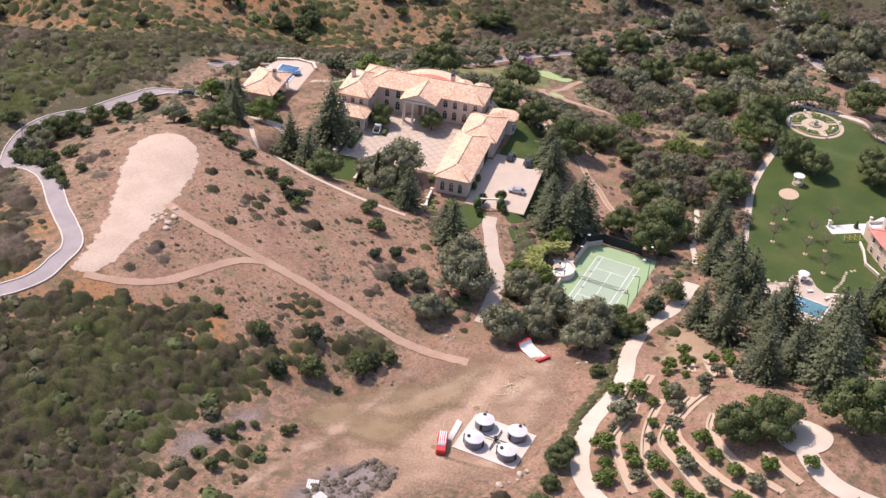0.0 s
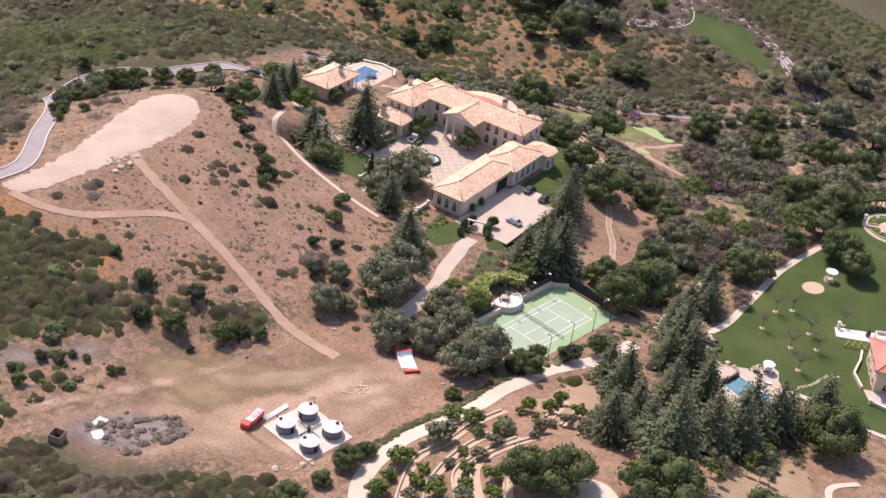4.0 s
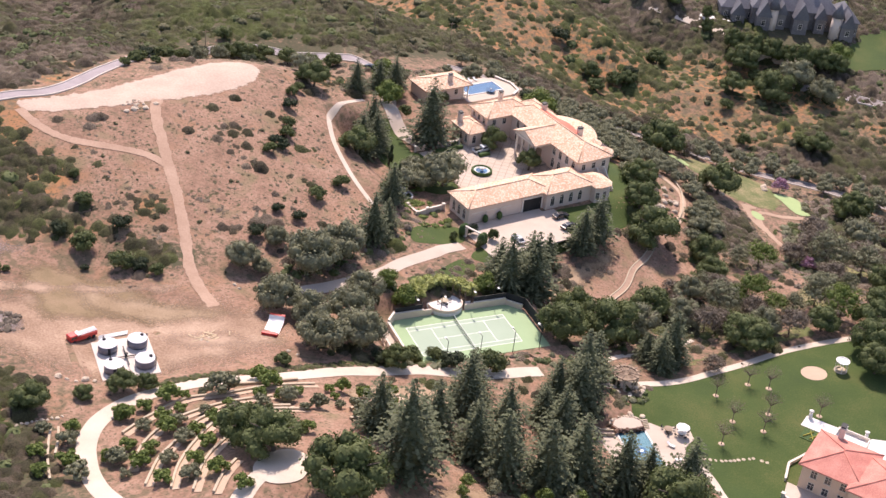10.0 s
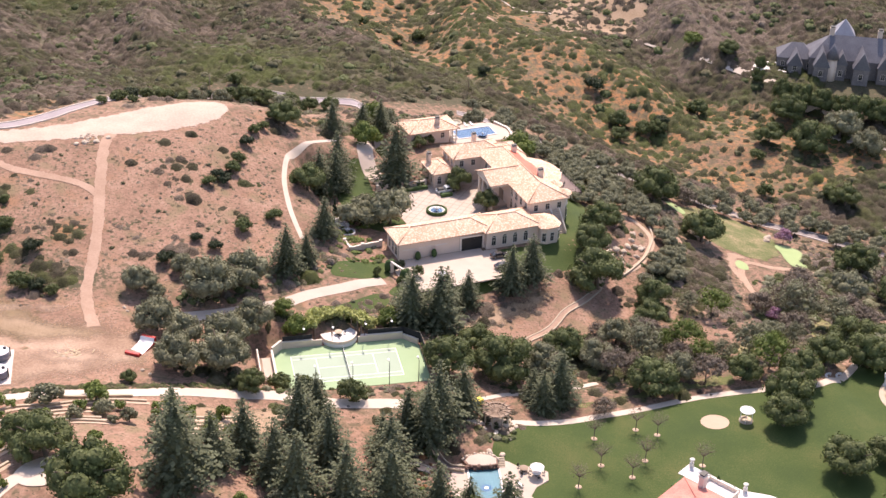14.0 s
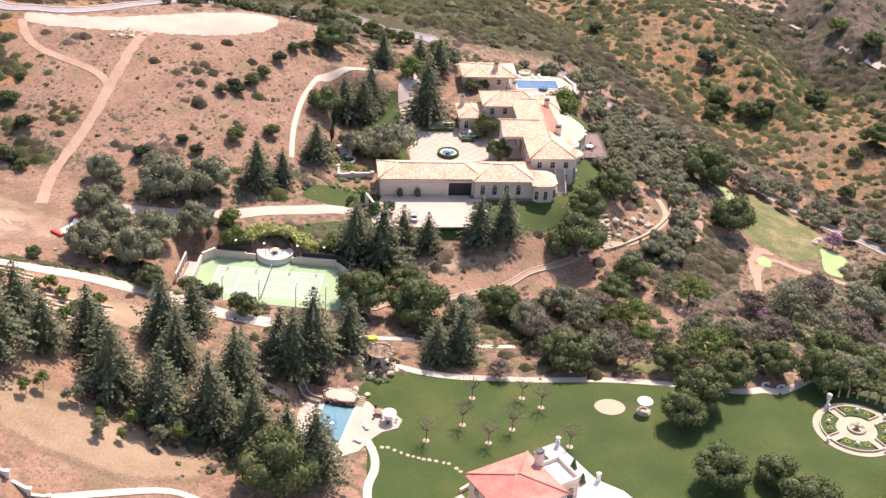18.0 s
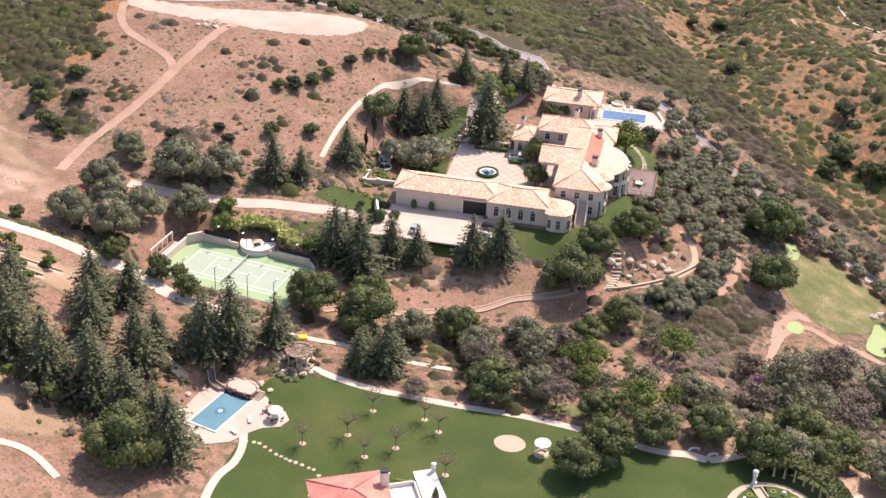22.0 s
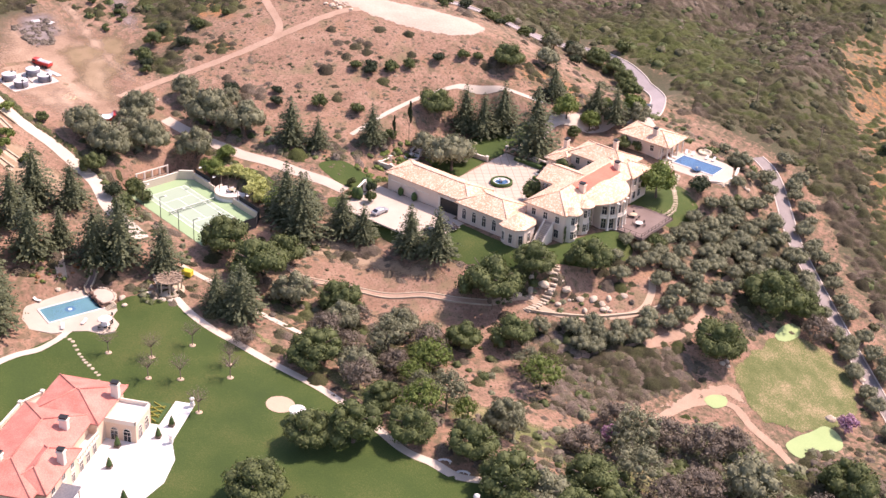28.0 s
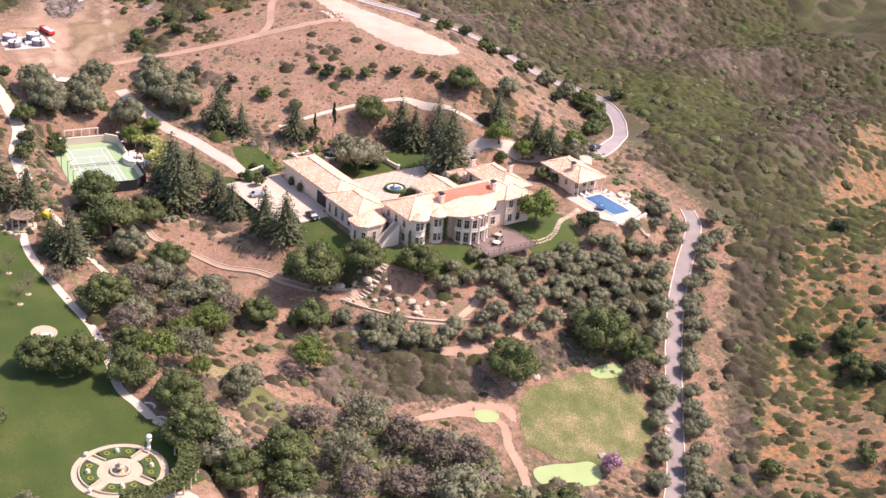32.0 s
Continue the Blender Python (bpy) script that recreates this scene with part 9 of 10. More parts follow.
    for i in range(7):
        part("row", moved(box(-1.6, -0.12, 0, 1.6, 0.12, 0.4, 0.05), 0, -0.2 + i * 0.75 + 0.6, 0, 28 if i % 2 else -28), FLOWERS, bed)
    part("edging", box(-2.0, -0.4, -0.1, 2.0, 6.2, 0.12), HEDGE, bed)
    for x, y in ((23.6, -2.2), (22.6, -6.4), (16.4, -11.2), (17.6, -17.5), (24.0, -25.6), (22.6, -29.4)):
        topiary_pot(x, y, 0.16, M, "clipped dark cone shrub in a square terrace planter")
    for x, y in ((25.0, 5.0), (25.6, -7.4)):
        s = thing("urn", M @ pose(x, y, 0.16), "white stone urn on a pedestal", "urn")
        part("pedestal", box(-0.35, -0.35, 0, 0.35, 0.35, 1.1, 0.04), WHITE_STONE, s)
        part("bowl", moved(lathe([(0.2, 0), (0.15, 0.2), (0.5, 0.6), (0.55, 0.75), (0, 0.75)], 14), 0, 0, 1.1), WHITE_STONE, s)


red_villa()


# ---- far things ----
def big_tank():
    x, y = -131, 116
    z = at(x, y) - 0.3
    t = thing("storage_tank", pose(x, y, z), "large round white-roofed water storage tank on the ridge", "tank")
    part("shell", lathe([(10.2, -1.5), (10.2, 5.6)], 48), STUCCO, t, "beige tank wall")
    part("roof", lathe([(10.4, 5.5), (10.4, 5.75), (0.4, 6.6), (0, 6.6)], 48), WHITE, t)
    part("vent", moved(lathe([(0.35, 0), (0.35, 0.6), (0.6, 0.65), (0, 0.9)], 12), 0, 0, 6.5), DARK_METAL, t)
    part("pad", lathe([(13.0, -0.6), (13.0, 0.35), (10, 0.35)], 40, False), RUBBLE, t, "grey apron round the tank")
    part("ring_wall", lathe([(13.7, -1.5), (13.7, 1.5), (13.1, 1.5), (13.0, 0.2)], 40, False, 300, 110), CONCRETE, t, "low round retaining wall")
    for k in range(14):
        part("rung", moved(box(10.2, -0.3, 0.6 + 0.33 * k, 10.35, 0.3, 0.66 + 0.33 * k), 0, 0, 0, 250), DARK_METAL, t)


big_tank()
draped("yard", [(-185, 170), (-175, 195), (-195, 215), (-222, 205), (-225, 180), (-205, 165)], TRACK, 0.15, "bare dirt yard on the far slope", "yard", 4.0, ragged=4, soft=2.6)
r = random.Random(21)
for i in range(9):
    x, y = -198 + r.uniform(-14, 14), 190 + r.uniform(-12, 12)
    t = thing("trailer", pose(x, y, at(x, y) + 0.2, 0, 0, r.choice((10, 100, 40))), "white box trailer parked on the far dirt yard", "trailer", "far trailers")
    part("body", box(-3.2, -1.2, 0.5, 3.2, 1.2, 2.9, 0.1), WHITE if i % 3 else CAR_SILVER, t)
    part("chassis", box(-3.0, -1.0, 0, 3.0, 1.0, 0.5), DARK_METAL, t)


def slate_house():
    h = thing("slate_house", pose(212, 181, at(212, 181) - 0.3, 0, 0, -22), "large far house with steep grey slate roofs and gables", "house")
    grey = mat("grey_stone_wall", [(0.16, 0.14, 0.14), (0.26, 0.235, 0.23)], 1, 0.9, 0.4, 2)
    pale = mat("pale_slate", [(0.30, 0.30, 0.33), (0.40, 0.40, 0.43)], 1, 0.6, 0.4, 3)
    for x0, y0, x1, y1, z, rise in ((-15, -5, 18, 8, 6.5, 7), (-26, -2, -13, 7, 4.6, 4.5), (16, -9, 25, 5, 5.5, 5)):
        part("wall", box(x0, y0, -3, x1, y1, z), grey, h)
        part("roof", hip_roof(x0, y0, x1, y1, z, rise, 0.5), SLATE, h)
        for k in range(4):
            window(h, x0 + (x1 - x0) * (0.14 + 0.24 * k), y0, 1.2, 1.2, 1.8, 270)
    for x, w, y, z, rise in ((-20, 5, -5.5, 3.6, 4.4), (-11, 5, -9, 5.2, 5.4), (-4, 3.6, -7, 6, 3.8), (3, 5.4, -9.5, 5.6, 5.6), (11, 4, -7.5, 5.6, 4.2), (20.5, 5, -12, 4.8, 5)):
        part("wall", box(x - w / 2, y, -3, x + w / 2, y + 8, z), grey, h)
        part("pediment", solid([(x - w / 2, y, z), (x + w / 2, y, z), (x, y, z + rise - 0.2), (x - w / 2, y + 0.3, z), (x + w / 2, y + 0.3, z), (x, y + 0.3, z + rise - 0.2)], [(0, 1, 2), (5, 4, 3), (0, 2, 5, 3), (1, 4, 5, 2)]), grey, h)
        a, b = w / 2 + 0.4, z - 0.5
        part("roof", solid([(x - a, y - 0.4, b), (x, y - 0.4, z + rise), (x + a, y - 0.4, b), (x - a, y + 9, b), (x, y + 9, z + rise), (x + a, y + 9, b), (x - a, y - 0.4, b - 0.25), (x + a, y - 0.4, b - 0.25), (x - a, y + 9, b - 0.25), (x + a, y + 9, b - 0.25)], [(0, 1, 4, 3), (1, 2, 5, 4), (0, 3, 8, 6), (2, 7, 9, 5), (0, 6, 1), (1, 7, 2), (6, 7, 1)]), SLATE, h)
        window(h, x, y, 1.0, 1.3, 2.0, 270)
        window(h, x, y, z + 0.3, 0.9, 1.2, 270)
    for x, y in ((-7.5, -6.5), (16.5, -9.5)):
        part("turret", moved(lathe([(2.1, -3), (2.1, 7.5)], 16), x, y, 0), STUCCO, h)
        part("turret_roof", moved(lathe([(2.6, 7.4), (0.05, 13)], 16), x, y, 0), SLATE, h)
    for x, y in ((-8, 2), (9, 3), (16, 3)):
        chimney(h, x, y, 9, 16, 1.6, 1.6, STUCCO)
    p = thing("pavilion", pose(220, 204, at(220, 204), 0, 0, -22), "square garden pavilion with a pale pointed roof", "pavilion")
    part("wall", box(-3.6, -3.6, -1, 3.6, 3.6, 3.2), STUCCO, p)
    part("roof", hip_roof(-3.6, -3.6, 3.6, 3.61, 3.2, 5.5, 0.5), pale, p)


slate_house()
draped("forecourt", [(176, 186), (184, 193), (196, 189), (194, 184), (184, 184)], WHITE_STONE, 0.4, "bright paved forecourt beside the slate house", "pavement", 2.0)
ribbon("driveway", [(206, 158), (196, 162), (188, 168), (181, 178), (172, 187), (161, 198)], 3.4, CONCRETE, 0.4, "pale far driveway climbing to the slate house", "driveway")
garden_wall([(186, 160, at(186, 160)), (194, 155, at(194, 155)), (202, 152, at(202, 152))], 2.4, "pale retaining wall under the slate house", None, 0.5, False)
VALLEY_ROAD = [(206, -34), (203, -22), (213.5, -10), (230, 3), (243, 8.5), (256, 14), (276, 18), (300, 16)]
VALLEY_LINE = np.array(curve_points(VALLEY_ROAD, False, 3.0))
ribbon("road_valley", VALLEY_ROAD, 5.0, LANE, 0.25, "pale grey road through the lower valley", "road", 0.2)
ribbon("road_far_lawn", [(216, 42), (226, 55), (236, 70), (245, 86), (252, 102), (252, 118)], 3.6, LANE, 0.3, "pale grey lane along the far lawn", "road", 0.2)
draped("lawn", [(237, 121), (224, 115), (219, 106), (220, 90), (222, 75), (214, 58), (212, 46), (218, 48), (231, 70), (240, 86), (247, 102), (246, 116)], LAWN, 0.25, "far green lawn beyond the valley road", "lawn", 3.0)
draped("lawn", [(219, 152), (213, 144), (228, 142), (252, 136), (262, 127), (274, 132), (272, 158), (238, 166)], LAWN, 0.25, "far green lawn below the slate house", "lawn", 3.0)
ribbon("road_edge", [(250, 126), (251, 115), (252, 103), (246, 89), (236, 74), (228, 64)], 2.6, ASPHALT, 0.25, "far grey lane with pale kerb along the lawn", "road", 0.2)
ribbon("road_far", [(186, 148), (194, 139), (203, 131), (212, 124), (222, 118), (232, 119), (241, 127), (250, 132)], 4.2, ASPHALT, 0.2, "far grey road winding past a lawn", "road", 0.2)
ribbon("wall_far", [(8, 262), (20, 285), (25, 306), (40, 310), (60, 298), (88, 272), (116, 244), (150, 215)], 0.9, CONCRETE, 0.35, "thin pale wall line along the far ridge", "wall")
ribbon("track", [(130, 205), (120, 215), (104, 214), (96, 222), (80, 240), (70, 262)], 2.4, TRACK, 0.15, "dirt track across the far slope", "track")
draped("far_field", [(60, 420), (120, 370), (200, 350), (260, 400), (240, 470), (140, 500), (80, 480)], FIELD, 0.6, "pale tilled field beyond the ridge", "field", 8.0, ragged=6, soft=2.6)

# slim poles that carry a line along the drive
for x, y in ((40, 172), (66, 168), (-20, 158)):
    p = thing("utility_pole", pose(x, y, at(x, y)), "thin wooden utility pole on the slope", "pole")
    part("pole", lathe([(0.14, -0.5), (0.1, 8.5), (0.02, 8.6)], 8), WOOD, p)
    part("crossarm", box(-1.0, -0.06, 7.8, 1.0, 0.06, 7.95), WOOD, p)


# ---- thickets with closed canopies ----
def thicket(outline, each, lo, hi, blends, what):
    """Close-set bushes inside an outline; each: square metres for one bush."""
    xs, ys = [p[0] for p in outline], [p[1] for p in outline]
    n = int((max(xs) - min(xs)) * (max(ys) - min(ys)) / each)
    x, y = rng.uniform(min(xs), max(xs), n), rng.uniform(min(ys), max(ys), n)
    edge = [(a + 2.5 * noise.noise((a * 0.2, b * 0.2, 4)), b + 2.5 * noise.noise((a * 0.2, b * 0.2, 8))) for a, b in curve_points(outline, True, 2.0)]
    ok = inside(edge, x, y) & (rng.uniform(size=n) > 0.8 * banks(x, y))
    x, y = x[ok], y[ok]
    k = np.clip(rng.uniform(size=len(x)) * 0.6 + 0.9 * patchy(x, y, 0.06) - 0.25, 0, 0.999)
    size = lo + (hi - lo) * rng.uniform(size=len(x)) ** 1.6
    for i, (material, tone) in enumerate(blends):
        sel = (k * len(blends)).astype(int) == i
        if sel.any():
            brush("thicket", x[sel], y[sel], size[sel], 0.62, material, tone + " " + what, 14, 0.24)


thicket([(-110, 20), (-100, 19), (-93.5, 12), (-95.5, 8), (-106, 8), (-111, 13)], 1.3, 0.5, 1.1, [(GREY_LEAF, "ash-grey")], "leafless cut brush heaped beside the field")
thicket([(112, 27), (116, 36), (121, 46), (127, 53), (135, 52), (138, 42), (131, 31), (121, 22)], 1.6, 0.9, 2.1, [(GREY_LEAF, "grey-brown"), (OLIVE_LEAF, "grey-green"), (OAK_LEAF, "dark green")], "thicket below the practice green")
thicket([(84, 3), (92, 16), (105, 19), (122, 19), (128, 8), (118, -5), (104, -10), (90, -8)], 11.0, 0.7, 1.9, [(OAK_LEAF, "dark green"), (OLIVE_LEAF, "grey-green"), (GREY_LEAF, "grey-brown")], "mixed undergrowth at the edge of the lawn")
thicket([(52, -4), (60, 8), (72, 14), (84, 18), (86, 8), (76, -4), (62, -10)], 14.0, 0.6, 1.6, [(OAK_LEAF, "dark green"), (GREY_LEAF, "grey-brown"), (OLIVE_LEAF, "grey-green")], "scattered undergrowth in the ravine")
thicket([(130, 10), (136, 45), (160, 70), (190, 50), (215, 40), (215, -20), (160, -15)], 8.0, 0.9, 2.4, [(OAK_LEAF, "dark green"), (OLIVE_LEAF, "grey-green"), (GREY_LEAF, "grey-brown")], "undergrowth between the trees of the lower valley")
thicket([(24, 140), (46, 140), (62, 132), (66, 126), (58, 122), (44, 134), (26, 132)], 4.0, 0.6, 1.5, [(OAK_LEAF, "dark green"), (OLIVE_LEAF, "grey-green")], "garden shrubs round the guest house")
thicket([(6, 42), (16, 42), (15, 58), (13, 75), (6, 72), (3, 55)], 4.0, 0.5, 1.3, [(OLIVE_LEAF, "grey-green"), (OAK_LEAF, "dark green"), (BRIGHT_LEAF, "bright green")], "garden shrubs beside the garage")
thicket([(-36, 22), (-22, 25), (-10, 30), (2, 38), (0, 46), (-12, 40), (-30, 32)], 5.0, 0.5, 1.5, [(OLIVE_LEAF, "grey-green"), (OAK_LEAF, "dark green")], "shrubs above the driveway")

# ---- the dirt field and its litter ----
draped("dirt_patch", [(-112, 50), (-96, 44), (-86, 39.5), (-91, 35), (-104, 37), (-119, 43)], RUBBLE, 0.10, "grey gravelly dirt beside the brush", "dirt", 2.0, ragged=3.0, soft=6.0)
draped("grass_patch", [(-80, 28), (-68, 20), (-52, 11.5), (-50, 6), (-63, 4.5), (-79, 11.5), (-85, 22)], DRY_GRASS, 0.11, "dry yellow grass patch in the dirt field", "grass", 2.0, ragged=3.0, soft=6.0)
draped("grass_patch", [(-126, 34), (-120, 36), (-117, 33), (-122, 29), (-127, 30)], DRY_GRASS, 0.12, "small dry grass patch at the field's edge", "grass", 1.5, ragged=2.0, soft=2.6)
draped("dust_patch", [(-70, 4), (-62, 5), (-52, 3), (-47, -3), (-52, -8), (-60, -6.5), (-68, -3)], WORN, 0.17, "pale sandy patch round the scrap wood", "dirt", 1.5, ragged=2.4, soft=6.0)
draped("ash_patch", [(-113, 24), (-100, 22), (-92, 13), (-94, 6), (-106, 7), (-116, 14)], ASH, 0.15, "ash-grey ground under cut brush", "dirt", 1.6, ragged=2.5, soft=6.0)
draped("dirt_track", [(-140, 39), (-121, 34), (-107, 31), (-90, 27.5), (-72, 24.5), (-58, 22), (-58, 18), (-72, 19.5), (-90, 22), (-107, 26), (-121, 28), (-140, 34)], WORN, 0.14, "dusty wheel track along the top of the dirt field", "track", 1.8, ragged=2.2, soft=3.0)

pile = thing("scrap_wood", pose(-58.4, -0.6, at(-58.4, -0.6) + 0.05), "loose pile of pale sawn planks on the dirt", "wood pile")
r = random.Random(31)
PLANK = mat("sawn_plank", [(0.50, 0.38, 0.24), (0.64, 0.50, 0.34)], 2, 0.85, 0.2, objects=0.15)
for i in range(22):
    l = r.uniform(1.2, 2.8)
    part("plank", moved(box(-l / 2, -0.1, 0, l / 2, 0.1, 0.05), r.gauss(0, 1.9), r.gauss(0, 1.3), 0.06 * (i % 5), r.uniform(0, 180)), PLANK, pile)
for x, y, a in ((-106.9, 19.7, 20), (-109.5, 16.5, 70)):
    p = thing("pallet", pose(x, y, at(x, y) + 0.12, 0, 0, a), "weathered white pallet thrown on the dirt", "pallet", "pallets")
    for i in range(6):
        part("slat", box(-1.3, -1.0 + 0.36 * i, 0.14, 1.3, -0.78 + 0.36 * i, 0.18), WHITE, p)
    for i in range(3):
        part("bearer", box(-1.25 + 1.2 * i, -1.0, 0, -1.15 + 1.2 * i, 1.0, 0.14), WOOD, p)
c = thing("crate", pose(-116.4, 19.0, at(-116.4, 19.0), 0, 0, 25), "dark open timber crate on bare dirt", "crate")
for a in ((-1.2, -1.2, 0, 1.2, -1.1, 1.8), (-1.2, 1.1, 0, 1.2, 1.2, 1.8), (-1.2, -1.1, 0, -1.1, 1.1, 1.8), (1.1, -1.1, 0, 1.2, 1.1, 1.8)):
    part("side", box(*a), WOOD, c)
part("base", box(-1.1, -1.1, 0.02, 1.1, 1.1, 0.12), DARK_METAL, c)
rocks([(-55.2 + 2.2 * math.cos(2.4 * i) * (i % 5) / 3, 88.6 + 1.6 * math.sin(2.4 * i) * (i % 4) / 2, 0.35 + 0.05 * (i % 6)) for i in range(18)], "pale broken rock heaped beside the graded pad", "rubble heap")
rocks([(-89.9, -10.4, 0.8), (-88.5, -11.8, 0.5), (-85.2, -12.6, 0.9), (-83.6, -13.4, 0.6), (-87, -12.9, 0.4), (-44, -9, 0.5), (-42.5, -10.5, 0.4)], "flat pale rock beside the tank yard", "field rocks")

# channel from the upper garden to the pool, between pale curbs
ribbon("flume", [(9.2, -31.0), (12.2, -33.2), (13.8, -35.0), (15.5, -37.2), (18.2, -38.2)], 1.1, PATIO, 0.45, "dark water channel curving down to the pool", "channel", 0.35, STONE)

# low walls and path below the young trees
garden_wall([(-30.5, -85.2, at(-30.5, -85.2)), (-26.5, -86.6, at(-26.5, -86.6)), (-22.3, -88.7, at(-22.3, -88.7)), (-19.1, -88.8, at(-19.1, -88.8)), (-16.5, -93.5, at(-16.5, -93.5))], 1.1, "pale stepped garden wall with piers", None, 0.45, True)
ribbon("path", [(-20, -88.6), (-11.5, -82.8), (-3.5, -77.6), (1.6, -76.8), (8, -79)], 1.5, CONCRETE, 0.13, "pale path below the young trees", "path")

# ---- planting near the houses and pools ----
draped("lawn", [(19, 61.5), (25.2, 64), (24.2, 70), (22.6, 78), (21.6, 85), (14, 86), (11, 78), (13, 68)], LAWN, 0.05, "green lawn between the olives and the motor court", "lawn", 1.6)
thicket([(0.5, -41), (5.5, -38.5), (10, -40.5), (12.6, -40.2), (12, -43), (11, -48), (8, -46.5)], 1.5, 0.35, 0.9, [(BRIGHT_LEAF, "bright green"), (OAK_LEAF, "dark green"), (FLOWER_LEAF, "orange-flowering")], "shrubs in the bed beside the pool")
thicket([(6, -33), (11, -33.5), (13.5, -36), (12.5, -38.8), (8.5, -37.5)], 1.6, 0.4, 0.9, [(OAK_LEAF, "dark green"), (FLOWER_LEAF, "orange-flowering")], "shrubs beside the water channel")
thicket([(23.5, -31), (26, -27.5), (30, -27), (33, -28.5), (30, -31), (27, -33.2)], 2.2, 0.6, 1.3, [(OLIVE_LEAF, "grey-green"), (OAK_LEAF, "dark green")], "shrubs below the garden pergola")
thicket([(70, 34), (76, 38), (86, 44), (92, 52), (90, 56), (82, 50), (72, 42)], 7.0, 0.4, 1.0, [(OLIVE_LEAF, "grey-green"), (OAK_LEAF, "dark green")], "shrubs between the terrace boulders")
thicket([(-21, 14.5), (-6, 13.5), (8, 14.5), (20, 13.5), (24, 19), (12, 21), (-2, 19), (-16, 20)], 3.2, 0.5, 1.3, [(BRIGHT_LEAF, "bright green"), (OAK_LEAF, "dark green"), (OLIVE_LEAF, "grey-green")], "garden shrubs above the tennis court")
thicket([(-22, -12.5), (-8, -13.2), (8, -13), (20, -12.5), (22, -16), (6, -17.2), (-10, -15.6), (-20, -14.4)], 2.6, 0.5, 1.3, [(OAK_LEAF, "dark green"), (OLIVE_LEAF, "grey-green")], "shrubs between the tennis court and the lane")


def ivy(u, v, face, w, h, label):
    """Leaves clinging to a wall; face: degrees of the wall's outward normal."""
    r = np.random.default_rng(int(u * 10))
    n = int(60 * w * h)
    q = r.uniform(size=n) ** 0.8
    x = r.normal(0, 0.24, n) * w * (1.1 - 0.5 * q)
    P = np.c_[x, -r.uniform(0.02, 0.25, n), q * h]
    vv, ff = sprays(P, np.tile([0, -1.0, 0.3], (n, 1)), 0.14, r, 0.5)
    o = new("ivy", quick_mesh("ivy", vv, ff, OAK_LEAF))
    o.matrix_world = home(u, v, 0, face + 90)
    tagged(o, label, "ivy", "ivy on the villa")


for u, v, a, w, h in ((50.2, 12.1, 0, 1.6, 5.5), (50.2, 17.4, 0, 2.2, 6.5), (50.2, 6.9, 0, 1.0, 4.5), (50.2, 29.6, 0, 1.6, 5.0)):
    ivy(u, v, a, w, h, "green ivy climbing the pale stucco wall")


def terrace_fence(line, label):
    f = thing("railing", HOME, label, "railing")
    for (u0, v0), (u1, v1) in zip(line, line[1:]):
        a, b = Vector((u0, v0, 0.1)), Vector((u1, v1, 0.1))
        n = max(2, int((b - a).length / 1.5))
        for i in range(n):
            p = a.lerp(b, i / n)
            part("post", box(p.x - 0.04, p.y - 0.04, 0.05, p.x + 0.04, p.y + 0.04, 1.1), DARK_METAL, f)
        d = math.degrees(math.atan2(v1 - v0, u1 - u0))
        for z in (0.35, 1.05):
            part("rail", moved(box(0, -0.03, z, (b - a).length, 0.03, z + 0.05), u0, v0, 0, d), DARK_METAL, f)


terrace_fence([(53, 22.0), (62.6, 21.9), (62.7, 36.5), (55, 36.5)], "thin dark metal railing round the paved terrace")

for ob in bpy.data.objects:
    if ob.type == "MESH" and ob.data.materials and ob.data.materials[0] == WATER:
        ob.visible_shadow = False

draped("dirt_patch", [(111, 38), (113.5, 37), (117, 46), (118.2, 54), (121, 59.8), (127, 59.8), (134, 56.6), (142, 54), (143.5, 57), (135, 60), (127, 62.5), (119.5, 65), (115.4, 62), (113.6, 54), (112.6, 46)], WORN, 0.08, "bare pinkish dirt round the practice greens", "dirt", 1.6, ragged=1.5, soft=2.6)
rocks([(96.5 - 27.5 + 0.9 * math.cos(i * 1.9) + 0.5 * (i % 3), 118.5 + 1.2 * i * 0.5 + 0.8 * math.sin(i * 2.3), 0.4 + 0.07 * (i % 5)) for i in range(14)], "pale rock in the bed beside the upper pool", "pool rocks")

# ---- clearing beyond the parterre ----
draped("clearing", [(134, -2), (142, 8), (150, 18), (161, 29), (176, 26), (180, 10), (172, -8), (160, -28), (146, -42), (139, -34), (141, -18), (137, -8)], WORN, 0.07, "bare trampled clearing beyond the garden hedge", "dirt", 2.2, ragged=3.0, soft=3.0)
draped("grass_patch", [(148, 8), (154, 20), (164, 27), (170, 20), (166, 10), (158, 2)], DRY_GRASS, 0.12, "dry yellow grass in the clearing", "grass", 2.0, ragged=3.0, soft=3.0)
ribbon("path", [(138, -16), (142, -13.4), (143.6, -9), (146.4, -5)], 2.2, CONCRETE, 0.32, "pale short walk from the hedge to the clearing", "path")
rocks([(146, -27, 0.5), (147.2, -28.2, 0.6), (146.6, -29.4, 0.5), (133, -2, 0.4), (134.4, -1, 0.35), (135.5, 0.6, 0.4)], "pale rock lying in the clearing", "clearing rocks")

# ---- the small orchard west of the lane ----
terrace_wall([(-93.8, -27.6), (-95.2, -33.8), (-96, -39), (-96.4, -44)], "low pale concrete terrace wall in the orchard")
terrace_wall([(-92.6, -28.2), (-93.2, -32), (-94.4, -36.4)], "low pale concrete terrace wall in the orchard")
rocks([(-99.5 + 0.9 * i, -26 + 0.12 * i + 0.3 * (i % 2), 0.35 + 0.05 * (i % 3)) for i in range(10)], "pale stone in a row beside the lane", "edging stones")

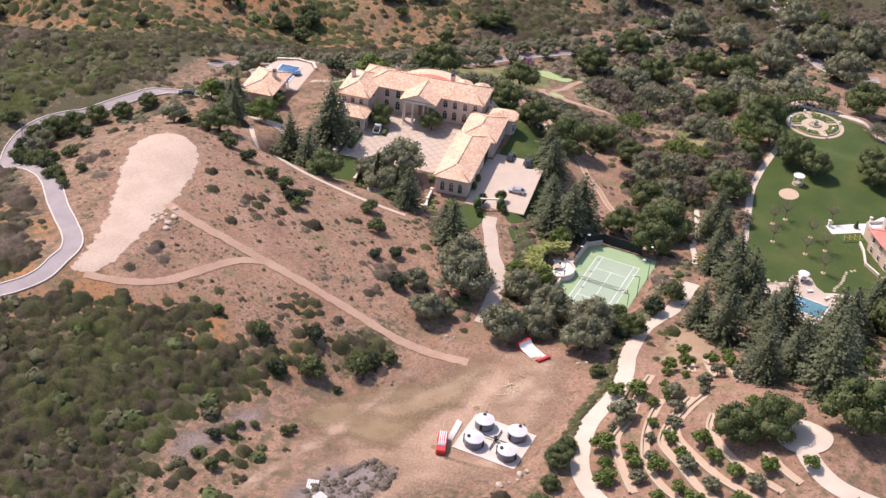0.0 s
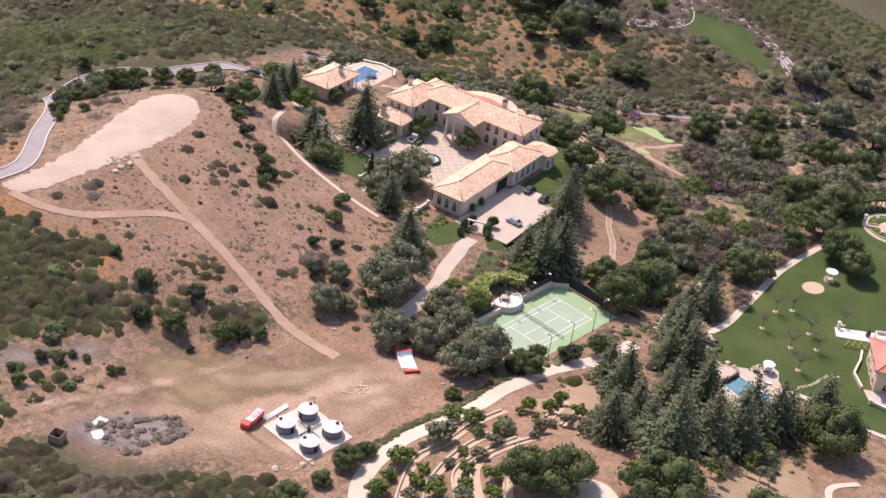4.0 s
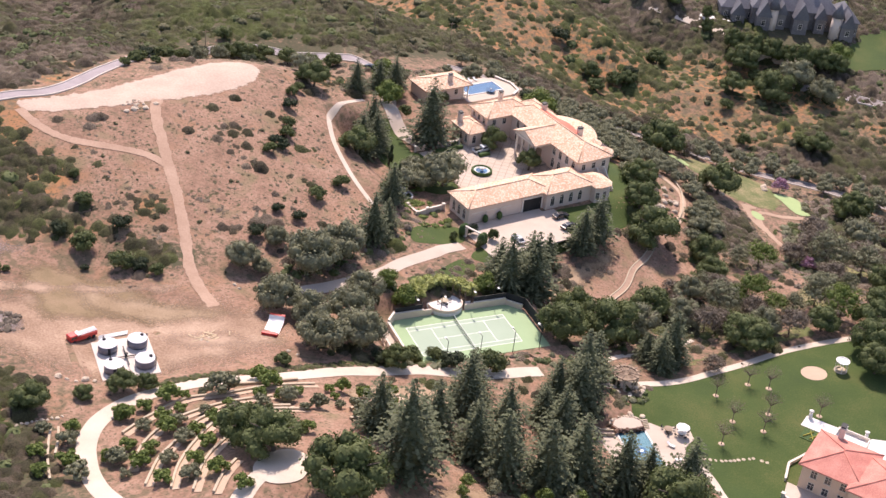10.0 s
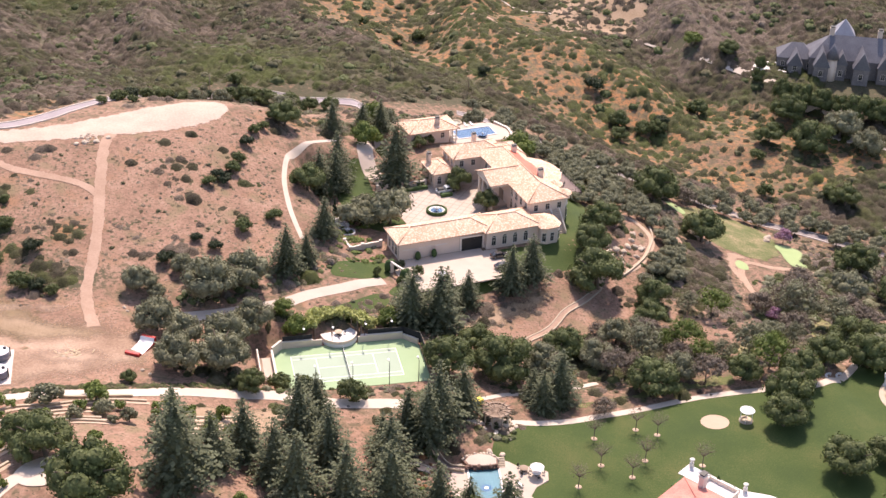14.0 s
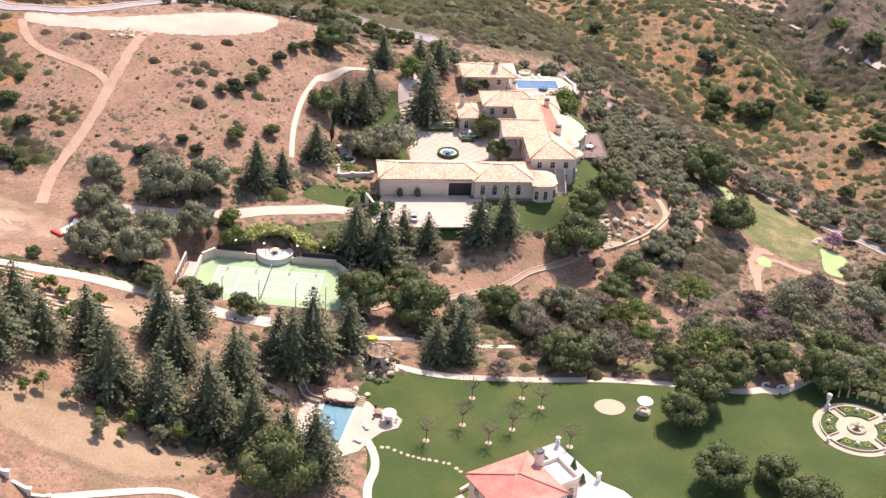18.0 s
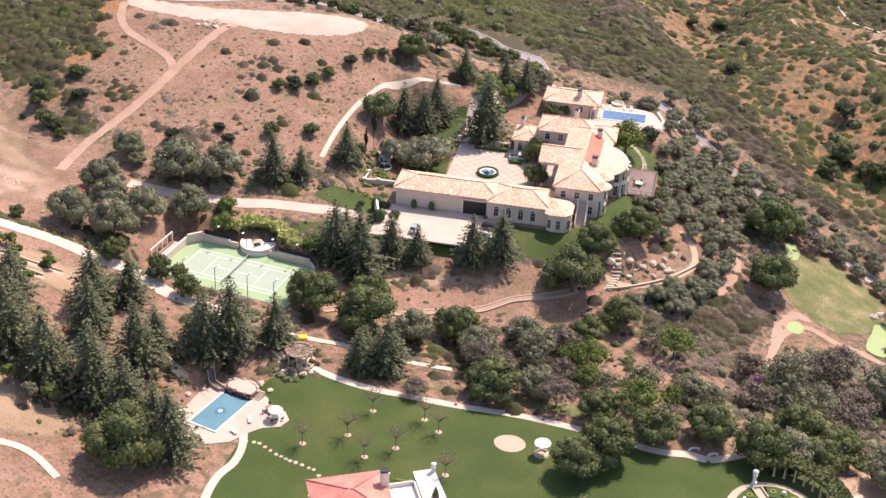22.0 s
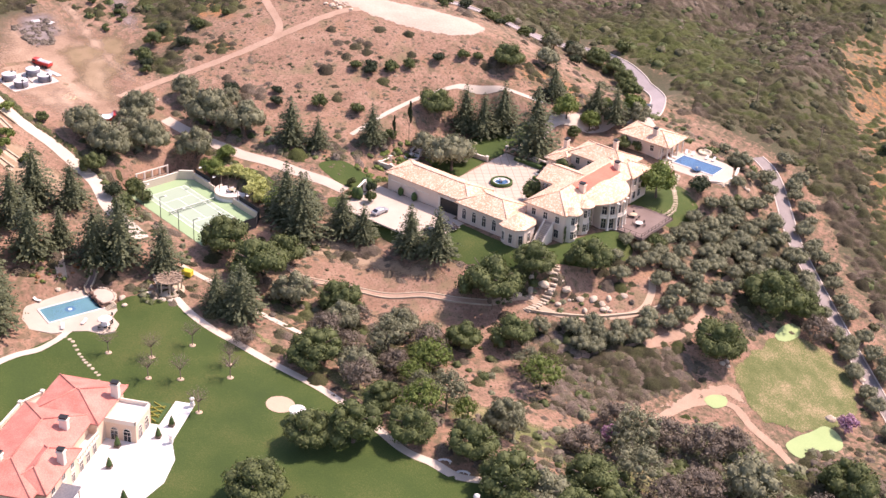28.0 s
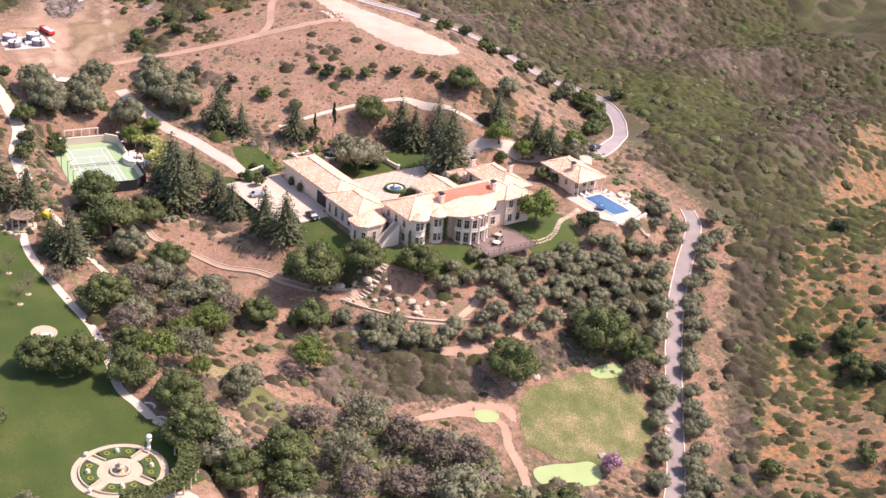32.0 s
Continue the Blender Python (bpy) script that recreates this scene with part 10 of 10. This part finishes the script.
plant(BUSH, [(13.4, 38.9, 2.8, 1.3), (19.2, 40.5, 3.6, 1.6), (23.3, 37.1, 3.6, 1.7), (18.3, 34.1, 2.6, 1.2)], "shrubs at the driveway arch", 0.1, "clipped dark green shrub flanking the driveway arch")

# rounded garden shrubs on the slope under the house and along the ravine
GARDEN = [(72, 14, 24, 8, 22), (56, 6, 14, 8, 22), (78, 128, 10, 10, 0)]
x, y = scattered(20, 130, -20, 150, 1500, lambda a, b: np.clip(field_of(GARDEN, a, b) * 1.2 - 0.3, 0, 0.34))
k = rng.uniform(size=len(x))
brush("garden_shrubs", x[k < 0.55], y[k < 0.55], rng.uniform(0.7, 1.9, int((k < 0.55).sum())), 0.95, OAK_LEAF, "rounded dark green shrubs on the garden slope", 30, 0.2)
brush("garden_shrubs", x[k >= 0.55], y[k >= 0.55], rng.uniform(0.6, 1.5, int((k >= 0.55).sum())), 0.9, OLIVE_LEAF, "rounded grey-green shrubs on the garden slope", 30, 0.2)


# ---- olive trees on the garden slope and beside the road, thin trees in the ravine ----
def clear(places, gap):
    ok = free(np.array([q[0] for q in places]), np.array([q[1] for q in places]), gap)
    return [q for q, good in zip(places, ok) if good]


plant(OLIVE, clear([(53.2, 140.4, 3.6, 2.0), (69.6, 131, 3.8, 2.2), (64.5, 144.6, 3.4, 1.9), (76.3, 143.5, 3.6, 2.0), (75.7, 125.1, 4.2, 2.4), (86.2, 137.6, 3.6, 2.1), (93, 130.5, 3.8, 2.2), (101.8, 126.8, 3.6, 2.0), (85.9, 124.7, 4.4, 2.6)], 1.2), "roadside olive trees", 0.1, "grey-green olive tree on bare soil beside the road")
plant(OLIVE, clear([(77.8, 90.5, 4.0, 2.3), (80.9, 80.8, 3.8, 2.1), (92.1, 79, 4.2, 2.4), (87.5, 97.4, 4.4, 2.6), (85.9, 108.5, 4.2, 2.5), (98.5, 52.7, 3.8, 2.2), (93.6, 46.8, 3.6, 2.1), (93.2, 42.4, 3.6, 2.0), (96.8, 84.1, 4.0, 2.3), (79.5, 112, 4.2, 2.4), (90.5, 90.5, 3.8, 2.2)], 0.6), "garden olive trees", 0.1, "grey-green olive tree on the garden slope")
plant(LIGHT, clear([(72.8, 13.6, 6.5, 3.4), (59, 5.3, 6.2, 3.2), (83.9, -0.8, 6.8, 3.6), (84.8, 12.4, 6.4, 3.4), (91.2, 25.8, 6.6, 3.4), (66, -3.5, 6.0, 3.2), (78, 6.5, 6.4, 3.4)], 0.8), "ravine trees", 0.1, "thin grey-green tree on the ravine slope")

# the olive grove on the slope below the villa, in loose rows
r = random.Random(12)
grown = [q[:2] for q in OLIVES + OAKS + LIGHT_TREES + BRIGHT_TREES]
grove = []
for j in range(24):
    for i in range(14):
        x, y = 60 + 3.9 * i + 1.9 * (j % 2) + r.uniform(-0.9, 0.9), 36 + 3.9 * j + r.uniform(-0.9, 0.9)
        if float(depth_in(GROVE, np.array([x]), np.array([y]))[0]) > 0.6 and min(math.hypot(x - a, y - b) for a, b in grown) > 3.4 and r.random() < 0.86:
            h = r.uniform(3.6, 5.2)
            grove.append((round(x, 1), round(y, 1), h, h * r.uniform(0.52, 0.62)))
            grown.append((x, y))
plant(OLIVE, clear(grove, 0.4), "grove olive trees", 0.1, "grey-green olive tree in the terraced grove")
plant(OLIVE, [(83.4, 37.2, 4.6, 2.7), (87.6, 42.6, 4.9, 2.9), (91.4, 46.8, 4.4, 2.5), (94.8, 51.4, 4.8, 2.8), (97.2, 57.0, 4.6, 2.6)], "olives below the terrace wall", 0.1, "grey-green olive tree below the terrace wall")

# olives in two rows along the drive
side = np.array(curve_points(ROAD_EAST, False, 5.2))
step_on = np.gradient(side, axis=0)
step_on /= np.linalg.norm(step_on, axis=1, keepdims=True)
lined = []
for i, (p, d) in enumerate(zip(side[2:], step_on[2:])):
    for off in (3.7, -3.9):
        x, y = p[0] + off * d[1] + r.uniform(-0.5, 0.5), p[1] - off * d[0] + r.uniform(-0.5, 0.5)
        if min(math.hypot(x - a, y - b) for a, b in grown) > 3.3 and r.random() < 0.94:
            h = r.uniform(4.2, 5.6)
            lined.append((round(x, 1), round(y, 1), h, h * r.uniform(0.52, 0.6)))
            grown.append((x, y))
plant(OLIVE, lined, "trees along the drive", 0.1, "rounded grey-green olive tree beside the drive")

# more trees of the ravine and the lower valley
plant(GREY_OAK, [(58.5, 0.5, 8.4, 4.8), (66.5, 10.5, 8.2, 4.6), (44.5, -2.5, 9.0, 5.2), (88, 14, 8.0, 4.8), (75, -9, 8.0, 4.6), (126.5, -6.5, 9.6, 6.2), (104.5, 6.5, 7.6, 4.6), (61, 137.4, 6.0, 3.9)], "grey trees of the ravine", 0.1, "broad grey-green tree on the ravine slope")
plant(GREY, [(136.8, 30, 7.2, 5.4), (116, 16.5, 6.8, 4.6), (79.5, 9.5, 5.4, 3.4), (63.5, 14.5, 4.8, 3.0), (53, -21.6, 4.6, 3.0), (97, 12.5, 5.2, 3.0)], "leafless brush of the ravine", 0.1, "grey twiggy tree with hardly a leaf")
plant(LIGHT, [(88.4, -2.6, 6.6, 3.0), (137, 19, 8.8, 4.6), (101.5, -2, 7.4, 2.8), (109.5, 3.5, 7.8, 3.0)], "thin ravine trees", 0.1, "slim light green tree with an open crown")

# G terrace wall, stair and boulders of the rock garden
terrace_wall([(76.5, 39.6), (80, 42.2), (84.6, 46.6), (88.4, 51), (91, 55.4), (93.4, 60.4), (94.4, 66)], "low pale stone wall along the terrace path")
terrace_wall([(93.6, 78), (95.4, 86), (95, 94)], "low pale stone wall under the olives")
ribbon("path", [(91.5, 36), (95.6, 43), (99.4, 52), (101.4, 60), (102, 68), (99.4, 78), (96, 87), (92.6, 95), (92.4, 104)], 3.2, TRACK, 0.12, "bare pinkish walk below the olive rows", "path")
stair = thing("garden_stair", Matrix.Identity(4), "rough pale stone stair climbing to the villa lawn", "stair")
for i, (x, y) in enumerate(curve_points([(76.6, 39.8), (77.2, 44), (76.4, 48), (74.2, 51)], False, 0.75)):
    part("step", moved(box(-1.0, -0.42, -0.3, 1.0, 0.42, 0.16, 0.05), x, y, at(x, y), 12 + 4 * (i % 3)), ROCK, stair)
heap = []
for i in range(12):
    t, q = r.random(), r.uniform(-1, 1)
    heap.append((round(75 + 13 * t + 2.4 * q, 1), round(42.5 + 14 * t - 2.0 * q + r.uniform(-1.2, 1.2), 1), r.uniform(0.4, 0.95)))
rocks(heap, "large pale boulder in the rock garden below the villa", "rock garden")
rocks([(113 + 0.8 * math.cos(2.1 * i), 67.6 + 0.8 * math.sin(2.1 * i), 0.6 + 0.1 * (i % 3)) for i in range(5)], "pale boulder at the rim of the fairway", "fairway rocks")
rocks([(68 + 3.2 * t_ + 0.7 * math.sin(9 * t_), 118 + 9.5 * t_ + 0.6 * math.cos(7 * t_), 0.45 + 0.25 * (k_ % 3) / 2) for k_, t_ in enumerate(np.linspace(0, 1, 22).tolist())], "rough rock heaped along the pool wall", "pool rocks")
draped("grass_patch", [(36, -22), (48, -20.4), (62, -17.4), (76, -15.6), (88, -15), (86, -9), (72, -10.5), (56, -14.5), (42, -17)], ROUGH_GRASS, 0.09, "rough olive-green grass strip above the garden path", "grass", 1.8, ragged=1.6, soft=2.4)
draped("far_field", [(112, 232), (128, 264), (156, 248), (146, 226), (128, 224)], DRY_GRASS, 0.5, "straw-coloured field behind the ridge", "field", 3.0, ragged=2, soft=2.6)

# trees on the bank of the hill road and before the slate house
plant(GREY_OAK, [(-24, 150, 6.5, 3.6), (-17, 153.5, 6, 3.4), (31, 128.5, 7, 4)], "trees by the hill road", 0.2, "grey-green tree on the bank of the hill road")
plant(OAK, [(-9, 155.5, 7.6, 4.4), (-2, 155, 6.4, 3.8), (4.5, 152.5, 6.6, 3.8), (10, 147.5, 6, 3.4), (-36, 135, 4, 2.4), (-31, 144, 4.6, 2.8), (16, 143, 5.6, 3.2)], "trees by the hill road", 0.2, "dark green oak on the bank of the hill road")
plant(OAK, [(181, 168, 11, 4.6), (185, 162, 12, 5), (190, 157, 12, 5.2), (195, 153, 11, 5), (200, 150, 12, 5.4), (206, 147, 11, 5.4), (211, 145, 9, 5), (176, 180, 7, 2.6), (179, 186, 7, 2.6), (171, 196, 7, 4.4), (188, 146, 6, 4), (180, 150, 5, 3.4), (172, 152, 4.6, 3)], "trees before the slate house", 0.2, "tall dark tree before the far slate house")
plant(BRIGHT, [(214, 149, 9, 5.4), (160, 206, 6, 4), (226, 130, 6, 4)], "light trees by the far house", 0.2, "light green tree beside the far lawn")
r = random.Random(33)
valley = [(r.uniform(212, 300), r.uniform(-60, 70)) for _ in range(34)]
valley = [p for p in valley if min(math.hypot(p[0] - q[0], p[1] - q[1]) for q in OAKS) > 9 and np.hypot(VALLEY_LINE[:, 0] - p[0], VALLEY_LINE[:, 1] - p[1]).min() > 7]
plant(LIGHT, [(x, y, h, h * r.uniform(0.42, 0.52)) for x, y in valley[::2] for h in [r.uniform(6, 10)]], "trees of the lower valley", 0.2, "thin grey-green tree in the lower valley")
plant(GREY_OAK, [(x, y, h, h * r.uniform(0.5, 0.6)) for x, y in valley[1::2] for h in [r.uniform(5, 9)]], "trees of the lower valley", 0.2, "grey-green tree in the lower valley")

LANE_SIDE = np.array(curve_points([(-19, -12.9), (-34, -14.2), (-44.5, -16.5), (-54, -17.1), (-64, -16), (-72, -17)], False, 1.0))


def lane_cover(x, y):
    d = np.sqrt(((np.c_[x, y][:, None] - LANE_SIDE[None]) ** 2).sum(-1)).min(1)
    return (d < 1.1) * 0.95, 0.15 + 0.3 * patchy(x, y, 0.2)


canopy("lane_hedge", -76, -15, -20, -10, 0.35, [(0.8, lane_cover, 0.5, 0.95, 0.9)], "low rough hedge along the concrete lane", UNDER_LEAF)
draped("forecourt", [(38.6, -80.8), (44.7, -81.7), (52.4, -76.3), (56.8, -76.9), (55.4, -83.1), (50.7, -88.1), (40.4, -87.4), (35.1, -83.7)], WHITE_STONE, 0.2, "white paved entrance court of the red villa", "pavement", 1.5)
draped("grass_patch", [(92, 3), (100, -5), (112, 3), (126, 13), (137, 25), (131, 33), (118, 24), (104, 14)], ROUGH_GRASS, 0.1, "rough olive-green grass along the ravine floor", "grass", 1.8, ragged=2.5, soft=3.4)
draped("grass_patch", [(18, 8), (30, 12), (44, 20), (58, 29), (56, 34), (44, 29), (30, 24), (18, 18)], DRY_GRASS, 0.1, "dry straw-coloured bank below the garage lawn", "grass", 1.8, ragged=2.5, soft=3.4)
draped("grass_patch", [(-38, -66), (-24, -60), (-8, -60), (4, -62), (2, -74), (-14, -80), (-34, -78)], DRY_GRASS, 0.1, "dry straw-coloured slope below the cedars", "grass", 2.0, ragged=3.0, soft=4.0)
draped("grass_patch", [(-38, -24), (-20, -20), (-6, -23), (-10, -30), (-24, -36), (-38, -33)], DRY_GRASS, 0.1, "dry straw-coloured slope under the lane", "grass", 1.8, ragged=2.5, soft=3.4)
plant(BUSH, [(-47, 124.6, 3.4, 2.3), (-43.6, 129.6, 3.8, 2.6), (-39.8, 135, 3.4, 2.3), (-36, 141, 4.2, 2.8), (-33, 147, 3.8, 2.6), (-28.4, 152.4, 4.4, 2.9), (-52, 118.6, 2.8, 1.9), (-21.6, 156.4, 4.2, 2.8), (-14, 159, 4.4, 3.0), (-5.4, 158.6, 4.0, 2.7)], "shrubs along the hill road", 0.15, "rounded dark green shrub beside the hill road")
